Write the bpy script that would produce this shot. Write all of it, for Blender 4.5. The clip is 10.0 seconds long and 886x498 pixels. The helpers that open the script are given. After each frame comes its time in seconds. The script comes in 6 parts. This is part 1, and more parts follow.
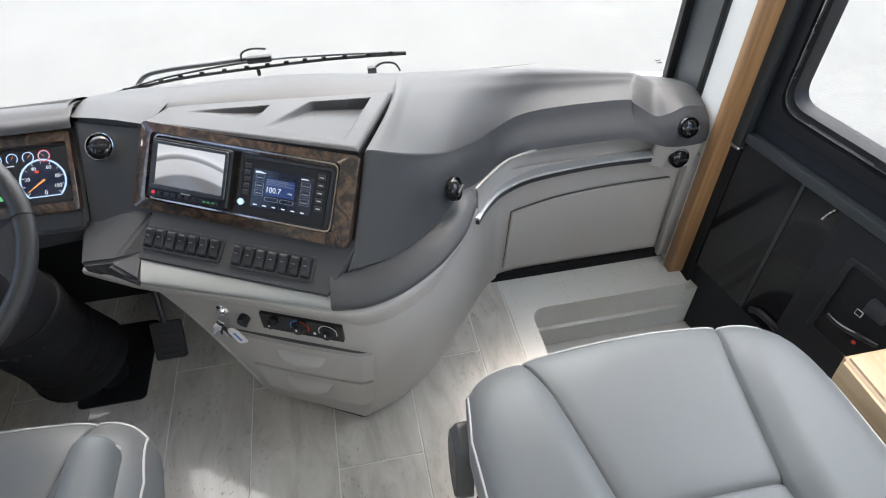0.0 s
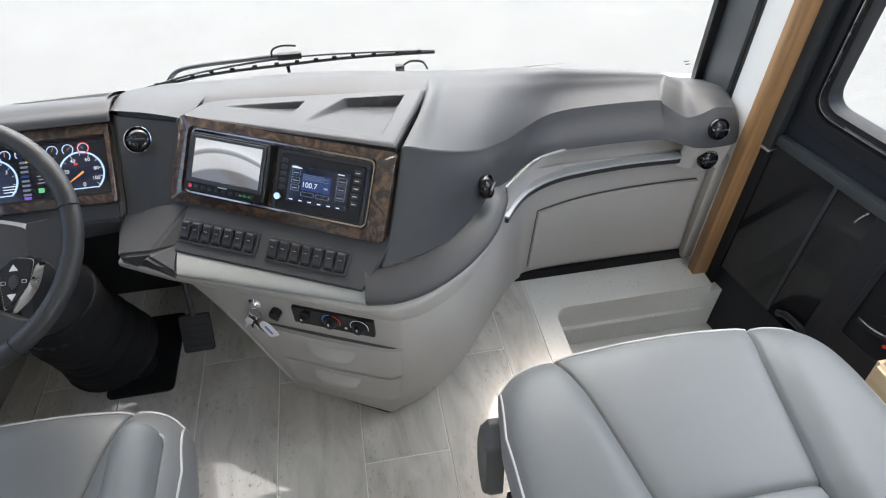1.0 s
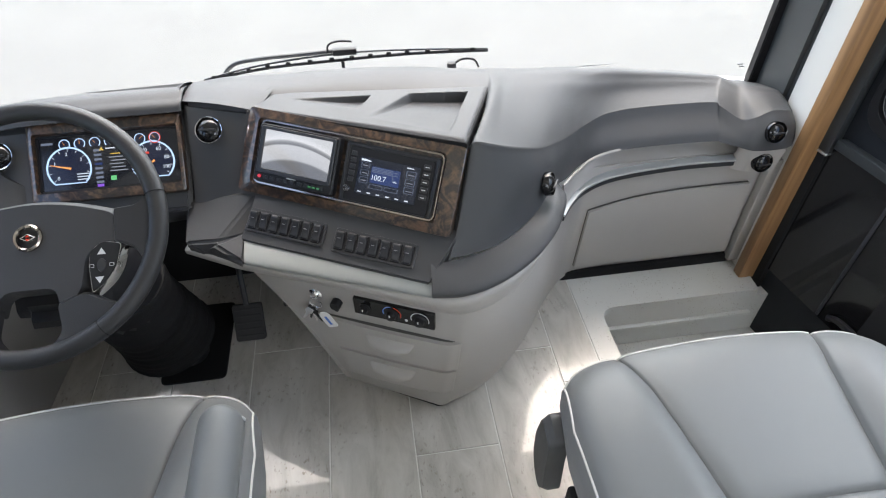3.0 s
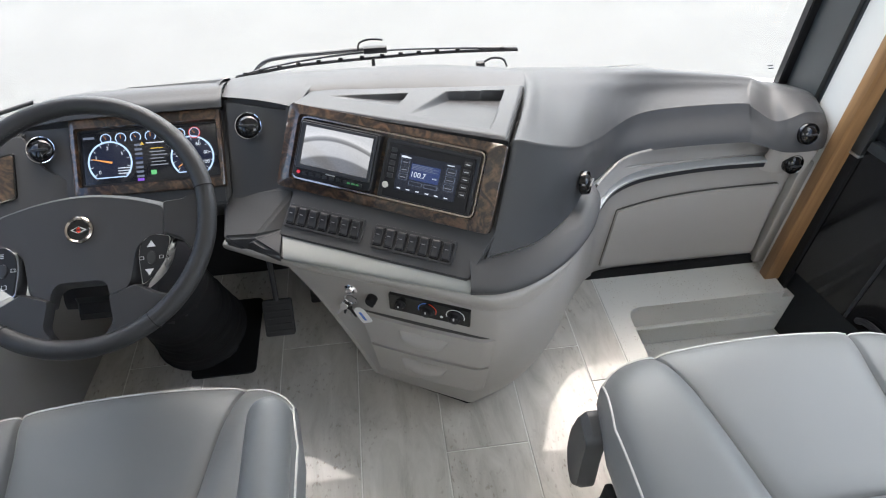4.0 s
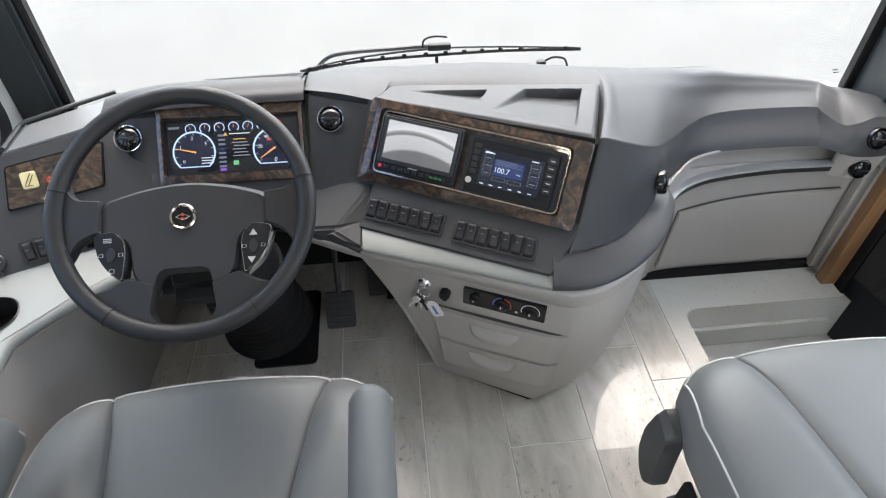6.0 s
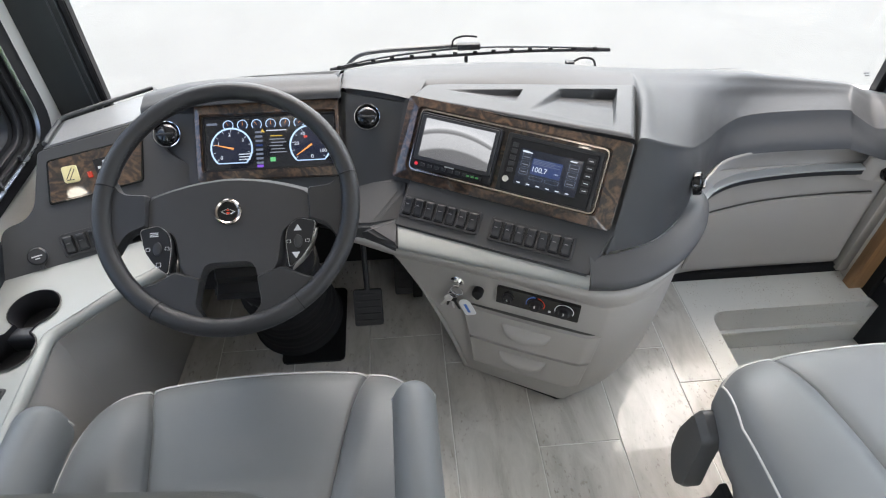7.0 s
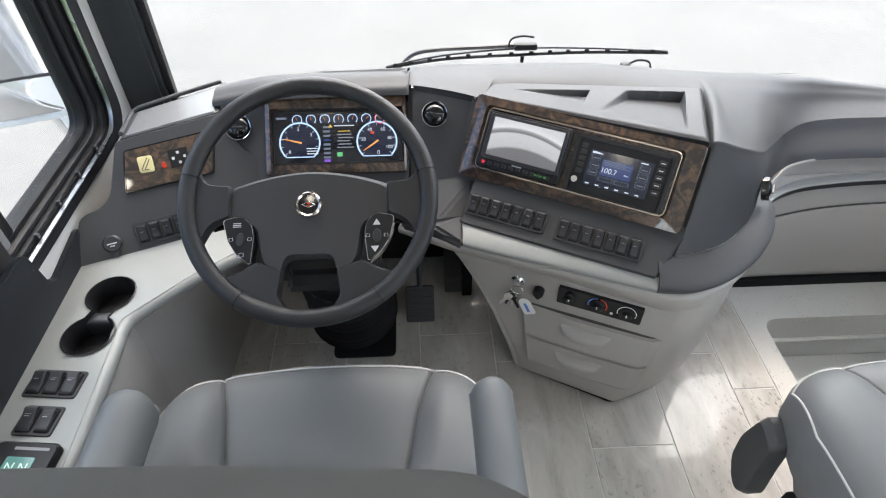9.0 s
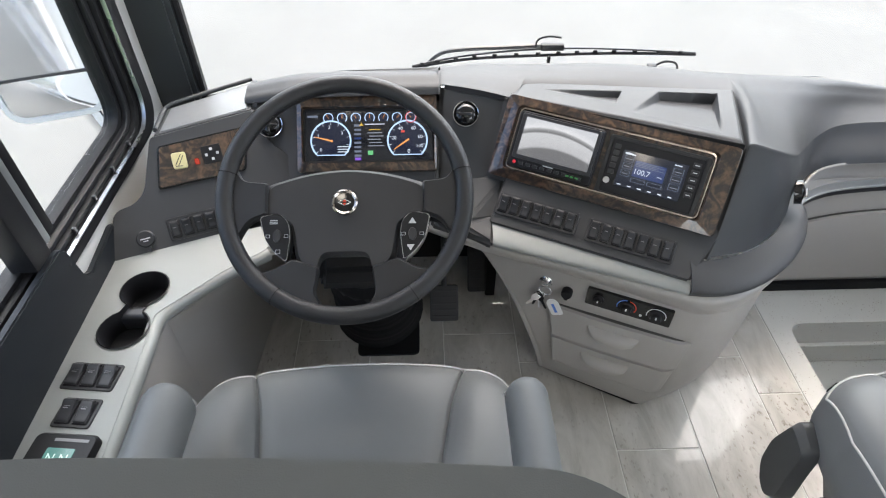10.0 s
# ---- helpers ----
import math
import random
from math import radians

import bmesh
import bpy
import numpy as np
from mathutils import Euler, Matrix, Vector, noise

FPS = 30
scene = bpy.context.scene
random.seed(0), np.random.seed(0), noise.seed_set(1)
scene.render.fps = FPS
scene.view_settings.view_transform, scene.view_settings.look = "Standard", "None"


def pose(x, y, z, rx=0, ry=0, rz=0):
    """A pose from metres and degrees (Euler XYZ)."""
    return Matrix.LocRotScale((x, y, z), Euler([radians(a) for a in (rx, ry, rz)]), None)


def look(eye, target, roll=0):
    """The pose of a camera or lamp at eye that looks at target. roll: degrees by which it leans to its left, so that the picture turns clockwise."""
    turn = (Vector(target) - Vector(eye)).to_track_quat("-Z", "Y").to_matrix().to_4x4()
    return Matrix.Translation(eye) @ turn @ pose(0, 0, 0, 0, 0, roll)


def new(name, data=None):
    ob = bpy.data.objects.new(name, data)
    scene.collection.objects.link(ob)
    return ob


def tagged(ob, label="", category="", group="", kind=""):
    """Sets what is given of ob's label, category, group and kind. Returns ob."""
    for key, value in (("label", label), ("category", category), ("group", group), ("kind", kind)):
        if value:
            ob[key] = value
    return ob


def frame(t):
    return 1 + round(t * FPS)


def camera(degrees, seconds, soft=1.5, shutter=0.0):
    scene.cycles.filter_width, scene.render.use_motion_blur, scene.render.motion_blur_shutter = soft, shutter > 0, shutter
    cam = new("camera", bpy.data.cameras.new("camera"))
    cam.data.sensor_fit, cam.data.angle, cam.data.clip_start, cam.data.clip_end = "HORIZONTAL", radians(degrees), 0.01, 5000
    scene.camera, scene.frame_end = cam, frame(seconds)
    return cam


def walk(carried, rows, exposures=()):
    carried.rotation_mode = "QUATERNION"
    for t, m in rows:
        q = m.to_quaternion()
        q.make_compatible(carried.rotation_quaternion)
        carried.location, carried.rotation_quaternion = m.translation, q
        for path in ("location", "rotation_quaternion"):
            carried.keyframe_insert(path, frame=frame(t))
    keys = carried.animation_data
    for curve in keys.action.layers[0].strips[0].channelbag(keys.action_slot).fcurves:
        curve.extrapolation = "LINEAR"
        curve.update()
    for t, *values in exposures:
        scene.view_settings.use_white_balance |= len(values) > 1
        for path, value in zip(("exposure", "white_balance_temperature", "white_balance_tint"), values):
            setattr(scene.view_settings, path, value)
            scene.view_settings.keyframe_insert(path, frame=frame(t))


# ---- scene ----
cam = camera(73.79, 10.0, soft=1.15)
# seconds, place, then yaw, pitch and roll in degrees
ROWS = [
    (0.0, 0.0562, 0.0002, 1.4083, -11.621, -44.259, 0.656),
    (0.5, 0.0286, 0.0007, 1.4080, -11.034, -44.233, 0.612),
    (1.0, 0.0041, 0.0003, 1.4081, -10.409, -44.203, 0.592),
    (1.5, -0.0213, 0.0005, 1.4093, -9.883, -44.216, 0.557),
    (2.0, -0.0466, 0.0002, 1.4098, -9.383, -44.195, 0.531),
    (2.5, -0.0748, 0.0004, 1.4095, -8.949, -44.175, 0.476),
    (4.0, -0.1768, -0.0001, 1.4098, -7.766, -44.103, 0.269),
    (4.5, -0.2159, -0.0001, 1.4102, -7.386, -44.087, 0.179),
    (5.0, -0.2550, 0.0005, 1.4101, -6.992, -44.079, 0.092),
    (5.5, -0.2929, 0.0015, 1.4105, -6.598, -44.101, 0.018),
    (7.0, -0.3927, 0.0011, 1.4098, -5.235, -44.032, -0.145),
    (7.5, -0.4218, 0.0008, 1.4101, -4.741, -44.029, -0.160),
    (8.0, -0.4494, 0.0004, 1.4098, -4.178, -44.002, -0.203),
    (8.5, -0.4744, 0.0007, 1.4100, -3.569, -44.023, -0.181),
    (9.0, -0.5002, -0.0003, 1.4093, -3.008, -43.982, -0.178),
    (9.5, -0.5238, -0.0001, 1.4096, -2.410, -44.006, -0.152),
    (10.0, -0.5472, -0.0001, 1.4095, -1.864, -44.011, -0.155),
]
walk(cam, [(t, pose(x, y, z, 90 + pitch, roll, yaw)) for t, x, y, z, yaw, pitch, roll in ROWS])

# ---- light ----
world = bpy.data.worlds.new("sky")
scene.world = world
world.use_nodes = True
wn, wl = world.node_tree.nodes, world.node_tree.links
sky = wn.new("ShaderNodeTexSky")
sky.sky_type, sky.sun_disc = "NISHITA", False
sky.sun_elevation, sky.sun_rotation = radians(60), radians(10)
sky.air_density, sky.dust_density = 1.0, 4.3
wn["Background"].inputs["Strength"].default_value = 0.15
wl.new(sky.outputs[0], wn["Background"].inputs["Color"])
sun = new("sun", bpy.data.lights.new("sun", "SUN"))
sun.data.energy, sun.data.angle, sun.data.color = 1.55, radians(110), (0.92, 1.0, 0.97)
sun.matrix_world = look((0.53, 3, 5.3), (0, 0, 0))
EXPOSURE = 2.38
scene.view_settings.exposure = EXPOSURE


def fill_light(name, m, w, h, energy):
    """An area lamp added as fill, in the tint of daylight from a window."""
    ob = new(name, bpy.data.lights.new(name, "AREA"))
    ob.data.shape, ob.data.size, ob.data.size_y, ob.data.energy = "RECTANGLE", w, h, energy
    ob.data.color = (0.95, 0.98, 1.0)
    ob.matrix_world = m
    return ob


# added fill lamps, set at unseen side windows assumed behind the camera
fill_light("side_window_daylight", look((-1.2, -1.3, 1.35), (0.0, 0.2, 0.7)), 1.3, 0.75, 3)
fill_light("side_window_daylight", look((1.05, -1.3, 1.35), (0.0, 0.2, 0.7)), 1.3, 0.75, 3)


# lamp added in the door window's opening to brighten console, step and seat
fill_light("door_window_daylight", look((1.17, 0.72, 1.3), (0.2, 0.85, 0.3)), 0.65, 0.5, 0.7)


# ---- materials ----
def material(name, color, rough=0.5, metal=0.0, var=0.12, scale=40.0, bump=0.1, bump_scale=400.0, coat=0.0, spec=0.5, sheen=0.0, stain=6.0):
    m = bpy.data.materials.new(name)
    m.use_nodes = True
    n, l = m.node_tree.nodes, m.node_tree.links
    b = n["Principled BSDF"]
    tc = n.new("ShaderNodeTexCoord")
    big, fine = n.new("ShaderNodeTexNoise"), n.new("ShaderNodeTexNoise")
    big.inputs["Scale"].default_value, fine.inputs["Scale"].default_value = stain, scale
    big.inputs["Detail"].default_value = 4
    for t in (big, fine):
        l.new(tc.outputs["Object"], t.inputs["Vector"])
    mix = n.new("ShaderNodeMix")
    mix.data_type = "RGBA"
    mix.inputs["A"].default_value = (*[c * (1 - var) for c in color], 1)
    mix.inputs["B"].default_value = (*[min(1, c * (1 + var)) for c in color], 1)
    add = n.new("ShaderNodeMath")
    add.operation = "MULTIPLY_ADD"
    l.new(big.outputs["Fac"], add.inputs[0])
    add.inputs[1].default_value = 0.6
    half = n.new("ShaderNodeMath")
    half.operation = "MULTIPLY"
    half.inputs[1].default_value = 0.4
    l.new(fine.outputs["Fac"], half.inputs[0])
    l.new(half.outputs[0], add.inputs[2])
    l.new(add.outputs[0], mix.inputs["Factor"])
    l.new(mix.outputs["Result"], b.inputs["Base Color"])
    rr = n.new("ShaderNodeMapRange")
    rr.inputs["To Min"].default_value, rr.inputs["To Max"].default_value = max(0.02, rough - 0.07), min(1, rough + 0.07)
    l.new(big.outputs["Fac"], rr.inputs["Value"])
    l.new(rr.outputs["Result"], b.inputs["Roughness"])
    b.inputs["Metallic"].default_value = metal
    b.inputs["Specular IOR Level"].default_value = spec
    b.inputs["Coat Weight"].default_value = coat
    b.inputs["Coat Roughness"].default_value = 0.05
    b.inputs["Sheen Weight"].default_value = sheen
    if bump:
        v = n.new("ShaderNodeTexVoronoi")
        v.inputs["Scale"].default_value = bump_scale
        l.new(tc.outputs["Object"], v.inputs["Vector"])
        bp = n.new("ShaderNodeBump")
        bp.inputs["Strength"].default_value, bp.inputs["Distance"].default_value = bump, 0.001
        l.new(v.outputs["Distance"], bp.inputs["Height"])
        l.new(bp.outputs["Normal"], b.inputs["Normal"])
    return m


def burl(name):
    """Dark burl walnut under clear lacquer."""
    m = bpy.data.materials.new(name)
    m.use_nodes = True
    n, l = m.node_tree.nodes, m.node_tree.links
    b = n["Principled BSDF"]
    tc = n.new("ShaderNodeTexCoord")
    a, c = n.new("ShaderNodeTexNoise"), n.new("ShaderNodeTexNoise")
    a.inputs["Scale"].default_value, a.inputs["Detail"].default_value, a.inputs["Distortion"].default_value = 22, 6, 2.5
    c.inputs["Scale"].default_value, c.inputs["Detail"].default_value = 160, 3
    ramp = n.new("ShaderNodeValToRGB")
    e = ramp.color_ramp.elements
    e[0].position, e[0].color = 0.40, (0.004, 0.0025, 0.002, 1)
    e[1].position, e[1].color = 0.66, (0.11, 0.060, 0.034, 1)
    mid = e.new(0.5)
    mid.color = (0.024, 0.013, 0.008, 1)
    mx = n.new("ShaderNodeMath")
    mx.operation = "MULTIPLY_ADD"
    mx.inputs[1].default_value = 0.25
    for t in (a, c):
        l.new(tc.outputs["Object"], t.inputs["Vector"])
    sc = n.new("ShaderNodeMath")
    sc.operation = "MULTIPLY"
    sc.inputs[1].default_value = 0.8
    l.new(a.outputs["Fac"], sc.inputs[0])
    l.new(c.outputs["Fac"], mx.inputs[0])
    l.new(sc.outputs[0], mx.inputs[2])
    l.new(mx.outputs[0], ramp.inputs["Fac"])
    l.new(ramp.outputs["Color"], b.inputs["Base Color"])
    b.inputs["Roughness"].default_value = 0.35
    b.inputs["Coat Weight"].default_value, b.inputs["Coat Roughness"].default_value = 1.0, 0.03
    return m


def grain_wood(name, dark, light, scale=(30, 30, 2.0), rough=0.4):
    m = bpy.data.materials.new(name)
    m.use_nodes = True
    n, l = m.node_tree.nodes, m.node_tree.links
    b = n["Principled BSDF"]
    tc, mp, w, f = n.new("ShaderNodeTexCoord"), n.new("ShaderNodeMapping"), n.new("ShaderNodeTexNoise"), n.new("ShaderNodeTexNoise")
    mp.inputs["Scale"].default_value = scale
    l.new(tc.outputs["Object"], mp.inputs["Vector"])
    l.new(mp.outputs["Vector"], w.inputs["Vector"])
    w.inputs["Scale"].default_value, w.inputs["Detail"].default_value, w.inputs["Distortion"].default_value = 1.5, 8, 1.2
    ramp = n.new("ShaderNodeValToRGB")
    ramp.color_ramp.elements[0].position, ramp.color_ramp.elements[0].color = 0.3, (*dark, 1)
    ramp.color_ramp.elements[1].position, ramp.color_ramp.elements[1].color = 0.7, (*light, 1)
    l.new(w.outputs["Fac"], ramp.inputs["Fac"])
    l.new(ramp.outputs["Color"], b.inputs["Base Color"])
    b.inputs["Roughness"].default_value = rough
    return m


def tile_mat(name):
    """Glossy porcelain plank with travertine streaks along its length."""
    m = bpy.data.materials.new(name)
    m.use_nodes = True
    n, l = m.node_tree.nodes, m.node_tree.links
    b = n["Principled BSDF"]
    tc, info = n.new("ShaderNodeTexCoord"), n.new("ShaderNodeObjectInfo")
    geo = n.new("ShaderNodeNewGeometry")
    off = n.new("ShaderNodeVectorMath")
    off.operation = "MULTIPLY_ADD"
    off.inputs[1].default_value = (7, 13, 5)
    l.new(info.outputs["Random"], off.inputs[0])
    l.new(geo.outputs["Position"], off.inputs[2])
    mp = n.new("ShaderNodeMapping")
    mp.inputs["Scale"].default_value = (16, 4.5, 8)
    l.new(off.outputs["Vector"], mp.inputs["Vector"])
    streak, spot, cloud = (n.new("ShaderNodeTexNoise") for _ in range(3))
    l.new(mp.outputs["Vector"], streak.inputs["Vector"])
    streak.inputs["Scale"].default_value, streak.inputs["Detail"].default_value, streak.inputs["Roughness"].default_value = 1.0, 9, 0.65
    streak.inputs["Distortion"].default_value = 0.7
    mp2 = n.new("ShaderNodeMapping")
    mp2.inputs["Scale"].default_value = (110, 60, 60)
    l.new(off.outputs["Vector"], mp2.inputs["Vector"])
    l.new(mp2.outputs["Vector"], spot.inputs["Vector"])
    spot.inputs["Scale"].default_value, spot.inputs["Detail"].default_value = 1.0, 5
    l.new(off.outputs["Vector"], cloud.inputs["Vector"])
    cloud.inputs["Scale"].default_value = 5
    ramp = n.new("ShaderNodeValToRGB")
    e = ramp.color_ramp.elements
    e[0].position, e[0].color = 0.28, (0.36, 0.335, 0.30, 1)
    e[1].position, e[1].color = 0.68, (0.58, 0.555, 0.515, 1)
    k = e.new(0.47)
    k.color = (0.48, 0.458, 0.42, 1)
    l.new(streak.outputs["Fac"], ramp.inputs["Fac"])
    pits = n.new("ShaderNodeValToRGB")
    pits.color_ramp.elements[0].position, pits.color_ramp.elements[0].color = 0.32, (0.50, 0.45, 0.40, 1)
    pits.color_ramp.elements[1].position, pits.color_ramp.elements[1].color = 0.42, (1, 1, 1, 1)
    l.new(spot.outputs["Fac"], pits.inputs["Fac"])
    mul = n.new("ShaderNodeMix")
    mul.data_type, mul.blend_type = "RGBA", "MULTIPLY"
    gate = n.new("ShaderNodeMapRange")
    gate.inputs["From Min"].default_value, gate.inputs["From Max"].default_value = 0.42, 0.70
    l.new(cloud.outputs["Fac"], gate.inputs["Value"])
    l.new(gate.outputs["Result"], mul.inputs["Factor"])
    l.new(ramp.outputs["Color"], mul.inputs["A"])
    l.new(pits.outputs["Color"], mul.inputs["B"])
    l.new(mul.outputs["Result"], b.inputs["Base Color"])
    b.inputs["Roughness"].default_value = 0.30
    b.inputs["Coat Weight"].default_value, b.inputs["Coat Roughness"].default_value = 0.5, 0.012
    return m


def speckled(name, base=(0.62, 0.61, 0.58)):
    """Cast solid surface with fine brown and grey chips."""
    m = bpy.data.materials.new(name)
    m.use_nodes = True
    n, l = m.node_tree.nodes, m.node_tree.links
    b = n["Principled BSDF"]
    geo = n.new("ShaderNodeNewGeometry")
    v = n.new("ShaderNodeTexVoronoi")
    v.inputs["Scale"].default_value = 130
    l.new(geo.outputs["Position"], v.inputs["Vector"])
    ramp = n.new("ShaderNodeValToRGB")
    e = ramp.color_ramp.elements
    e[0].position, e[0].color = 0.13, (0.33, 0.28, 0.24, 1)
    e[1].position, e[1].color = 0.24, (*base, 1)
    wv = n.new("ShaderNodeTexNoise")
    wv.inputs["Scale"].default_value = 14
    l.new(geo.outputs["Position"], wv.inputs["Vector"])
    g = n.new("ShaderNodeMapRange")
    g.inputs["From Min"].default_value, g.inputs["From Max"].default_value = 0.45, 0.6
    l.new(wv.outputs["Fac"], g.inputs["Value"])
    mix = n.new("ShaderNodeMix")
    mix.data_type = "RGBA"
    mix.inputs["A"].default_value = (*base, 1)
    l.new(v.outputs["Distance"], ramp.inputs["Fac"])
    l.new(ramp.outputs["Color"], mix.inputs["B"])
    l.new(g.outputs["Result"], mix.inputs["Factor"])
    l.new(mix.outputs["Result"], b.inputs["Base Color"])
    b.inputs["Roughness"].default_value = 0.3
    return m


def glow(name, color, strength=1.0, rough=0.15):
    m = material(name, (0.01, 0.01, 0.012), rough, bump=0, var=0.0)
    b = m.node_tree.nodes["Principled BSDF"]
    b.inputs["Emission Color"].default_value = (*color, 1)
    b.inputs["Emission Strength"].default_value = strength * 2 ** -EXPOSURE
    return m


def glass_mat(name, tint=(1, 1, 1), alpha_clear=0.92):
    """Thin pane: mostly clear, with a mirror gloss that rises at a slant."""
    m = bpy.data.materials.new(name)
    m.use_nodes = True
    n, l = m.node_tree.nodes, m.node_tree.links
    n.remove(n["Principled BSDF"])
    tr, gl, mx, fr = n.new("ShaderNodeBsdfTransparent"), n.new("ShaderNodeBsdfGlossy"), n.new("ShaderNodeMixShader"), n.new("ShaderNodeMath")
    lw, sc = n.new("ShaderNodeLayerWeight"), n.new("ShaderNodeMath")
    lw.inputs["Blend"].default_value = 0.5
    fr.operation, sc.operation = "POWER", "MULTIPLY_ADD"
    fr.inputs[1].default_value, sc.inputs[1].default_value, sc.inputs[2].default_value = 5.0, 0.5, 0.02
    l.new(lw.outputs["Facing"], fr.inputs[0])
    l.new(fr.outputs[0], sc.inputs[0])
    tr.inputs["Color"].default_value = (*[alpha_clear * c for c in tint], 1)
    gl.inputs["Roughness"].default_value = 0.02
    l.new(sc.outputs[0], mx.inputs[0])
    l.new(tr.outputs[0], mx.inputs[1])
    l.new(gl.outputs[0], mx.inputs[2])
    l.new(mx.outputs[0], n["Material Output"].inputs["Surface"])
    return m


M_DASH = material("charcoal_soft_vinyl", (0.052, 0.053, 0.056), 0.50, var=0.06, bump=0.25, bump_scale=900, spec=0.36)
M_CONSOLE = material("warm_grey_moulded_plastic", (0.355, 0.338, 0.318), 0.45, var=0.04, bump=0.15, bump_scale=800)
M_SILVER = material("silver_grey_satin_trim", (0.27, 0.28, 0.272), 0.42, metal=0.1, var=0.05, bump=0.1, bump_scale=900)
M_ALU = material("brushed_aluminium", (0.55, 0.56, 0.58), 0.28, metal=1.0, var=0.06, bump=0)
M_CHROME = material("chrome", (0.82, 0.83, 0.85), 0.07, metal=1.0, var=0.02, bump=0)
M_BLACK = material("black_plastic", (0.013, 0.013, 0.015), 0.42, spec=0.3, var=0.1, bump=0.08, bump_scale=700)
M_GLOSSBLACK = material("gloss_black", (0.01, 0.01, 0.011), 0.08, var=0.05, bump=0)
M_MATTBLACK = material("matt_black_rubber", (0.011, 0.011, 0.012), 0.75, spec=0.2, var=0.15, bump=0.3, bump_scale=500)
M_SWITCH = material("dark_switch_plastic", (0.024, 0.025, 0.029), 0.36, var=0.1, bump=0)
M_LEATHER = material("grey_upholstery", (0.122, 0.127, 0.128), 0.48, var=0.05, bump=0.16, bump_scale=1100, spec=0.45)
M_LEATHER_SIDE = material("dark_grey_upholstery", (0.15, 0.155, 0.16), 0.45, var=0.05, bump=0.3, bump_scale=650)
M_PADDLE = material("charcoal_upholstery", (0.05, 0.052, 0.055), 0.45, var=0.06, bump=0.2, bump_scale=900)
M_SEAM = material("shadow_joint", (0.06, 0.058, 0.055), 0.7, bump=0)
M_PIPING = material("off_white_piping", (0.46, 0.46, 0.445), 0.45, var=0.05, bump=0)
M_WHEEL = material("black_wheel_leather", (0.02, 0.02, 0.022), 0.4, var=0.1, bump=0.35, bump_scale=900)
M_WHEELPAD = material("charcoal_wheel_pad", (0.032, 0.032, 0.034), 0.45, var=0.08, bump=0.25, bump_scale=1000)
M_BURL = burl("dark_burl_wood")
M_OAK = grain_wood("honey_maple", (0.20, 0.105, 0.045), (0.34, 0.19, 0.085), (25, 25, 1.6))
M_TILE = tile_mat("porcelain_plank")
M_GROUT = material("pale_grout", (0.72, 0.71, 0.67), 0.7, bump=0.2, bump_scale=400)
M_STEP = speckled("speckled_solid_surface")
M_WALL = material("white_wall_vinyl", (0.66, 0.65, 0.62), 0.5, var=0.04, bump=0.1)
M_PILLAR = material("black_pillar_trim", (0.03, 0.034, 0.037), 0.38, var=0.08, bump=0.15, bump_scale=700)
M_DARKPANEL = material("dark_side_panel", (0.015, 0.017, 0.021), 0.5, spec=0.25, var=0.1, bump=0.2, bump_scale=700)
M_LABEL = material("white_legend_ink", (0.6, 0.61, 0.62), 0.5, bump=0, var=0.02)
M_YELLOW = material("pale_yellow_switch", (0.72, 0.64, 0.34), 0.4, bump=0)
M_RED = material("red_lens", (0.7, 0.06, 0.03), 0.25, bump=0)
M_TAG = material("white_plastic_tag", (0.75, 0.75, 0.75), 0.4, bump=0)
# base grey lifted well above the dash vinyl: a pale reflection put into colour
M_COVER = material("satin_speaker_cover", (0.17, 0.175, 0.18), 0.30, var=0.08, bump=0.2, bump_scale=1100)
M_LIP = material("lacquered_edge", (0.42, 0.37, 0.33), 0.16, metal=1.0, bump=0, var=0.1)
M_MAPLE = grain_wood("pale_maple", (0.42, 0.30, 0.18), (0.55, 0.42, 0.28), (25, 1.6, 25))
M_GLASS = glass_mat("clear_glass")
M_SMOKE = glass_mat("smoked_glass", (0.25, 0.26, 0.3), 0.5)
M_RAILGREY = material("satin_grey_metal", (0.30, 0.31, 0.32), 0.35, metal=0.6, var=0.05, bump=0)
M_RUBBER = material("window_rubber", (0.009, 0.009, 0.010), 0.5, bump=0, spec=0.25)
M_CONCRETE = material("pale_concrete", (0.138, 0.137, 0.127), 0.85, var=0.3, scale=9, bump=0.3, bump_scale=60, stain=1.3)
M_GRASS = material("mown_grass", (0.07, 0.14, 0.035), 0.9, var=0.4, scale=30, bump=0.5, bump_scale=40)
M_PAINT = material("white_coach_paint", (0.75, 0.75, 0.74), 0.2, bump=0, coat=0.5)
M_STRIPE = material("grey_coach_stripe", (0.3, 0.3, 0.31), 0.25, bump=0, coat=0.5)
M_MIRROR = material("mirror_silver", (0.9, 0.9, 0.9), 0.01, metal=1.0, bump=0, var=0)
M_PEDAL = material("pedal_rubber", (0.025, 0.025, 0.027), 0.6, bump=0.4, bump_scale=300)


# ---- shape helpers ----
def frame_of(o, x, up):
    """The pose of a flat face: its lower corner, its direction along and a direction up it."""
    u = Vector(x).normalized()
    n = u.cross(Vector(up)).normalized()
    w = n.cross(u)
    return Matrix(((u.x, w.x, n.x, o[0]), (u.y, w.y, n.y, o[1]), (u.z, w.z, n.z, o[2]), (0, 0, 0, 1)))


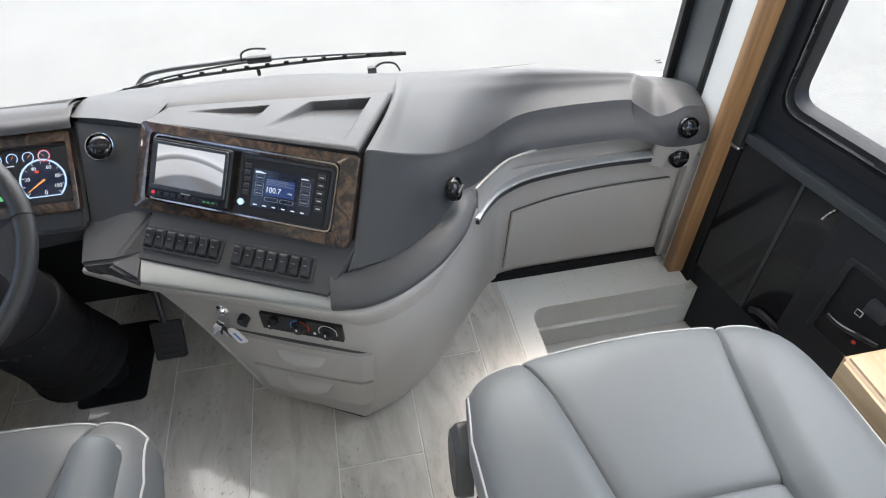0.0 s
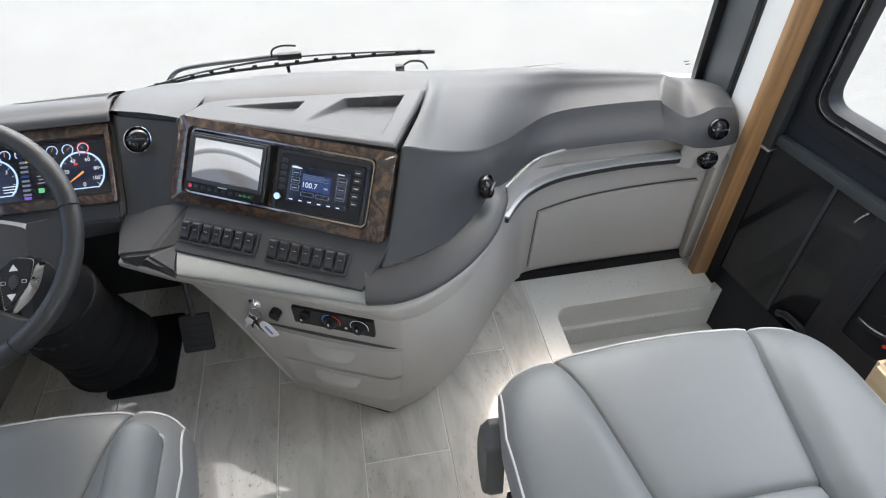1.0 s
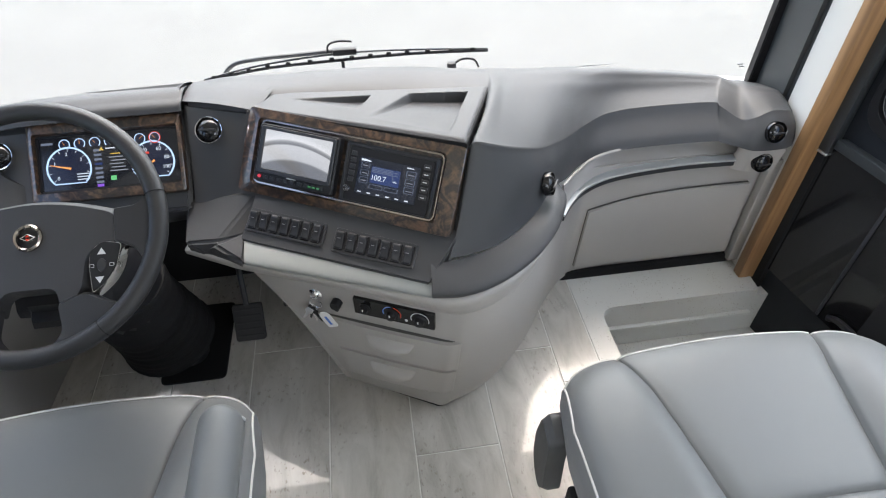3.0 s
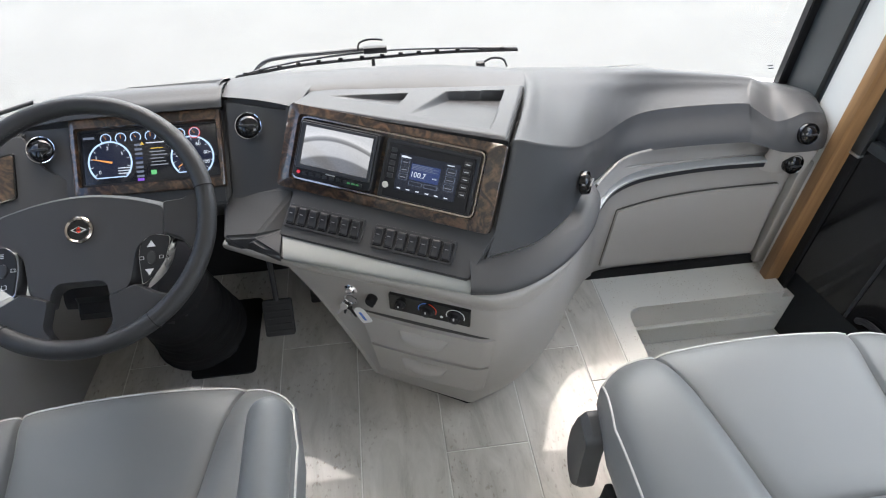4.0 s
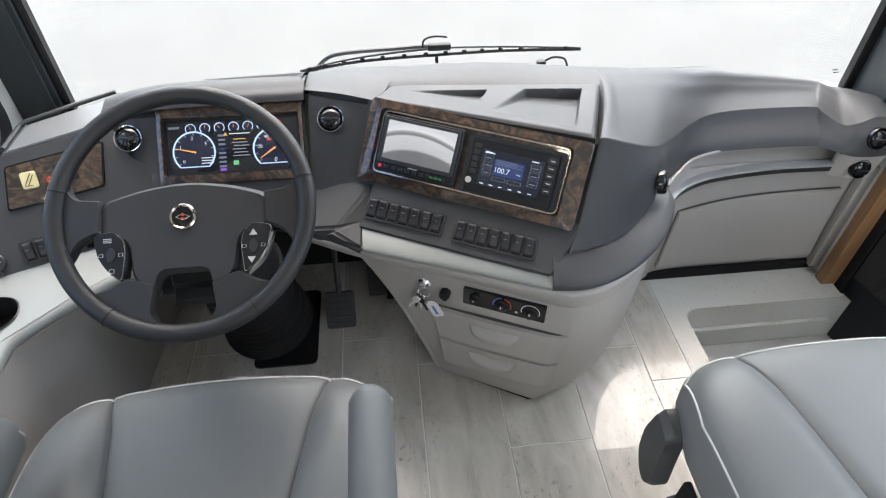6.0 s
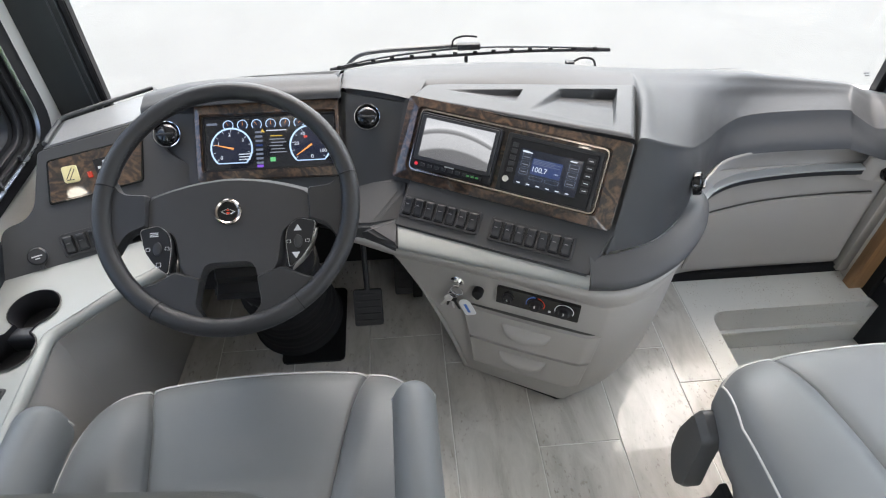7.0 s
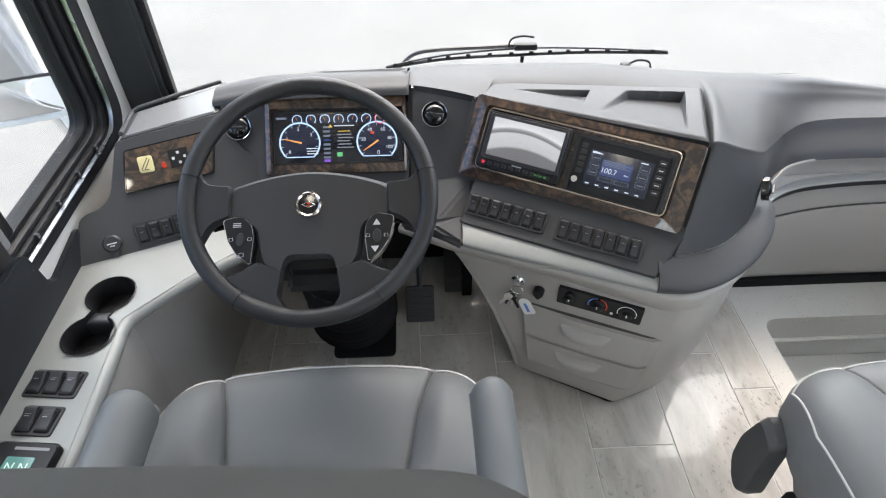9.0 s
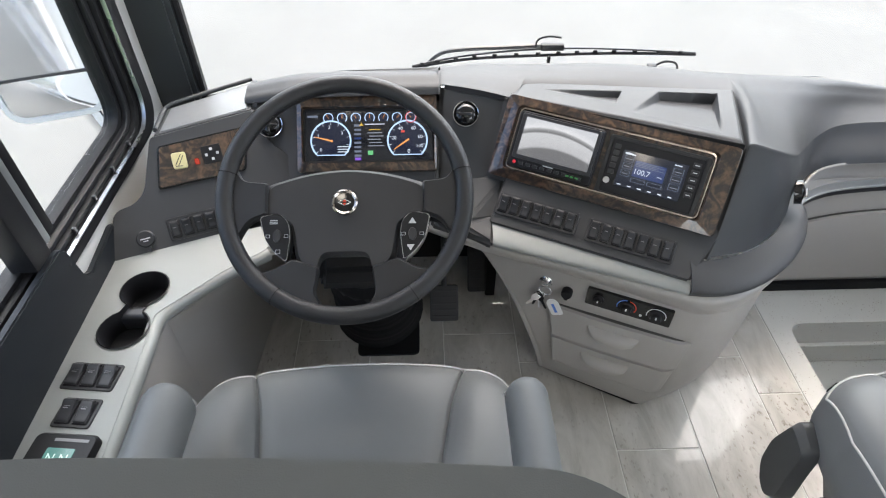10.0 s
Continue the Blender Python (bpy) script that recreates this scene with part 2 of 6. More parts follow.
def part(name, bm, mat, parent=None, label="", smooth=True):
    me = bpy.data.meshes.new(name)
    bmesh.ops.recalc_face_normals(bm, faces=bm.faces)
    for f in bm.faces:
        f.smooth = smooth
    bm.to_mesh(me)
    bm.free()
    me.materials.append(mat)
    if smooth:
        me.set_sharp_from_angle(angle=radians(38))
    ob = new(name, me)
    if parent is not None:
        hang(ob, parent)
    if label:
        tagged(ob, label)
    return ob


def hang(ob, parent):
    """Hang ob under parent and leave it where it stands."""
    ob.parent = parent
    if parent.type == "EMPTY":
        ob.matrix_parent_inverse = Matrix.Translation(-parent.location)
    return ob


def again(ob, m, parent):
    """One more piece on the same mesh."""
    c = new(ob.name.split(".")[0], ob.data)
    c.matrix_basis = m
    return hang(c, parent)


def thing(name, label, category, at=(0, 0, 0), group="", kind=""):
    ob = new(name)
    ob.empty_display_size = 0.05
    ob.location = at
    bpy.context.view_layer.update()
    return tagged(ob, label, category, group, kind)


def rbox(lo, hi, r=0.004, seg=2, m=None):
    bm = bmesh.new()
    c = [(a + b) / 2 for a, b in zip(lo, hi)]
    s = [abs(b - a) for a, b in zip(lo, hi)]
    bmesh.ops.create_cube(bm, size=1)
    for v in bm.verts:
        v.co = Vector([c[i] + v.co[i] * s[i] for i in range(3)])
    if r:
        bmesh.ops.bevel(bm, geom=list(bm.edges), offset=min(r, 0.45 * min(s)), segments=seg, profile=0.6, affect="EDGES")
    if m is not None:
        bm.transform(m)
    return bm


def join(*bms):
    out = bms[0]
    for b in bms[1:]:
        me = bpy.data.meshes.new("tmp")
        b.to_mesh(me)
        b.free()
        out.from_mesh(me)
        bpy.data.meshes.remove(me)
    return out


def round_poly(pts, r, n=5):
    """A closed outline with its corners rounded."""
    out = []
    k = len(pts)
    for i in range(k):
        a, b, c = Vector(pts[i - 1]), Vector(pts[i]), Vector(pts[(i + 1) % k])
        ra = min(r if not isinstance(r, (list, tuple)) else r[i], 0.48 * (a - b).length, 0.48 * (c - b).length)
        p, q = b + (a - b).normalized() * ra, b + (c - b).normalized() * ra
        for j in range(n):
            t = j / (n - 1)
            out.append(p.lerp(b, t).lerp(b.lerp(q, t), t))
    return out


def rrect(x0, y0, x1, y1, r, n=5):
    return round_poly([(x0, y0), (x1, y0), (x1, y1), (x0, y1)], r, n)


def slab(outline, z0, z1, m=None, edge=0.0015):
    """An outline drawn out from z0 to z1, with a softened upper edge."""
    bm = bmesh.new()
    cen = sum((Vector(p) for p in outline), Vector((0, 0))) / len(outline)
    size = max((Vector(p) - cen).length for p in outline)
    loops = []
    for z, inset in ((z0, 0), (z1 - edge if z1 > z0 else z1 + edge, 0), (z1, edge)):
        loops.append([bm.verts.new((*(cen + (Vector(p) - cen) * (1 - inset / size)), z)) for p in outline])
    k = len(outline)
    for a, b in zip(loops, loops[1:]):
        for i in range(k):
            bm.faces.new((a[i], a[(i + 1) % k], b[(i + 1) % k], b[i]))
    bm.faces.new(loops[-1])
    bm.faces.new(loops[0][::-1])
    if m is not None:
        bm.transform(m)
    return bm


def ring(outer, inner, z0, z1, m=None, dish=0.0, lip=0.0):
    """A flat frame between two outlines of as many points; dish: how far the inner edge lies below the outer one."""
    bm = bmesh.new()
    k = len(outer)
    mk = lambda pts, z: [bm.verts.new((p[0], p[1], z)) for p in pts]
    mid = [(Vector(a) * 0.12 + Vector(b) * 0.88) for a, b in zip(outer, inner)]
    cen = sum((Vector(p) for p in outer), Vector((0, 0))) / k
    soft = [Vector(a) + (cen - Vector(a)).normalized() * 0.002 for a in outer]
    loops = [mk(outer, z0), mk(outer, z1 - 0.002), mk(soft, z1), mk(mid, z1 + lip), mk(inner, z1 - dish), mk(inner, z0)]
    for a, b in zip(loops, loops[1:] + loops[:1]):
        for i in range(k):
            bm.faces.new((a[i], a[(i + 1) % k], b[(i + 1) % k], b[i]))
    if m is not None:
        bm.transform(m)
    return bm


def cr(p, t):
    """A point of a smooth line through the control points, t from 0 to 1."""
    n = len(p) - 1
    s = min(max(t, 0.0), 1.0) * n
    i = min(int(s), n - 1)
    f = s - i
    a, b, c, d = p[max(i - 1, 0)], p[i], p[i + 1], p[min(i + 2, n)]
    return 0.5 * ((2 * b) + (c - a) * f + (2 * a - 5 * b + 4 * c - d) * f * f + (3 * b - a - 3 * c + d) * f ** 3)


def line(pts, n):
    p = [Vector(q) for q in pts]
    return [cr(p, i / (n - 1)) for i in range(n)]


def tube(pts, r, n=8, closed=False, flat=1.0):
    bm = bmesh.new()
    pts = [Vector(p) for p in pts]
    k = len(pts)
    rings = []
    prev = None
    for i, p in enumerate(pts):
        a = pts[(i - 1) % k] if closed or i else p
        b = pts[(i + 1) % k] if closed or i < k - 1 else p
        d = (b - a).normalized()
        if prev is None:
            prev = d.orthogonal().normalized() if abs(d.z) > 0.95 else Vector((0, 0, 1)).cross(d).normalized()
        prev = (prev - d * prev.dot(d)).normalized()
        s = d.cross(prev)
        rr = r(i / max(1, k - 1)) if callable(r) else r
        rings.append([bm.verts.new(p + prev * math.cos(2 * math.pi * j / n) * rr + s * math.sin(2 * math.pi * j / n) * rr * flat) for j in range(n)])
    for a, b in zip(rings, rings[1:] + (rings[:1] if closed else [])):
        for j in range(n):
            bm.faces.new((a[j], a[(j + 1) % n], b[(j + 1) % n], b[j]))
    if not closed:
        bm.faces.new(rings[0][::-1])
        bm.faces.new(rings[-1])
    return bm


def lathe(profile, n=28, m=None):
    bm = bmesh.new()
    rings = []
    for r, z in profile:
        rings.append([bm.verts.new((r * math.cos(2 * math.pi * j / n), r * math.sin(2 * math.pi * j / n), z)) for j in range(n)] if r > 1e-6 else [bm.verts.new((0, 0, z))])
    for a, b in zip(rings, rings[1:]):
        for j in range(n):
            q = [a[j % len(a)], a[(j + 1) % len(a)], b[(j + 1) % len(b)], b[j % len(b)]]
            q = list(dict.fromkeys(q))
            if len(q) > 2:
                bm.faces.new(q)
    if m is not None:
        bm.transform(m)
    return bm


def sheet(rows, nu, nv, thick=0.006):
    """A smooth skin through rows of control points, with thickness downwards and inwards."""
    ctrl = [[Vector(q) for q in row] for row in rows]
    fine = [[cr(row, j / (nv - 1)) for j in range(nv)] for row in ctrl]
    grid = [[cr([fine[i][j] for i in range(len(fine))], a / (nu - 1)) for j in range(nv)] for a in range(nu)]
    bm = bmesh.new()
    vs = [[bm.verts.new(p) for p in row] for row in grid]
    for a in range(nu - 1):
        for b in range(nv - 1):
            bm.faces.new((vs[a][b], vs[a + 1][b], vs[a + 1][b + 1], vs[a][b + 1]))
    bmesh.ops.recalc_face_normals(bm, faces=bm.faces)
    if thick:
        bmesh.ops.solidify(bm, geom=list(bm.faces), thickness=thick)
    return bm


def prism(poly, height, m=None, r=0.003):
    """A bevelled solid from a 3D base polygon, drawn along a vector."""
    bm = bmesh.new()
    f = bm.faces.new([bm.verts.new(p) for p in poly])
    e = bmesh.ops.extrude_face_region(bm, geom=[f])
    bmesh.ops.translate(bm, vec=Vector(height), verts=[v for v in e["geom"] if isinstance(v, bmesh.types.BMVert)])
    bmesh.ops.recalc_face_normals(bm, faces=bm.faces)
    if r:
        bmesh.ops.bevel(bm, geom=list(bm.edges), offset=r, segments=2, affect="EDGES")
    if m is not None:
        bm.transform(m)
    return bm


def hexa(bottom, top, r=0.004, seg=2):
    """A six-sided solid from four lower and four upper corners in the same turn."""
    bm = bmesh.new()
    a, b = [bm.verts.new(p) for p in bottom], [bm.verts.new(p) for p in top]
    bm.faces.new(a[::-1])
    bm.faces.new(b)
    for i in range(4):
        bm.faces.new((a[i], a[(i + 1) % 4], b[(i + 1) % 4], b[i]))
    bmesh.ops.recalc_face_normals(bm, faces=bm.faces)
    if r:
        bmesh.ops.bevel(bm, geom=list(bm.edges), offset=r, segments=seg, affect="EDGES")
    return bm


def text(name, words, size, m, mat, parent, depth=0.0002):
    cu = bpy.data.curves.new(name, "FONT")
    cu.body, cu.size, cu.extrude = words, size, depth
    cu.align_x, cu.align_y = "CENTER", "CENTER"
    tmp = bpy.data.objects.new(name, cu)
    me = bpy.data.meshes.new_from_object(tmp)
    bpy.data.objects.remove(tmp)
    me.transform(m)
    me.materials.clear()
    me.materials.append(mat)
    ob = new(name, me)
    return hang(ob, parent)


def at(x, y, z=0.0):
    return Matrix.Translation((x, y, z))


# ---- setting ----
def structure(name, bm, mat, label="", category="", smooth=False):
    return tagged(part(name, bm, mat, smooth=smooth), label, category, kind="structure")


GROUND = -1.05
bm = bmesh.new()
bmesh.ops.create_grid(bm, x_segments=2, y_segments=2, size=400)
bm.transform(at(0, 0, GROUND))
structure("ground", bm, M_CONCRETE, "pale sunlit concrete yard around the coach", "ground")
structure("grass_verge", rbox((-40, -40, GROUND - 0.05), (-2.6, -3.5, GROUND + 0.03), 0), M_GRASS, "mown green verge beside the yard", "grass")

# floor with the stair well beside the entry door
structure("floor", join(rbox((-1.24, -2.4, -0.10), (0.475, 1.62, -0.0022), 0), rbox((0.475, -2.4, -0.10), (1.12, 0.25, -0.0022), 0)), M_GROUT, "pale grout bed under the plank tiles", "floor")
FLOOR = bpy.data.objects["floor"]
stair = thing("entry_stair", "speckled off-white moulded entry step well", "stairs", (0.78, 1.1, 0), kind="structure")
part("platform", slab(round_poly([(0.475, 0.25), (0.54, 0.25), (0.54, 1.10), (1.07, 1.10), (1.07, 1.62), (0.475, 1.62)], [0.004, 0.004, 0.05, 0.004, 0.004, 0.004], 8), -0.03, 0.0, None, 0.003), M_STEP, stair)
part("riser", join(rbox((0.54, 1.10, -0.42), (1.12, 1.14, -0.03), 0), rbox((0.50, 0.25, -0.42), (0.54, 1.10, -0.03), 0)), M_STEP, stair)
part("nosing", rbox((0.54, 1.085, -0.112), (1.07, 1.10, -0.098), 0.005), M_STEP, stair)
part("step", rbox((0.54, 0.25, -0.24), (1.12, 1.10, -0.20), 0.008), M_STEP, stair)
part("step_mat", slab(round_poly([(0.66, 0.50), (0.98, 0.50), (0.98, 1.02), (0.66, 1.02)], 0.14), -0.2, -0.193), M_MATTBLACK, stair, "dark rubber step mat")

# side walls: window openings go through them
def wall_with_hole(name, x0, x1, y0, y1, z0, z1, hy0, hy1, hz0, hz1, label):
    return structure(name, join(
        rbox((x0, y0, z0), (x1, hy0, z1), 0), rbox((x0, hy1, z0), (x1, y1, z1), 0),
        rbox((x0, hy0, z0), (x1, hy1, hz0), 0), rbox((x0, hy0, hz1), (x1, hy1, z1), 0)), M_WALL, label, "wall")


wall_with_hole("wall_left", -1.29, -1.235, 0.05, 1.412, -0.1, 2.1, 0.26, 1.305, 0.612, 1.55, "white coach side wall with the driver window")
wall_with_hole("wall_left", -1.29, -1.235, -2.4, 0.05, -0.1, 2.1, -2.0, -0.6, 0.95, 1.75, "white coach side wall behind the cab")
wall_with_hole("wall_right", 1.13, 1.18, -2.4, 0.1, -0.1, 2.1, -2.0, -0.6, 0.95, 1.75, "white coach side wall behind the cab")
structure("wall_right", rbox((1.045, 1.195, -0.1), (1.13, 1.36, 2.1), 0), M_WALL, "white wall strip between pillar and door trim", "wall")
structure("wall_right", rbox((1.13, 0.1, 1.6), (1.20, 1.215, 2.1), 0), M_WALL, "white wall above the entry door", "wall")
structure("wall_back", rbox((-1.29, -2.46, -0.1), (1.18, -2.4, 2.1), 0), M_WALL, "plain wall at the back of the lounge", "wall")
structure("ceiling", rbox((-1.29, -2.46, 2.1), (1.18, 1.42, 2.16), 0), M_WALL, "plain white coach ceiling", "ceiling")


def downlight(x, y):
    """A round recessed ceiling lamp that burns over the cab."""
    th = thing("ceiling_light", "small round recessed ceiling downlight, lit warm white", "ceiling light", (x, y, 2.098), group="cab downlights")
    part("trim_ring", lathe([(0.055, 0.002), (0.055, -0.004), (0.050, -0.007), (0.042, -0.005), (0.042, 0.002)], 28, at(x, y, 2.098)), M_CHROME, th, "bright trim ring")
    part("diffuser", lathe([(0.042, 0.0), (0.040, -0.003), (0.0, -0.004)], 28, at(x, y, 2.098)), M_LAMP, th, "glowing diffuser")
    return th


M_LAMP = glow("lamp_diffuser", (1.0, 0.9, 0.76), 26.0)
for lx, ly in ((-0.93, 0.39), (-0.52, 0.39), (-0.90, -0.30), (-0.50, -0.30)):
    downlight(lx, ly)
# outer skin, seen in the door mirror
structure("coach_side", join(rbox((-1.32, -2.46, -0.7), (-1.295, 0.2, 0.62), 0), rbox((-1.32, -2.46, 1.6), (-1.295, 0.2, 2.3), 0)), M_PAINT, "white painted coach side", "coach")
structure("coach_stripe", join(rbox((-1.327, -2.46, 0.12), (-1.322, 0.2, 0.42), 0), rbox((-1.327, -2.46, -0.45), (-1.322, 0.2, -0.15), 0)), M_STRIPE, "grey stripe on the coach side", "coach")

trim = tagged(part("door_trim", rbox((1.028, 1.155, -0.005), (1.095, 1.192, 2.05), 0.006), M_OAK), "honey-coloured maple trim post beside the entry door", "trim", kind="structure")


def pillar(name, corners, z0, z1, label):
    ob = thing(name, label, "pillar", (corners[0][0], corners[0][1], z0), kind="structure")
    part("cover", prism([(x, y, z0) for x, y in corners], (0, 0, z1 - z0), r=0.012), M_PILLAR, ob)
    return ob


pillar_r = pillar("pillar_right", [(1.032, 1.30), (1.13, 1.27), (1.14, 1.50), (1.05, 1.475)], 0.5, 2.1, "black plastic windscreen pillar cover")
part("edge_strip", prism([(1.026, 1.456, 0.5), (1.052, 1.45, 0.5), (1.060, 1.49, 0.5), (1.034, 1.492, 0.5)], (0, 0, 1.6), r=0.003), M_RUBBER, pillar_r, "black rubber windscreen seal")
pillar_l = pillar("pillar_left", [(-1.142, 1.41), (-1.15, 1.47), (-1.30, 1.47), (-1.275, 1.405), (-1.225, 1.392)], 0.45, 2.1, "black plastic windscreen pillar cover")
part("edge_strip", prism([(-1.13, 1.44, 0.5), (-1.142, 1.43, 0.5), (-1.15, 1.475, 0.5), (-1.137, 1.478, 0.5)], (0, 0, 1.6), r=0.003), M_RUBBER, pillar_l, "black rubber windscreen seal")

# windscreen: one curved pane with its sill outside
def screen_y(x):
    return 1.66 - 0.13 * x * x


wind = thing("windscreen", "large clear curved windscreen", "windscreen", (0, 1.66, 0.5), kind="structure")
pane = part("pane", sheet([[(x, screen_y(x), 0.42), (x, screen_y(x) - 0.05, 1.2), (x, screen_y(x) - 0.16, 2.1)] for x in (-1.22, -0.8, -0.4, 0, 0.4, 0.8, 1.12)], 25, 9, 0.006), M_GLASS, wind)
pane.visible_shadow = False
part("cowl", sheet([[(x, screen_y(x) - 0.01, 0.50), (x, screen_y(x) + 0.06, 0.49), (x, screen_y(x) + 0.13, 0.40)] for x in (-1.22, -0.8, -0.4, 0, 0.4, 0.8, 1.12)], 25, 6, 0.004), M_PAINT, wind, "white painted nose below the windscreen")
structure("nose", sheet([[(x, screen_y(x) + 0.13, 0.40), (x, screen_y(x) + 0.15, 0.0), (x, screen_y(x) + 0.13, -0.7)] for x in (-1.22, -0.8, -0.4, 0, 0.4, 0.8, 1.12)], 25, 6, 0.004), M_PAINT, "white painted front of the coach", "coach", smooth=True)
structure("header", rbox((-1.235, 1.34, 1.62), (1.13, 1.46, 2.09), 0.02), M_DASH, "dark grey trim above the windscreen", "trim")

# ---- dashboard ----
dash = thing("dashboard", "charcoal moulded dashboard with a swept passenger side", "dashboard", (0.0, 1.4, 0.3))
UP = (0, 0, 1)
CEN = frame_of((-0.402, 1.093, 0.594), (0.885, -0.465, 0), (0.285, 0.542, 0.791))
SWF = frame_of((-0.404, 0.993, 0.535), (0.896, -0.443, 0), (0.369, 0.746, 0.554))
CLF = frame_of((-0.83, 1.113, 0.592), (1, 0, 0), (0, 0.698, 0.716))
FRO = frame_of((-0.213, 0.918, 0.344), (0.908, -0.418, 0), UP) @ Matrix.Translation((0, 0, 0.004))
LIDF = frame_of((-0.356, 1.19, 0.73), (0.892, -0.45, 0.031), (0.45, 0.883, -0.136))
POD = frame_of((-1.117, 1.096, 0.66), (0.929, 0.37, 0), (-0.239, 0.602, 0.762))

# one moulded skin: stations round the nose to the passenger corner, each from the lower edge of the face over the crease to the screen
SKIN = [
    [(-0.405, 1.108, 0.60), (-0.39, 1.138, 0.645), (-0.38, 1.168, 0.69), (-0.368, 1.190, 0.729), (-0.345, 1.23, 0.726), (-0.325, 1.28, 0.735), (-0.31, 1.40, 0.705), (-0.30, 1.64, 0.54)],
    [(-0.19, 0.990, 0.60), (-0.172, 1.024, 0.645), (-0.16, 1.058, 0.69), (-0.148, 1.086, 0.710), (-0.10, 1.19, 0.688), (-0.07, 1.285, 0.720), (-0.05, 1.41, 0.697), (-0.04, 1.65, 0.54)],
    [(0.012, 0.852, 0.552), (0.040, 0.890, 0.596), (0.058, 0.934, 0.660), (0.068, 0.982, 0.722), (0.112, 1.11, 0.690), (0.16, 1.28, 0.706), (0.18, 1.39, 0.682), (0.19, 1.64, 0.54)],
    [(0.030, 0.842, 0.555), (0.047, 0.866, 0.590), (0.071, 0.911, 0.664), (0.096, 0.961, 0.750), (0.152, 1.11, 0.735), (0.198, 1.26, 0.713), (0.21, 1.39, 0.680), (0.22, 1.64, 0.54)],
    [(0.125, 0.868, 0.550), (0.135, 0.892, 0.590), (0.150, 0.927, 0.655), (0.152, 0.970, 0.730), (0.20, 1.15, 0.715), (0.26, 1.40, 0.672), (0.27, 1.635, 0.54)],
    [(0.195, 0.915, 0.548), (0.205, 0.938, 0.580), (0.222, 0.972, 0.640), (0.208, 1.000, 0.699), (0.255, 1.20, 0.692), (0.30, 1.40, 0.668), (0.31, 1.63, 0.54)],
    [(0.258, 0.980, 0.545), (0.268, 1.005, 0.570), (0.280, 1.034, 0.620), (0.268, 1.050, 0.660), (0.325, 1.23, 0.668), (0.38, 1.41, 0.658), (0.39, 1.62, 0.54)],
    [(0.312, 1.062, 0.530), (0.318, 1.075, 0.550), (0.329, 1.098, 0.590), (0.322, 1.112, 0.626), (0.38, 1.265, 0.648), (0.45, 1.42, 0.650), (0.46, 1.615, 0.54)],
    [(0.372, 1.128, 0.505), (0.374, 1.140, 0.530), (0.382, 1.160, 0.565), (0.376, 1.172, 0.598), (0.43, 1.29, 0.628), (0.51, 1.42, 0.642), (0.53, 1.61, 0.54)],
    [(0.440, 1.192, 0.500), (0.440, 1.200, 0.525), (0.442, 1.222, 0.555), (0.436, 1.233, 0.584), (0.49, 1.32, 0.612), (0.58, 1.43, 0.632), (0.61, 1.60, 0.53)],
    [(0.526, 1.226, 0.498), (0.526, 1.240, 0.520), (0.526, 1.270, 0.550), (0.521, 1.287, 0.580), (0.57, 1.35, 0.600), (0.65, 1.43, 0.620), (0.68, 1.58, 0.53)],
    [(0.645, 1.236, 0.497), (0.645, 1.250, 0.520), (0.645, 1.285, 0.550), (0.641, 1.305, 0.578), (0.68, 1.36, 0.592), (0.74, 1.43, 0.608), (0.78, 1.56, 0.53)],
    [(0.808, 1.232, 0.497), (0.810, 1.247, 0.520), (0.814, 1.284, 0.550), (0.818, 1.304, 0.575), (0.84, 1.36, 0.584), (0.88, 1.42, 0.590), (0.92, 1.53, 0.52)],
    [(0.838, 1.226, 0.494), (0.840, 1.240, 0.515), (0.842, 1.268, 0.540), (0.842, 1.290, 0.568), (0.86, 1.34, 0.582), (0.90, 1.41, 0.587), (0.94, 1.525, 0.52)],
    [(0.880, 1.205, 0.488), (0.881, 1.212, 0.505), (0.884, 1.228, 0.525), (0.888, 1.252, 0.547), (0.90, 1.30, 0.567), (0.93, 1.39, 0.580), (0.97, 1.515, 0.52)],
    [(0.910, 1.190, 0.484), (0.911, 1.194, 0.505), (0.913, 1.206, 0.535), (0.916, 1.232, 0.562), (0.925, 1.285, 0.577), (0.95, 1.38, 0.580), (0.99, 1.51, 0.52)],
    [(0.955, 1.185, 0.483), (0.955, 1.188, 0.505), (0.955, 1.200, 0.545), (0.956, 1.232, 0.578), (0.963, 1.285, 0.584), (0.985, 1.36, 0.578), (1.02, 1.50, 0.52)],
    [(1.003, 1.188, 0.483), (1.003, 1.191, 0.505), (1.002, 1.205, 0.542), (1.000, 1.236, 0.572), (1.005, 1.285, 0.580), (1.02, 1.35, 0.574), (1.05, 1.49, 0.52)],
    [(1.036, 1.205, 0.484), (1.036, 1.208, 0.505), (1.034, 1.222, 0.535), (1.030, 1.250, 0.560), (1.033, 1.29, 0.568), (1.045, 1.35, 0.566), (1.075, 1.485, 0.52)],
    [(1.050, 1.270, 0.485), (1.050, 1.272, 0.505), (1.049, 1.276, 0.530), (1.047, 1.285, 0.548), (1.05, 1.31, 0.555), (1.06, 1.35, 0.556), (1.09, 1.475, 0.52)],
]


def creased(row, near=0.18, far=0.12):
    """A station with two more points beside its crease, to keep the bend tight."""
    p = [Vector(q) for q in row]
    if len(p) == 7:
        p.insert(5, cr(p, 0.75))
    return p[:3] + [p[3].lerp(p[2], near), p[3], p[3].lerp(p[4], far)] + p[4:]


part("skin", sheet([creased(r) for r in SKIN], 150, 44, 0), M_DASH, dash)
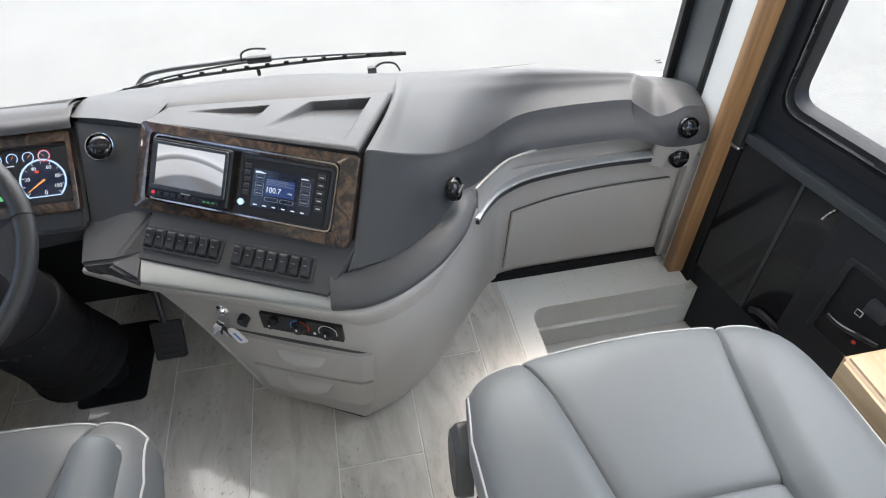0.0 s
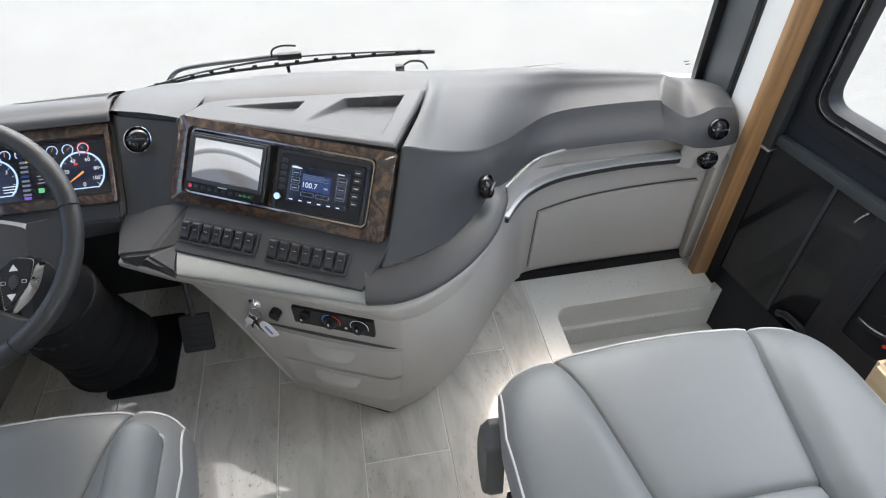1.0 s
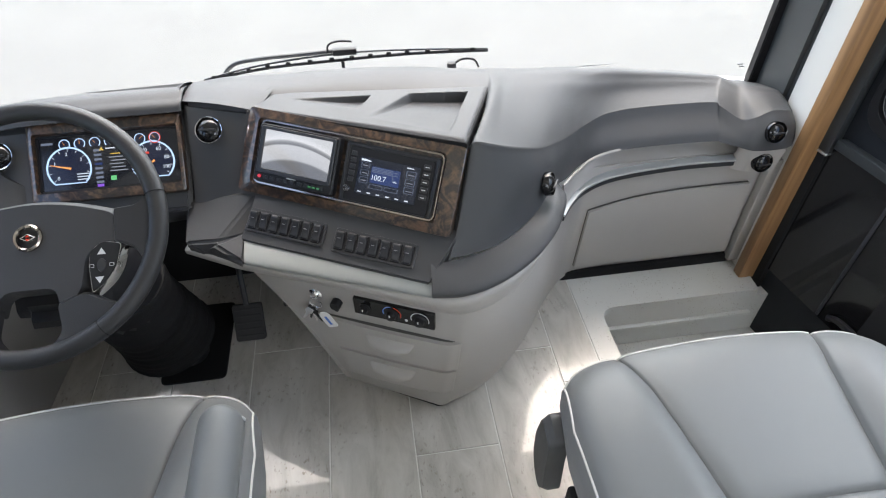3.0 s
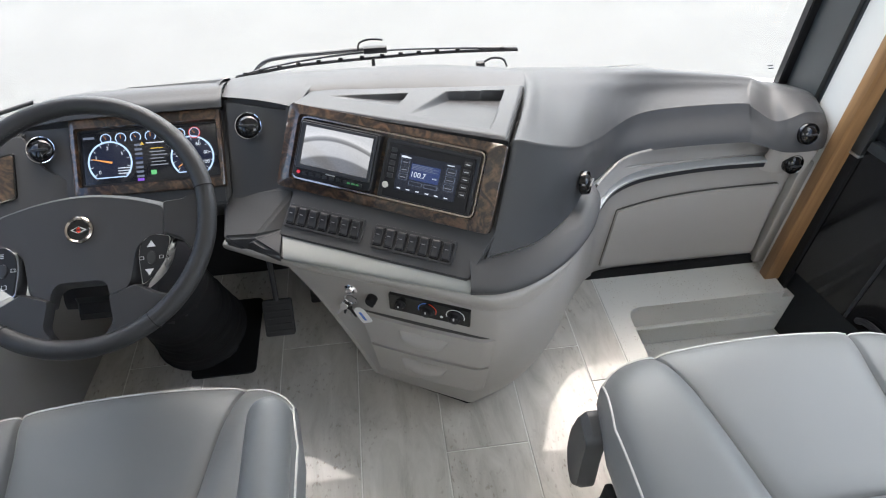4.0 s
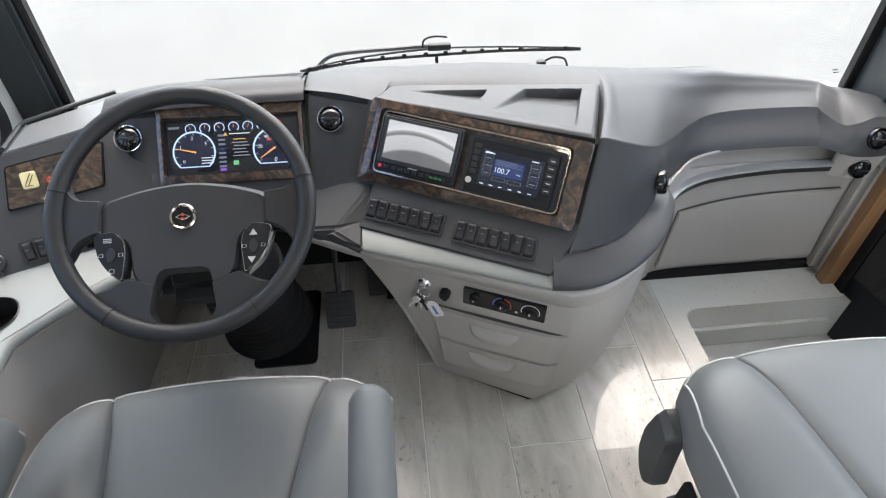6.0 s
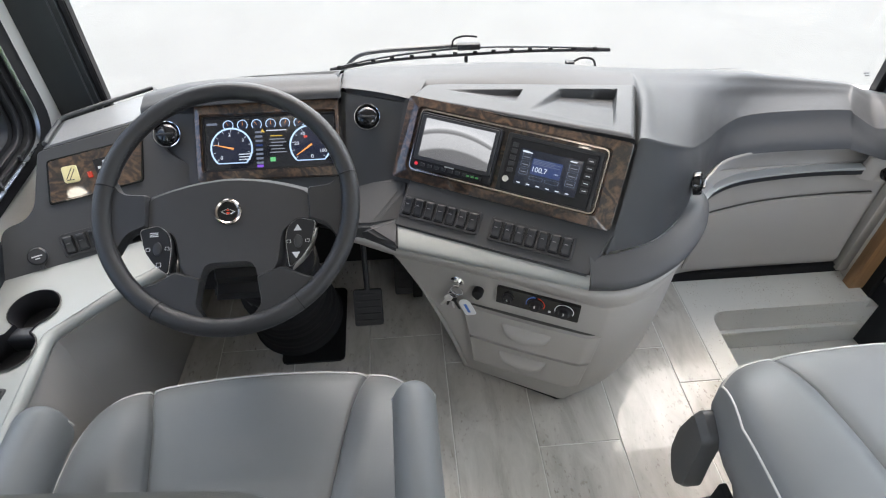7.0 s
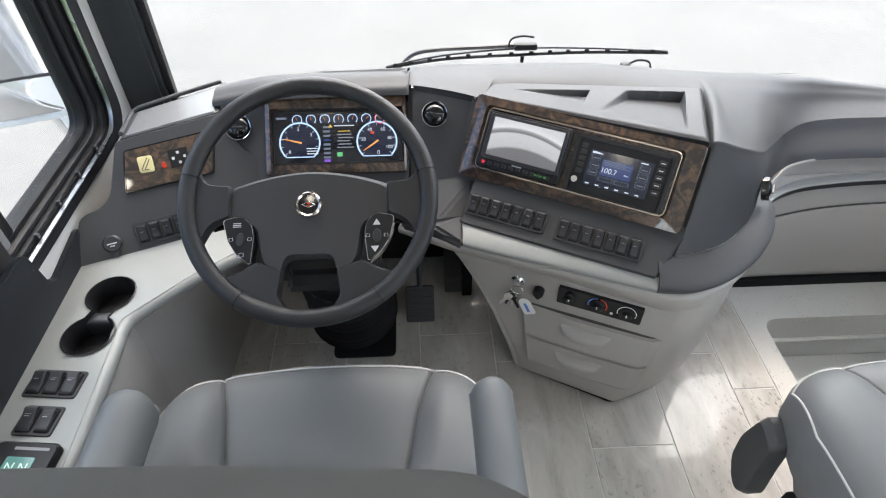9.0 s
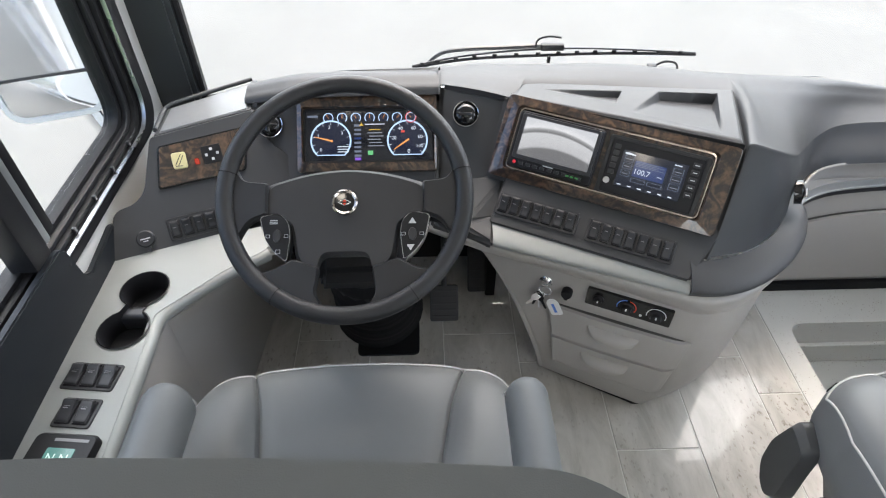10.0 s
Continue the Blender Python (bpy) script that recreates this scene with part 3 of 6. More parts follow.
# rim that carries on round the nose below the face
RIM = [
    [(-0.012, 0.832, 0.556), (-0.015, 0.800, 0.541), (-0.018, 0.779, 0.524), (-0.016, 0.788, 0.500)],
    [(0.045, 0.838, 0.554), (0.050, 0.798, 0.540), (0.052, 0.772, 0.522), (0.050, 0.784, 0.498)],
    [(0.125, 0.864, 0.551), (0.130, 0.824, 0.540), (0.133, 0.796, 0.522), (0.126, 0.806, 0.498)],
    [(0.195, 0.912, 0.550), (0.208, 0.876, 0.541), (0.216, 0.850, 0.523), (0.205, 0.858, 0.498)],
    [(0.255, 0.978, 0.547), (0.272, 0.945, 0.542), (0.285, 0.925, 0.523), (0.272, 0.931, 0.497)],
    [(0.300, 1.045, 0.542), (0.315, 1.018, 0.540), (0.328, 1.003, 0.520), (0.315, 1.006, 0.494)],
    [(0.335, 1.098, 0.520), (0.342, 1.078, 0.515), (0.352, 1.066, 0.497), (0.343, 1.068, 0.472)],
]
part("rim", sheet(RIM, 64, 16, 0.005), M_DASH, dash)


def hull(pts, r=0.006, seg=3):
    """A faceted solid round a few corners, its edges softened."""
    bm = bmesh.new()
    for p in pts:
        bm.verts.new(p)
    g = bmesh.ops.convex_hull(bm, input=list(bm.verts))
    bmesh.ops.delete(bm, geom=[v for v in g["geom_interior"] if isinstance(v, bmesh.types.BMVert)], context="VERTS")
    bmesh.ops.dissolve_limit(bm, angle_limit=radians(4), verts=list(bm.verts), edges=list(bm.edges))
    bmesh.ops.bevel(bm, geom=list(bm.edges), offset=r, segments=seg, affect="EDGES")
    return bm


# facia between the cluster and the centre block, and the faceted knee part below it
part("centre_facia", hexa([(-0.527, 1.105, 0.545), (-0.378, 1.076, 0.545), (-0.33, 1.30, 0.545), (-0.515, 1.33, 0.545)],
                          [(-0.514, 1.248, 0.737), (-0.340, 1.192, 0.728), (-0.33, 1.30, 0.69), (-0.50, 1.34, 0.69)], 0.012, 4), M_DASH, dash)
part("knee_facet", hull([(-0.538, 1.134, 0.553), (-0.405, 1.082, 0.568), (-0.459, 1.003, 0.526), (-0.536, 1.022, 0.512), (-0.541, 1.036, 0.472), (-0.470, 0.990, 0.478), (-0.40, 1.20, 0.50), (-0.53, 1.22, 0.48), (-0.53, 1.20, 0.55), (-0.395, 1.16, 0.57), (-0.395, 1.01, 0.528), (-0.366, 1.088, 0.585), (-0.362, 1.20, 0.58)], 0.006), M_DASH, dash, smooth=False)
part("knee_cap", hull([(-0.470, 0.996, 0.522), (-0.396, 1.014, 0.536), (-0.404, 0.941, 0.511), (-0.404, 0.945, 0.488), (-0.500, 1.012, 0.474), (-0.500, 1.014, 0.500), (-0.41, 1.06, 0.50), (-0.47, 1.07, 0.49)], 0.006), M_DASH, dash, smooth=False)
# core behind the centre bezel, and the sloping switch shelf
part("centre_core", hexa([CEN @ Vector((-0.01, -0.012, -0.004)), CEN @ Vector((0.486, -0.012, -0.006)), (0.20, 1.25, 0.50), (-0.33, 1.28, 0.50)],
                         [CEN @ Vector((-0.012, 0.182, -0.004)), CEN @ Vector((0.480, 0.180, -0.006)), (0.22, 1.27, 0.68), (-0.33, 1.28, 0.71)], 0.006, 2), M_DASH, dash)
part("switch_shelf", hexa([SWF @ Vector((-0.012, -0.004, -0.07)), SWF @ Vector((0.428, -0.004, -0.07)), SWF @ Vector((0.455, 0.118, -0.07)), SWF @ Vector((-0.01, 0.12, -0.07))],
                          [SWF @ Vector((-0.006, -0.006, 0)), SWF @ Vector((0.432, -0.006, 0)), SWF @ Vector((0.468, 0.118, 0.001)), SWF @ Vector((-0.004, 0.118, 0.002))], 0.005, 3), M_DASH, dash)
STRIP = []
for k in range(7):
    u = k / 6
    hi, lo = Vector((-0.402, 1.012, 0.533)).lerp(Vector((-0.013, 0.806, 0.530)), u), Vector((-0.402, 0.942, 0.512)).lerp(Vector((-0.018, 0.783, 0.516)), u)
    STRIP.append([hi + Vector((0.004, 0.008, -0.006)), hi, hi.lerp(lo, 0.5) + Vector((0, 0, 0.002)), lo.lerp(hi, 0.12), lo + Vector((0, 0, -0.006)), lo + Vector((0.003, 0.008, -0.018)), lo + Vector((0.008, 0.022, -0.024))])
part("ledge_strip", sheet(STRIP, 30, 24, 0.004), M_SILVER, dash, "satin silver ledge strip")

# ---- centre console: walls down to the floor ----
cons = thing("centre_console", "warm grey moulded console with drawers under the dashboard", "console", (0.0, 1.0, 0.0))


def console_row(z, lx, k):
    """Plan of the console wall at a height: from its arch on the driver side round the nose to the glove box; k: how far it tucks in."""
    mixed = lambda a, b: a + (b - a) * k
    yl = mixed(0.829 - 0.46 * (lx + 0.0415), 0.833 - 0.53 * (lx + 0.028))
    return [(lx + 0.03, yl + 0.24, z), (lx - 0.004, yl + 0.042, z), (lx + 0.008, yl + 0.015, z), (lx + 0.03, yl, z), (-0.13, mixed(0.884, 0.903), z), (-0.02, mixed(0.834, 0.846), z), (mixed(0.030, 0.006), mixed(0.812, 0.834), z), (mixed(0.066, 0.030), mixed(0.803, 0.842), z), (mixed(0.135, 0.095), mixed(0.825, 0.866), z), (mixed(0.205, 0.168), mixed(0.880, 0.916), z),
            (mixed(0.275, 0.245), mixed(0.965, 0.990), z), (mixed(0.335, 0.312), mixed(1.062, 1.075), z), (mixed(0.395, 0.380), 1.160, z), (0.445, 1.226, z), (0.52, 1.250, z), (0.75, 1.253, z), (1.06, 1.253, z)]


CON = [console_row(0.022, -0.235, 1.0), console_row(0.065, -0.246, 0.62), console_row(0.12, -0.262, 0.32), console_row(0.22, -0.300, 0.12), console_row(0.32, -0.345, 0.03), console_row(0.41, -0.400, 0.0), console_row(0.44, -0.43, 0.0)]
part("body", sheet(CON, 34, 110, 0.006), M_CONSOLE, cons)
# upper lip of the console under the dark rim
CAP = [
    [(-0.535, 1.060, 0.490), (-0.548, 1.036, 0.482), (-0.545, 1.040, 0.462), (-0.53, 1.075, 0.440)],
    [(-0.455, 1.010, 0.500), (-0.464, 0.982, 0.490), (-0.460, 0.990, 0.464), (-0.45, 1.028, 0.432)],
    [(-0.398, 0.975, 0.505), (-0.402, 0.946, 0.494), (-0.400, 0.958, 0.466), (-0.40, 1.000, 0.428)],
    [(-0.198, 0.892, 0.505), (-0.202, 0.862, 0.496), (-0.20, 0.874, 0.466), (-0.20, 0.914, 0.424)],
    [(-0.015, 0.818, 0.505), (-0.02, 0.788, 0.496), (-0.02, 0.796, 0.464), (-0.02, 0.828, 0.42)],
    [(0.05, 0.800, 0.505), (0.052, 0.774, 0.496), (0.05, 0.780, 0.46), (0.05, 0.802, 0.42)],
    [(0.128, 0.826, 0.505), (0.130, 0.800, 0.496), (0.128, 0.806, 0.46), (0.126, 0.818, 0.42)],
    [(0.207, 0.880, 0.505), (0.209, 0.854, 0.496), (0.206, 0.860, 0.46), (0.204, 0.874, 0.42)],
    [(0.270, 0.950, 0.503), (0.277, 0.930, 0.494), (0.277, 0.945, 0.46), (0.276, 0.962, 0.42)],
    [(0.310, 1.020, 0.500), (0.319, 1.006, 0.491), (0.325, 1.025, 0.46), (0.335, 1.058, 0.42)],
    [(0.340, 1.080, 0.478), (0.346, 1.068, 0.469), (0.358, 1.09, 0.45), (0.375, 1.12, 0.42)],
]
part("upper_lip", sheet(CAP, 70, 16, 0.005), M_CONSOLE, cons)
part("kick_strip", rbox((0.45, 1.232, 0.0), (1.06, 1.262, 0.034), 0.003), M_MATTBLACK, cons, "black ribbed kick strip")
part("foot_strip", tube(line([(-0.215, 0.965, 0.011), (-0.03, 0.862, 0.011), (0.002, 0.846, 0.011), (0.030, 0.856, 0.011)], 16), 0.013, 6), M_MATTBLACK, cons, "black foot strip")


def ball_vent(parent, m, r, ring_mat=M_CHROME):
    """A round ball vent with its ring; z of m points out."""
    v = part("ball_vent", lathe([(r * 1.0, -0.012), (r * 1.0, 0.002), (r * 0.975, 0.0035), (r * 0.93, 0.003), (r * 0.92, -0.006), (r * 0.8, -0.008)], 28, m), ring_mat, parent)
    b = lathe([(r * 0.91, -0.010)] + [(r * 0.90 * math.cos(a), r * 0.55 * math.sin(a) - 0.006) for a in (0.0, 0.35, 0.7, 1.0, 1.25, 1.57)], 26, m)
    part("ball", b, M_GLOSSBLACK, v, "gloss black ball")
    part("louvre", rbox((-r * 0.62, -r * 0.12, r * 0.30), (r * 0.62, r * 0.02, r * 0.50), 0.002, 2, m), M_SWITCH, v)
    return v


def facing(o, n, up=(0, 0, 1)):
    """Pose at o whose z points along n."""
    n = Vector(n).normalized()
    u = Vector(up).cross(n).normalized()
    return Matrix(((u.x, n.cross(u).x, n.x, o[0]), (u.y, n.cross(u).y, n.y, o[1]), (u.z, n.cross(u).z, n.z, o[2]), (0, 0, 0, 1)))


ball_vent(dash, facing((-0.455, 1.178, 0.697), (-0.08, -0.72, 0.69)), 0.030)
ball_vent(dash, facing((-0.905, 1.185, 0.672), (0.05, -0.72, 0.69)), 0.030)
ball_vent(dash, facing((0.283, 1.004, 0.592), (0.80, -0.45, 0.30)), 0.027, M_GLOSSBLACK)
ball_vent(dash, facing((0.960, 1.192, 0.536), (0.02, -0.90, 0.38)), 0.029, M_GLOSSBLACK)

# ---- lid over the centre block ----
LID_QUAD = [Vector(p) for p in ((0.004, -0.006), (0.491, -0.008), (0.456, 0.290), (0.006, 0.082))]
HOLLOWS = [([(0.050, 0.060), (0.226, 0.062), (0.221, 0.143)], 0.022, 0.006), ([(0.262, 0.030), (0.452, 0.012), (0.423, 0.239), (0.298, 0.181)], 0.030, 0.010)]


def lid_dip(x, y):
    """Depth of the two wedge-shaped hollows: level with the lid at the near edge, deepest at the far one."""
    for poly, deep, soft in HOLLOWS:
        p = [Vector(q) for q in poly]
        inner, near = 1.0, 0.0
        reach = max(abs((p[1] - p[0]).normalized().cross(q - p[0])) for q in p[2:])
        for k in range(len(p)):
            d = (p[(k + 1) % len(p)] - p[k]).normalized().cross(Vector((x, y)) - p[k])
            if k == 0:
                near = d / reach
            else:
                q = min(1.0, max(0.0, d / (soft if k == len(p) - 1 else 0.004)))
                inner = min(inner, q * q * (3 - 2 * q))
        if near > 0 and inner > 0:
            return deep * near * inner
    return 0.0


def lid_shell():
    bm = bmesh.new()
    nu, nv = 150, 96
    a, b, c, d = LID_QUAD
    rows = []
    for j in range(nv + 1):
        v = j / nv
        row = []
        for i in range(nu + 1):
            u = i / nu
            p = (a * (1 - u) + b * u) * (1 - v) + (d * (1 - u) + c * u) * v
            rim = min(u * 0.47, (1 - u) * 0.47, v * 0.2, (1 - v) * 0.2)
            fall = 0.005 * (1 - min(1.0, rim / 0.007)) ** 2
            row.append(bm.verts.new(LIDF @ Vector((p.x, p.y, 0.010 - fall - lid_dip(p.x, p.y)))))
        rows.append(row)
    for j in range(nv):
        for i in range(nu):
            bm.faces.new((rows[j][i], rows[j][i + 1], rows[j + 1][i + 1], rows[j + 1][i]))
    edge = rows[0][:-1] + [r[-1] for r in rows[:-1]] + rows[-1][:0:-1] + [r[0] for r in rows[:0:-1]]
    down = LIDF.to_3x3() @ Vector((0, 0, -0.03))
    low = [bm.verts.new(v.co + down) for v in edge]
    for k in range(len(edge)):
        bm.faces.new((edge[k], low[k], low[(k + 1) % len(low)], edge[(k + 1) % len(edge)]))
    return bm


lid = part("top_lid", lid_shell(), M_DASH, dash, "removable lid with two wedge-shaped hollows")
part("lid_seam", ring([(-0.001, -0.010), (0.4955, -0.012), (0.4600, 0.2955), (0.001, 0.0855)], [(0.012, 0.0), (0.480, 0.0), (0.448, 0.278), (0.014, 0.074)], -0.02, 0.0050, LIDF), M_MATTBLACK, lid, "dark joint round the lid")

# ---- burl bezel with monitor and radio ----
bez = part("bezel", ring(rrect(-0.003, -0.002, 0.492, 0.182, 0.010), rrect(0.030, 0.022, 0.452, 0.160, 0.014), -0.010, 0.010, CEN, 0.006, 0.004), M_BURL, dash, "glossy dark burl wood bezel")
# the burl's lacquer highlight, built as a thin ring of bright metal
part("inner_lip", ring(rrect(0.029, 0.021, 0.453, 0.161, 0.015), rrect(0.034, 0.026, 0.448, 0.156, 0.012), -0.010, 0.008, CEN, 0.003), M_LIP, bez, "bright metal inner edge standing in for the lacquer's highlight")
part("backing", slab(rrect(0.031, 0.023, 0.451, 0.159, 0.012), -0.014, -0.002, CEN, 0.001), M_BURL, bez)

mon = thing("backup_monitor", "black rear-view monitor showing a grey camera picture", "monitor", tuple(CEN @ Vector((0.13, 0.085, 0.0))))
part("case", slab(rrect(0.036, 0.028, 0.226, 0.152, 0.008), -0.006, 0.0205, CEN, 0.004), M_BLACK, mon)
part("screen_rim", ring(rrect(0.044, 0.048, 0.221, 0.147, 0.004), rrect(0.054, 0.057, 0.213, 0.140, 0.002), 0.020, 0.026, CEN, 0.002), M_SWITCH, mon)


def camera_picture(name):
    """What the monitor shows: pale sky, a grey road band and dark gravel, plain fields of light."""
    m = bpy.data.materials.new(name)
    m.use_nodes = True
    n, l = m.node_tree.nodes, m.node_tree.links
    b = n["Principled BSDF"]
    b.inputs["Base Color"].default_value, b.inputs["Roughness"].default_value = (0.01, 0.01, 0.01, 1), 0.12
    tc, sp = n.new("ShaderNodeTexCoord"), n.new("ShaderNodeSeparateXYZ")
    l.new(tc.outputs["Generated"], sp.inputs[0])
    noise_t = n.new("ShaderNodeTexNoise")
    noise_t.inputs["Scale"].default_value, noise_t.inputs["Detail"].default_value = 60, 6
    l.new(tc.outputs["Generated"], noise_t.inputs["Vector"])
    # bowed horizon: the height above a parabola
    sq = n.new("ShaderNodeMath")
    sq.operation = "MULTIPLY_ADD"
    cx = n.new("ShaderNodeMath")
    cx.operation = "SUBTRACT"
    cx.inputs[1].default_value = 0.5
    l.new(sp.outputs["X"], cx.inputs[0])
    l.new(cx.outputs[0], sq.inputs[0])
    l.new(cx.outputs[0], sq.inputs[1])
    l.new(sp.outputs["Z"], sq.inputs[2])
    ramp = n.new("ShaderNodeValToRGB")
    e = ramp.color_ramp.elements
    e[0].position, e[0].color = 0.0, (0.20, 0.20, 0.22, 1)
    e[1].position, e[1].color = 1.0, (0.78, 0.80, 0.84, 1)
    for pos, c in ((0.34, 0.22), (0.40, 0.66), (0.70, 0.74), (0.74, 0.22), (0.80, 0.42), (0.85, 0.95)):
        k = e.new(pos)
        k.color = (c, c * 1.01, c * 1.05, 1)
    l.new(sq.outputs[0], ramp.inputs["Fac"])
    mul = n.new("ShaderNodeMix")
    mul.data_type, mul.blend_type = "RGBA", "MULTIPLY"
    mul.inputs["Factor"].default_value = 0.5
    l.new(ramp.outputs["Color"], mul.inputs["A"])
    l.new(noise_t.outputs["Fac"], mul.inputs["B"])
    l.new(mul.outputs["Result"], b.inputs["Emission Color"])
    b.inputs["Emission Strength"].default_value = 1.1 * 2 ** -EXPOSURE
    return m


part("screen", slab(rrect(0.052, 0.055, 0.215, 0.142, 0.001), 0.020, 0.0225, CEN, 0.0003), camera_picture("monitor_picture"), mon, "lit screen with a plain road picture")
btn = part("button", rbox((-0.0055, -0.0035, 0), (0.0055, 0.0035, 0.003), 0.001, 2), M_SWITCH, mon)
btn.matrix_basis = CEN @ at(0.068, 0.039, 0.0205)
for i in range(1, 9):
    again(btn, CEN @ at(0.068 + 0.0165 * i, 0.039, 0.0205), mon)
part("power_lamp", lathe([(0.004, 0), (0.004, 0.0025), (0, 0.003)], 12, CEN @ at(0.053, 0.039, 0.0205)), glow("red_lamp", (1, 0.05, 0.08), 0.6), mon, "red power lamp")
for i in range(3):
    part("legend", rbox((0.172 + 0.010 * i, 0.0365, 0.0236), (0.179 + 0.010 * i, 0.0405, 0.0242), 0, 1, CEN), glow("green_legend", (0.1, 0.6, 0.15), 0.25), mon)
part("badge", rbox((0.118, 0.0445, 0.0204), (0.140, 0.0470, 0.0212), 0, 1, CEN), M_LABEL, mon)

rad = thing("car_radio", "black touch-screen radio showing 100.7 on blue", "radio", tuple(CEN @ Vector((0.34, 0.085, 0.0))))
part("case", slab(rrect(0.246, 0.028, 0.434, 0.142, 0.005), -0.006, 0.010, CEN, 0.002), M_BLACK, rad)
part("trim_frame", ring(rrect(0.236, 0.024, 0.444, 0.150, 0.006), rrect(0.246, 0.029, 0.434, 0.141, 0.004), -0.006, 0.006, CEN, 0.001), M_SWITCH, rad)
part("screen", slab(rrect(0.272, 0.047, 0.406, 0.124, 0.002), 0.006, 0.0115, CEN, 0.0004), glow("radio_screen", (0.006, 0.010, 0.022), 1.0, 0.1), rad, "dark blue lit screen")
G_LEG = glow("screen_legend", (0.30, 0.33, 0.38), 1.0)
G_BLUE, G_WHITE, G_BOX = glow("screen_blue", (0.02, 0.045, 0.16), 1.0), glow("screen_white", (0.8, 0.88, 1.0), 1.0), glow("screen_box", (0.16, 0.19, 0.26), 1.0)
part("display_field", slab(rrect(0.302, 0.074, 0.366, 0.108, 0.002), 0.0112, 0.0119, CEN, 0.0002), G_BLUE, rad)
text("readout", "100.7", 0.0155, CEN @ at(0.320, 0.085, 0.0122), G_WHITE, rad)
text("readout", "MHz", 0.005, CEN @ at(0.357, 0.084, 0.0122), G_WHITE, rad)
for i in range(4):
    part("text_line", rbox((0.304, 0.096 + 0.003 * i, 0.0118), (0.362 - 0.012 * (i % 2), 0.0972 + 0.003 * i, 0.0121), 0, 1, CEN), G_BOX, rad)


def outline_box(x0, y0, x1, y1, z, mat, parent, name="key_outline", t=0.0011):
    return part(name, ring(rrect(x0, y0, x1, y1, 0.002), rrect(x0 + t, y0 + t, x1 - t, y1 - t, 0.0015), z, z + 0.0005, CEN), mat, parent)


for i in range(3):
    outline_box(0.278, 0.070 + 0.0155 * i, 0.298, 0.083 + 0.0155 * i, 0.0115, G_BOX, rad)
    outline_box(0.378, 0.066 + 0.0165 * i, 0.400, 0.080 + 0.0165 * i, 0.0115, G_BOX, rad)
    part("key_legend", rbox((0.282, 0.075 + 0.0155 * i, 0.0118), (0.294, 0.0765 + 0.0155 * i, 0.0121), 0, 1, CEN), G_LEG, rad)
    part("key_legend", rbox((0.382, 0.071 + 0.0165 * i, 0.0118), (0.396, 0.0725 + 0.0165 * i, 0.0121), 0, 1, CEN), G_LEG, rad)
for i in range(2):
    outline_box(0.302 + 0.034 * i, 0.062, 0.333 + 0.034 * i, 0.071, 0.0115, G_BOX, rad)
for i in range(6):
    part("preset_legend", rbox((0.279 + 0.021 * i, 0.0505, 0.0118), (0.287 + 0.021 * i, 0.0528, 0.0121), 0, 1, CEN), G_WHITE, rad)
part("clock_legend", rbox((0.378, 0.1172, 0.0118), (0.393, 0.1194, 0.0121), 0, 1, CEN), G_WHITE, rad)
part("logo_mark", slab([(0.277, 0.1155), (0.299, 0.1160), (0.299, 0.1178), (0.285, 0.1200), (0.277, 0.1195)], 0.0115, 0.0121, CEN, 0.0001), G_WHITE, rad)
part("volume_knob", lathe([(0.008, 0), (0.008, 0.010), (0.0068, 0.0125), (0.0, 0.0125)], 20, CEN @ at(0.256, 0.053, 0.009)), M_CHROME, rad, "small chrome volume knob")
for i in range(5):
    part("side_key", rbox((0.252, 0.068 + 0.0135 * i, 0.009), (0.265, 0.078 + 0.0135 * i, 0.0115), 0.001, 1, CEN), M_SWITCH, rad)
    part("side_key", rbox((0.412, 0.060 + 0.0155 * i, 0.009), (0.428, 0.071 + 0.0155 * i, 0.0115), 0.001, 1, CEN), M_SWITCH, rad)
    part("side_legend", rbox((0.4155, 0.0645 + 0.0155 * i, 0.0116), (0.4245, 0.0662 + 0.0155 * i, 0.0119), 0, 1, CEN), M_LABEL, rad)


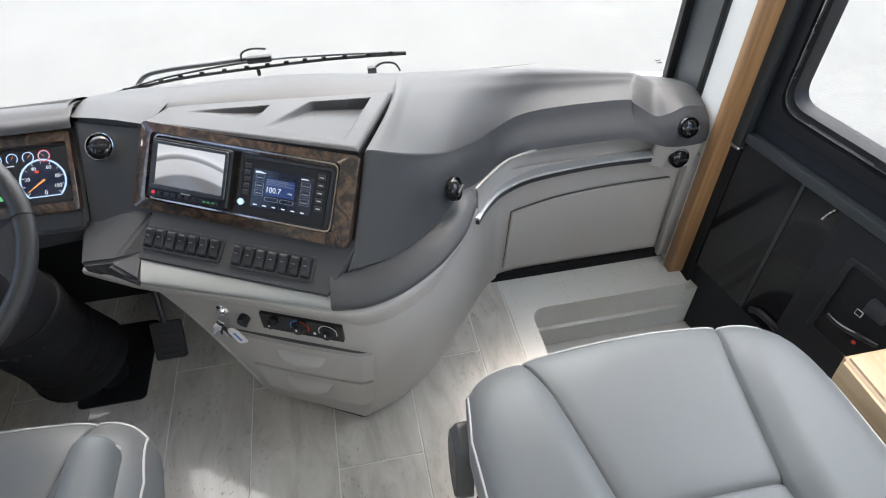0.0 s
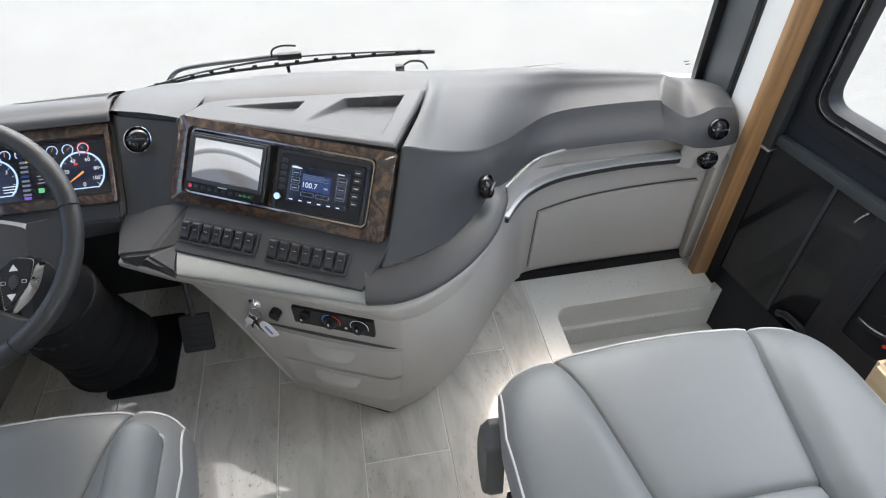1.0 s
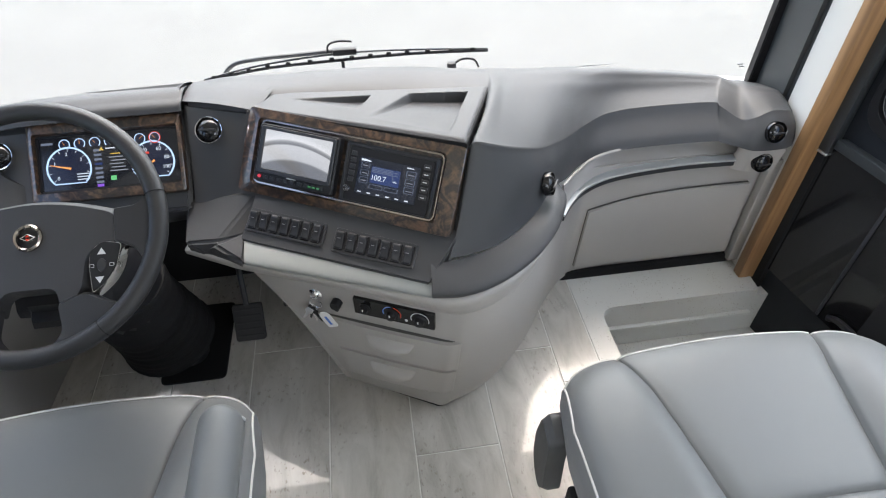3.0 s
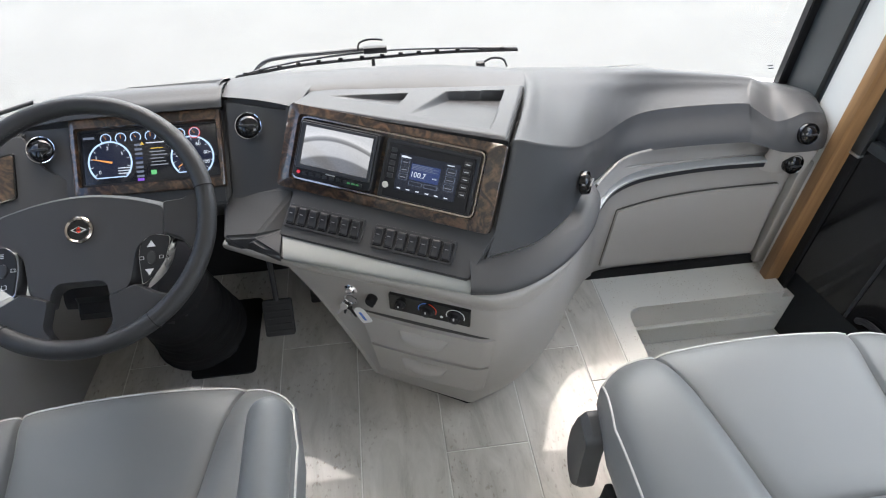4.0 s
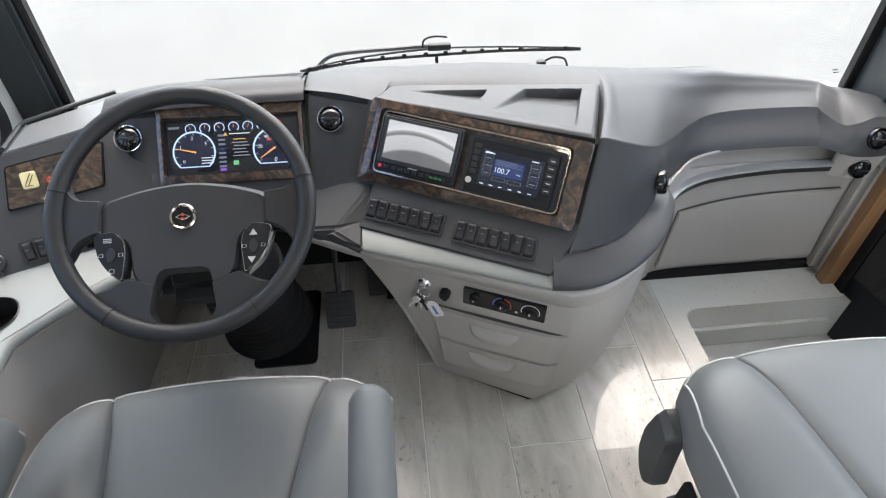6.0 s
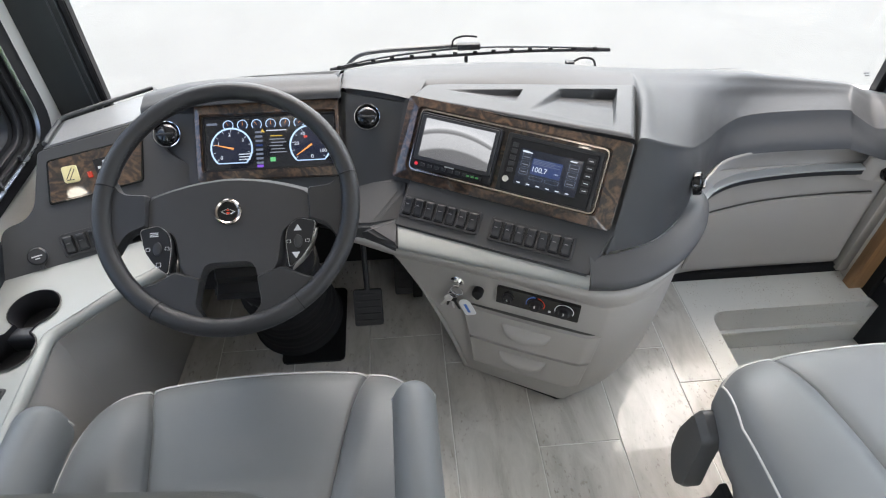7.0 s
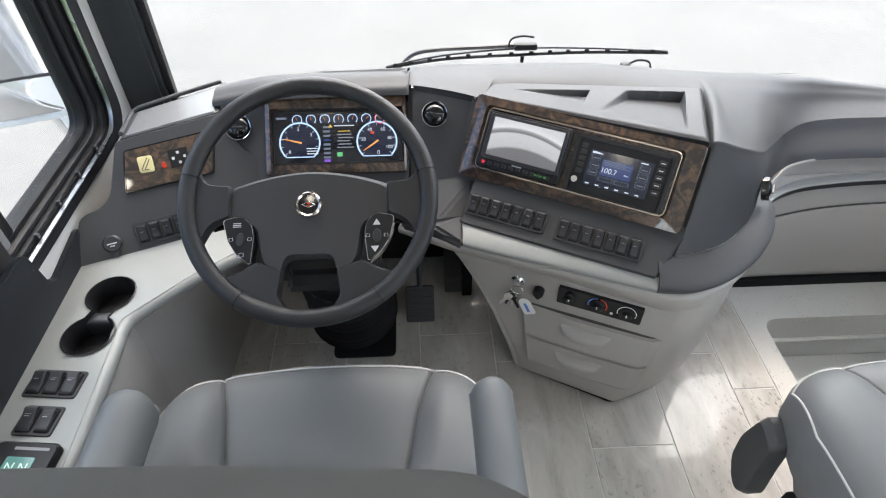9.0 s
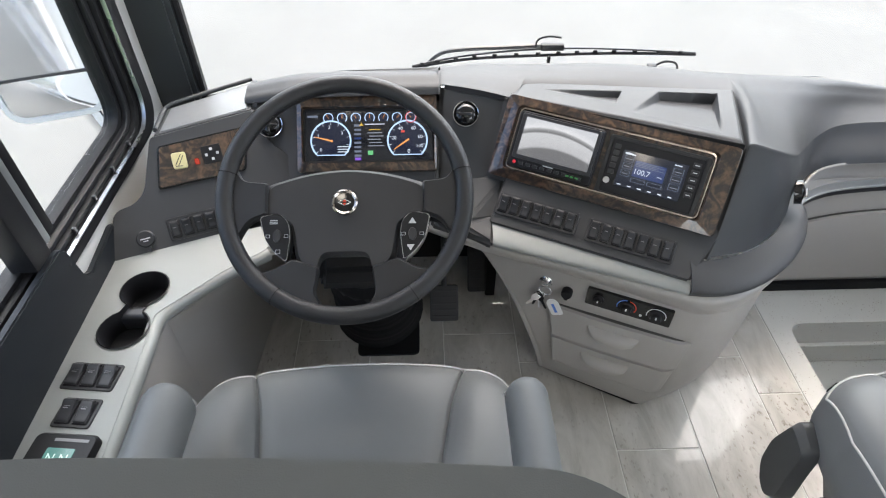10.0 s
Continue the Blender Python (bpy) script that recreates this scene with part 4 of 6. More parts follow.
# ---- rocker switches ----
M_LABEL_DIM = material("grey_legend_ink", (0.22, 0.22, 0.23), 0.5, bump=0, var=0.02)
M_PLATE = material("switch_plate_plastic", (0.028, 0.028, 0.031), 0.42, var=0.06, bump=0.1, bump_scale=900)
def rocker_panel(label, m, n, pitch, w, h, at_pos, lit=False):
    """A black plate with n rocker switches side by side; m: its lower corner."""
    th = thing("switch_panel", label, "switch", at_pos, group="rocker switch panels")
    full = pitch * n + 0.006
    part("plate", slab(rrect(0, 0, full, h, 0.006), -0.004, 0.003, m, 0.0015), M_PLATE, th)
    for i in range(n):
        x = 0.003 + pitch * (i + 0.5)
        fr = part("switch_frame", ring(rrect(x - w / 2, 0.005, x + w / 2, h - 0.005, 0.004), rrect(x - w / 2 + 0.002, 0.007, x + w / 2 - 0.002, h - 0.007, 0.003), 0.002, 0.0055, m), M_BLACK, th)
        yc = h / 2
        d = 0.0030 + 0.0008 * ((i * 7 + n) % 3)
        lo, hi = 0.0100 - d, 0.0100 + d
        hw, hh = w / 2 - 0.0024, h / 2 - 0.0078
        prof = [(-1, lo - 0.002), (-0.86, lo + 0.0006), (-0.35, (lo + hi) / 2 - 0.0022), (0.1, (lo + hi) / 2 + 0.0004), (0.72, hi + 0.001), (0.95, hi - 0.0004), (1, hi - 0.003)]
        key = [[m @ Vector((x + sx * hw, yc + y * hh, z - (0.0018 if abs(sx) == 1 else 0))) for y, z in prof] for sx in (-1, -0.86, -0.4, 0.4, 0.86, 1)]
        part("rocker", join(sheet(key, 14, 18, 0.002), rbox((x - hw, yc - hh, 0.001), (x + hw, yc + hh, 0.0045), 0, 1, m)), M_SWITCH, fr)
        for j in range(2):
            zz = 0.0098 + (hi - lo) * 0.22
            part("legend", rbox((x - w * 0.2, yc + 0.006 - 0.004 * j, zz - 0.0002), (x + w * (0.2 - 0.1 * j), yc + 0.0074 - 0.004 * j, zz + 0.0004 + 0.0002), 0, 1, m), M_LABEL_DIM, fr)
    return th


rocker_panel("black plate of seven rocker switches on the dashboard", SWF @ at(0.0, 0.019, 0.002), 7, 0.0253, 0.0215, 0.052, tuple(SWF @ Vector((0.09, 0.04, 0))))
rocker_panel("black plate of seven rocker switches on the dashboard", SWF @ at(0.206, 0.016, 0.002), 7, 0.0253, 0.0215, 0.052, tuple(SWF @ Vector((0.30, 0.04, 0))))

# ---- console face: heater panel, drawers, keys ----
HEAT = FRO @ at(0.006, -0.019, 0)
hv = part("heater_panel", slab(rrect(0.030, 0.036, 0.222, 0.088, 0.003), -0.004, 0.006, HEAT, 0.001), M_GLOSSBLACK, cons, "gloss black heater control panel")
for i, (x, r) in enumerate(((0.058, 0.013), (0.122, 0.017), (0.188, 0.017))):
    k = part("dial", lathe([(r, 0.005), (r, 0.009), (r * 0.72, 0.011), (r * 0.62, 0.020), (0, 0.0205)], 24, HEAT @ at(x, 0.062, 0)), M_BLACK, hv)
    part("pointer", rbox((x - 0.0015, 0.064, 0.0203), (x + 0.0015, 0.062 + r * 0.55, 0.0212), 0, 1, HEAT), M_LABEL, k)


def arc_band(c, r0, r1, a0, a1, z, m, n=14):
    bm = bmesh.new()
    lo, hi = [], []
    for i in range(n):
        a = radians(a0 + (a1 - a0) * i / (n - 1))
        lo.append((c[0] + r0 * math.cos(a), c[1] + r0 * math.sin(a)))
        hi.append((c[0] + r1 * math.cos(a), c[1] + r1 * math.sin(a)))
    va = [[bm.verts.new((*p, zz)) for p in ps] for ps in (lo, hi) for zz in (z, z + 0.0005)]
    for i in range(n - 1):
        bm.faces.new((va[1][i], va[1][i + 1], va[3][i + 1], va[3][i]))
        bm.faces.new((va[0][i], va[2][i], va[2][i + 1], va[0][i + 1]))
        bm.faces.new((va[2][i], va[3][i], va[3][i + 1], va[2][i + 1]))
        bm.faces.new((va[0][i], va[0][i + 1], va[1][i + 1], va[1][i]))
    bm.transform(m)
    return bm


M_BLUEINK = material("blue_ink", (0.08, 0.2, 0.6), 0.4, bump=0)
part("cold_arc", arc_band((0.122, 0.062), 0.020, 0.0222, 95, 200, 0.0058, HEAT), M_BLUEINK, hv, "blue arc")
part("hot_arc", arc_band((0.122, 0.062), 0.020, 0.0222, -25, 80, 0.0058, HEAT), M_RED, hv, "red arc")
part("fan_arc", arc_band((0.188, 0.062), 0.020, 0.022, -20, 200, 0.0058, HEAT), M_LABEL, hv, "white arc")
part("panel_lamp", lathe([(0.0035, 0.005), (0.0035, 0.007), (0, 0.0075)], 10, HEAT @ at(0.156, 0.050, 0)), M_LABEL, hv)


def drawer(y0, y1, xl0, xl1, xr0, xr1, first):
    """A drawer front that bows out and turns back at its end, with a moulded pull and a dark joint round it."""
    def at_face(u, v, lift):
        x = (xl0 + (xr0 - xl0) * u) * (1 - v) + (xl1 + (xr1 - xl1) * u) * v
        turn = max(0.0, u - 0.88) / 0.12
        return FRO @ Vector((x, y0 + (y1 - y0) * v, lift + 0.004 * math.sin(math.pi * min(1, u * 1.05)) - 0.018 * turn ** 2))
    def front(grow, lift):
        return [[at_face(u, v, lift - (0.014 if v in (-grow, 1 + grow) or u in (-grow * 0.4, 1 + grow * 0.4) else 0)) for v in (-grow, 0.0 if grow else 0.03, 0.06, 0.5, 0.94, 1.0 if grow else 0.97, 1 + grow)] for u in (-grow * 0.4, 0.012, 0.05, 0.25, 0.5, 0.75, 0.86, 0.92, 0.97, 0.99, 1 + grow * 0.4)]
    d = part("drawer", sheet(front(0.0, 0.009), 64, 26, 0), M_CONSOLE, cons)
    part("seam", sheet(front(0.008, 0.0005), 40, 14, 0), M_SEAM, d)
    yc = (y0 + y1) / 2 + 0.010
    front_pose = FRO @ at(0, 0, -0.002)
    rows = []
    for i in range(13):
        u = i / 12
        swell = math.sin(math.pi * u) ** 0.45
        x = 0.058 + 0.120 * u
        top, low = yc + 0.018, yc + 0.010 - 0.026 * swell
        rows.append([front_pose @ Vector((x, top, 0.014)), front_pose @ Vector((x, top - 0.004, 0.015 + 0.008 * swell)), front_pose @ Vector((x, (top + low) / 2, 0.016 + 0.020 * swell)), front_pose @ Vector((x, low, 0.016 + 0.018 * swell)), front_pose @ Vector((x, low + 0.003, 0.012))])
    part("pull", sheet(rows, 30, 12, 0), M_CONSOLE, d)
    return d


drawer(-0.128, -0.020, -0.025, -0.048, 0.283, 0.292, True)
drawer(-0.230, -0.133, -0.010, -0.025, 0.270, 0.281, False)
part("ignition_switch", lathe([(0.017, -0.004), (0.017, 0.006), (0.012, 0.009), (0.009, 0.016), (0, 0.017)], 20, HEAT @ at(-0.068, 0.062, -0.008)), M_CHROME, cons, "chrome ignition barrel")
part("socket_cap", lathe([(0.013, -0.004), (0.013, 0.012), (0.011, 0.015), (0, 0.015)], 20, HEAT @ at(-0.014, 0.052, 0.002)), M_BLACK, cons, "black round socket cap")
part("cap_tab", rbox((-0.019, 0.030, 0.004), (-0.009, 0.045, 0.012), 0.003, 2, HEAT), M_BLACK, cons)

keys = thing("key_bunch", "steel keys with a white tag in the ignition", "keys", tuple(HEAT @ Vector((-0.07, 0.04, 0.04))))
part("key_ring", tube([HEAT @ Vector((-0.064 + 0.015 * math.cos(a), 0.045 + 0.013 * math.sin(a), 0.012)) for a in [2 * math.pi * i / 20 for i in range(20)]], 0.0014, 6, True), M_CHROME, keys)
part("key_ring", tube([HEAT @ Vector((-0.074 + 0.011 * math.cos(a), 0.030 + 0.010 * math.sin(a), 0.013)) for a in [2 * math.pi * i / 20 for i in range(20)]], 0.0012, 6, True), M_CHROME, keys)
for i, a in enumerate((-14, 8, 28, -32)):
    mk = HEAT @ at(-0.078, 0.026, 0.006 + 0.003 * i) @ Matrix.Rotation(radians(a), 4, "Z")
    k = part("key", slab(round_poly([(-0.002, -0.048), (0.003, -0.048), (0.004, -0.022), (0.010, -0.014), (0.008, 0.002), (-0.008, 0.002), (-0.010, -0.014), (-0.003, -0.022)], 0.002, 3), 0, 0.002, mk, 0.0004), M_CHROME if i % 2 else M_BLACK, keys, "worn steel key" if i % 2 else "black-headed key")
mt = HEAT @ at(-0.034, 0.006, 0.020) @ Matrix.Rotation(radians(28), 4, "Z")
tag = part("key_tag", slab(round_poly([(-0.015, -0.025), (0.015, -0.025), (0.015, 0.018), (0.006, 0.027), (-0.006, 0.027), (-0.015, 0.018)], 0.007, 4), 0, 0.002, mt, 0.0005), M_TAG, keys, "white plastic key tag")
part("ink_bar", rbox((-0.004, -0.016, 0.0019), (0.003, 0.012, 0.0024), 0, 1, mt), M_BLUEINK, tag)

# ---- passenger side: cove, rail, glove box ----
COVE = [
    [(0.350, 1.095, 0.512), (0.362, 1.125, 0.47), (0.356, 1.088, 0.432)],
    [(0.40, 1.150, 0.505), (0.415, 1.195, 0.46), (0.405, 1.155, 0.425)],
    [(0.47, 1.208, 0.503), (0.485, 1.262, 0.455), (0.475, 1.208, 0.42)],
    [(0.58, 1.238, 0.502), (0.59, 1.295, 0.46), (0.585, 1.240, 0.422)],
    [(0.72, 1.245, 0.502), (0.72, 1.300, 0.465), (0.72, 1.245, 0.428)],
    [(0.90, 1.245, 0.502), (0.90, 1.300, 0.465), (0.90, 1.245, 0.428)],
    [(1.06, 1.245, 0.502), (1.06, 1.300, 0.465), (1.06, 1.245, 0.428)],
]
part("cove", sheet(COVE, 40, 12, 0.005), M_CONSOLE, cons)
M_RAIL = material("satin_rail", (0.52, 0.54, 0.55), 0.38, metal=0.55, var=0.03, bump=0)
RAIL = [(0.346, 1.072, 0.434), (0.385, 1.128, 0.427), (0.44, 1.182, 0.423), (0.52, 1.218, 0.425), (0.62, 1.230, 0.430), (0.75, 1.232, 0.436), (0.893, 1.226, 0.438)]


def strip_along(pts, n, deep, tall):
    """A flat bar bent along a line, standing out sideways from it."""
    p = line(pts, n)
    rows = []
    for k, q in enumerate(p):
        d = (p[min(k + 1, n - 1)] - p[max(k - 1, 0)]).normalized()
        out = d.cross(Vector((0, 0, 1))).normalized()
        rows.append([q + out * a * deep + Vector((0, 0, b * tall)) for a, b in ((-1, -0.8), (-1, 1.0), (0.8, 1.0), (1, 0.8), (1, -0.8), (0.8, -1), (-1, -0.8))])
    bm = bmesh.new()
    vs = [[bm.verts.new(q) for q in r[:-1]] for r in rows]
    for a, b in zip(vs, vs[1:]):
        for k in range(6):
            bm.faces.new((a[k], a[(k + 1) % 6], b[(k + 1) % 6], b[k]))
    bm.faces.new(vs[0])
    bm.faces.new(vs[-1][::-1])
    return bm


part("grab_rail", strip_along(RAIL, 44, 0.013, 0.0035), M_RAIL, cons, "brushed aluminium trim rail")
part("rail_shadow_strip", strip_along([(x, y + 0.004, z - 0.0125) for x, y, z in RAIL], 44, 0.014, 0.0085), M_SWITCH, cons, "dark strip under the rail")
part("vent_block", hexa([(0.880, 1.235, 0.392), (0.935, 1.214, 0.382), (1.025, 1.208, 0.382), (1.046, 1.29, 0.385)], [(0.885, 1.222, 0.487), (0.93, 1.196, 0.487), (1.03, 1.194, 0.487), (1.046, 1.29, 0.487)], 0.012, 4), M_CONSOLE, cons)
ball_vent(cons, facing((0.964, 1.196, 0.434), (0.02, -0.95, 0.2)), 0.028, M_GLOSSBLACK)
GL = frame_of((0.0, 1.240, 0.0), (1, 0, 0), UP)
glove = part("glove_box_door", slab(round_poly([(0.488, 0.058), (1.005, 0.062), (0.985, 0.333), (0.86, 0.334), (0.74, 0.330), (0.62, 0.318), (0.500, 0.286)], [0.004, 0.004, 0.004, 0.05, 0.05, 0.05, 0.004], 4), -0.004, 0.010, GL, 0.003), M_CONSOLE, cons, "flush warm grey glove box door")
part("seam", slab(round_poly([(0.4870, 0.0572), (1.0058, 0.0612), (0.9858, 0.3338), (0.86, 0.3350), (0.74, 0.3310), (0.62, 0.3190), (0.4992, 0.2869)], [0.004, 0.004, 0.004, 0.05, 0.05, 0.05, 0.004], 4), -0.004, 0.0022, GL, 0.0005), M_SEAM, glove)
part("end_post", rbox((1.012, 1.215, 0.02), (1.06, 1.245, 0.42), 0.006), M_CONSOLE, cons)

# ---- instrument binnacle ----
part("cluster_facia", hexa([(-0.985, 1.09, 0.545), (-0.520, 1.09, 0.545), (-0.515, 1.32, 0.545), (-0.985, 1.32, 0.545)],
                           [(-0.975, 1.236, 0.702), (-0.513, 1.236, 0.706), (-0.505, 1.36, 0.69), (-0.97, 1.36, 0.69)], 0.010, 3), M_DASH, dash)
part("brow", sheet([[(-0.965, 1.232, 0.700), (-0.965, 1.25, 0.712), (-0.965, 1.33, 0.70), (-0.965, 1.60, 0.52)], [(-0.89, 1.224, 0.712), (-0.89, 1.245, 0.728), (-0.89, 1.33, 0.716), (-0.88, 1.62, 0.52)], [(-0.83, 1.216, 0.722), (-0.83, 1.24, 0.738), (-0.83, 1.33, 0.724), (-0.82, 1.63, 0.52)], [(-0.68, 1.216, 0.726), (-0.68, 1.24, 0.742), (-0.68, 1.33, 0.728), (-0.68, 1.65, 0.52)],
                    [(-0.53, 1.218, 0.726), (-0.53, 1.24, 0.742), (-0.525, 1.33, 0.728), (-0.52, 1.65, 0.52)], [(-0.513, 1.228, 0.722), (-0.512, 1.25, 0.738), (-0.51, 1.34, 0.722), (-0.505, 1.65, 0.52)]], 48, 16, 0.008), M_DASH, dash)
part("facia_top", sheet([[(-0.512, 1.245, 0.736), (-0.51, 1.33, 0.728), (-0.508, 1.43, 0.680), (-0.505, 1.65, 0.52)], [(-0.43, 1.215, 0.738), (-0.42, 1.32, 0.732), (-0.415, 1.42, 0.696), (-0.40, 1.65, 0.53)], [(-0.345, 1.186, 0.730), (-0.310, 1.28, 0.734), (-0.290, 1.40, 0.704), (-0.27, 1.64, 0.539)]], 14, 18, 0), M_DASH, dash)
part("lower_facia", hexa([(-0.985, 1.14, 0.44), (-0.53, 1.13, 0.49), (-0.53, 1.30, 0.49), (-0.985, 1.30, 0.44)], [(-0.985, 1.088, 0.555), (-0.522, 1.088, 0.555), (-0.522, 1.28, 0.56), (-0.985, 1.28, 0.56)], 0.008, 3), M_DASH, dash)
part("bulkhead", rbox((-1.22, 1.42, 0.0), (-0.35, 1.46, 0.60), 0.004), M_MATTBLACK, dash, "black footwell bulkhead")
part("foot_side", rbox((-0.37, 1.24, 0.0), (-0.34, 1.44, 0.44), 0.004), M_MATTBLACK, dash)

clu = thing("instrument_cluster", "lit digital instrument screen in a burl wood surround", "instrument cluster", tuple(CLF @ Vector((0.15, 0.08, 0))))
part("bezel", ring(rrect(-0.013, -0.004, 0.309, 0.170, 0.008), rrect(0.0, 0.019, 0.301, 0.143, 0.006), -0.012, 0.008, CLF, 0.008, 0.003), M_BURL, clu, "glossy dark burl wood surround")
part("surround", ring(rrect(-0.001, 0.018, 0.302, 0.144, 0.007), rrect(0.005, 0.023, 0.297, 0.139, 0.003), -0.010, 0.001, CLF, 0.004), M_BLACK, clu)
part("screen", slab(rrect(0.003, 0.021, 0.299, 0.141, 0.003), -0.012, -0.0045, CLF, 0.0004), glow("cluster_screen", (0.006, 0.007, 0.010), 1.0, 0.1), clu, "black lit screen")
G_RING, G_NEEDLE, G_GREEN, G_PURPLE, G_RED, G_DIAL, G_AMBER = (glow("gauge_ring", (0.50, 0.70, 1.0), 1.3), glow("gauge_needle", (1.0, 0.42, 0.12), 1.0), glow("gauge_green", (0.2, 0.75, 0.3), 0.8),
    glow("gauge_purple", (0.3, 0.12, 0.8), 0.9), glow("gauge_red", (0.9, 0.08, 0.05), 0.9), glow("gauge_dial", (0.010, 0.014, 0.035), 1.0), glow("gauge_amber", (0.9, 0.6, 0.1), 0.8))


def gauge(c, r, figures, needle, small=False):
    g = part("gauge_dial", slab([(c[0] + r * math.cos(a), max(c[1] + r * math.sin(a), c[1] - 0.72 * r)) for a in [2 * math.pi * i / 40 for i in range(40)]], -0.0046, -0.0042, CLF, 0.0001), G_DIAL, clu)
    part("scale_ring", arc_band(c, r * (0.87 if small else 0.95), r * 1.03, -44, 224, -0.0042, CLF, 40), G_RING, g)
    if not small:
        part("base_line", rbox((c[0] - r * 0.72, c[1] - r * 0.75, -0.0042), (c[0] + r * 0.72, c[1] - r * 0.70, -0.0037), 0, 1, CLF), G_RING, g)
        for i in range(11):
            a = radians(220 - 26 * i)
            mm = CLF @ at(c[0] + r * 0.87 * math.cos(a), c[1] + r * 0.87 * math.sin(a), -0.004) @ Matrix.Rotation(a, 4, "Z")
            part("tick", rbox((-r * 0.06, -0.0005, 0), (r * 0.06, 0.0005, 0.0004), 0, 1, mm), G_WHITE, g)
        for wd, a in figures:
            text("figure", wd, r * 0.24, CLF @ at(c[0] + r * 0.68 * math.cos(radians(a)), c[1] + r * 0.68 * math.sin(radians(a)), -0.0038), G_WHITE, g)
    mm = CLF @ at(c[0], c[1], -0.0036) @ Matrix.Rotation(radians(needle), 4, "Z")
    part("needle", hexa([mm @ Vector(p) for p in ((-r * 0.1, -r * 0.05, 0), (r * 0.85, -r * 0.015, 0), (r * 0.85, r * 0.015, 0), (-r * 0.1, r * 0.05, 0))], [mm @ Vector(p) for p in ((-r * 0.1, -r * 0.05, 0.0005), (r * 0.85, -r * 0.015, 0.0005), (r * 0.85, r * 0.015, 0.0005), (-r * 0.1, r * 0.05, 0.0005))], 0), G_NEEDLE, g)
    return g


gauge((0.063, 0.070), 0.046, [("0", 222), ("1", 158), ("2", 96), ("3", 34)], 166)
sp = gauge((0.240, 0.069), 0.046, [("20", 170), ("40", 120), ("60", 62), ("80", 14), ("100", -26)], 214)
text("readout", "0", 0.013, CLF @ at(0.243, 0.043, -0.0036), G_WHITE, sp)
for i in range(7):
    gauge((0.058 + 0.0318 * i, 0.1225), 0.0115, [], (120, 90, 125, 90, 65, 40, 135)[i], True)
part("warning_ring", arc_band((0.058 + 0.0318 * 6, 0.1225), 0.0112, 0.0130, 0, 359, -0.0040, CLF, 24), G_RED, clu)
part("corner_legend", rbox((0.010, 0.124, -0.0042), (0.034, 0.129, -0.0038), 0, 1, CLF), G_BOX, clu)
for i in range(8):
    part("gear_bar", rbox((0.117, 0.032 + 0.010 * i, -0.0042), (0.133, 0.037 + 0.010 * i, -0.0038), 0, 1, CLF), G_BLUE if i == 4 else G_BOX, clu)
for i in range(6):
    part("message_line", rbox((0.148 + 0.003 * (i % 2), 0.056 + 0.0075 * i, -0.0042), (0.186 - 0.004 * (i % 3), 0.0580 + 0.0075 * i, -0.0038), 0, 1, CLF), G_AMBER if i == 5 else G_LEG, clu)
part("warning_triangle", slab([(0.129, 0.1035), (0.139, 0.1035), (0.134, 0.1115)], -0.0042, -0.0036, CLF, 0.0001), G_AMBER, clu)
part("message_line", rbox((0.142, 0.1062, -0.0042), (0.188, 0.1082, -0.0038), 0, 1, CLF), G_WHITE, clu)
part("eco_mark", rbox((0.148, 0.036, -0.0042), (0.160, 0.046, -0.0038), 0, 1, CLF), G_GREEN, clu)
part("mode_mark", rbox((0.118, 0.024, -0.0042), (0.132, 0.030, -0.0038), 0, 1, CLF), G_PURPLE, clu)
for x, y, w in ((0.078, 0.055, 0.026), (0.078, 0.049, 0.026), (0.078, 0.043, 0.026)):
    part("data_line", rbox((x, y, -0.0040), (x + w, y + 0.002, -0.0036), 0, 1, CLF), G_WHITE, clu)
part("red_mark", rbox((0.226, 0.087, -0.0040), (0.234, 0.092, -0.0036), 0, 1, CLF), G_RED, clu)


# ---- driver side: pod, side console ----
pod = thing("side_pod", "charcoal dashboard pod with a burl wood insert", "dashboard", (-1.09, 1.2, 0.5))
part("body", slab(round_poly([(-0.024, 0.040), (0.205, 0.054), (0.215, -0.02), (0.27, -0.08), (0.27, -0.212), (-0.178, -0.212), (-0.137, -0.098), (-0.092, -0.092), (-0.066, -0.070)], [0.010, 0.010, 0.03, 0.02, 0.01, 0.01, 0.02, 0.02, 0.02], 6), -0.06, 0.0, POD, 0.004), M_DASH, pod)
SHELF = [Vector(p) for p in ((-1.148, 1.116, 0.687), (-0.940, 1.206, 0.700), (-0.975, 1.385, 0.674), (-1.168, 1.268, 0.668))]
part("top", hexa([p + Vector((0, 0.02, -0.10)) for p in SHELF], SHELF, 0.006, 3), M_DASH, pod)
inset = [sum(SHELF, Vector()) / 4 + (p - sum(SHELF, Vector()) / 4) * 0.86 for p in SHELF]
part("speaker_cover", hexa([p + Vector((0, 0, -0.006)) for p in inset], [p + Vector((0, 0, 0.0025)) for p in inset], 0.0015, 2), M_COVER, pod, "satin speaker cover, its grey lifted to carry a pale reflection")
part("back_lip", tube([SHELF[0] + Vector((0.0, 0.03, 0.0)), SHELF[3] + Vector((0, -0.004, 0.002)), SHELF[3].lerp(SHELF[2], 0.06) + Vector((0, 0.004, 0.006)), SHELF[3].lerp(SHELF[2], 0.5) + Vector((0, 0.004, 0.008)), SHELF[2] + Vector((-0.008, 0, 0.008)), SHELF[2].lerp(SHELF[1], 0.1) + Vector((0, 0, 0.006)), SHELF[1] + Vector((0, 0.02, 0.001))], 0.0055, 10), M_DASH, pod)
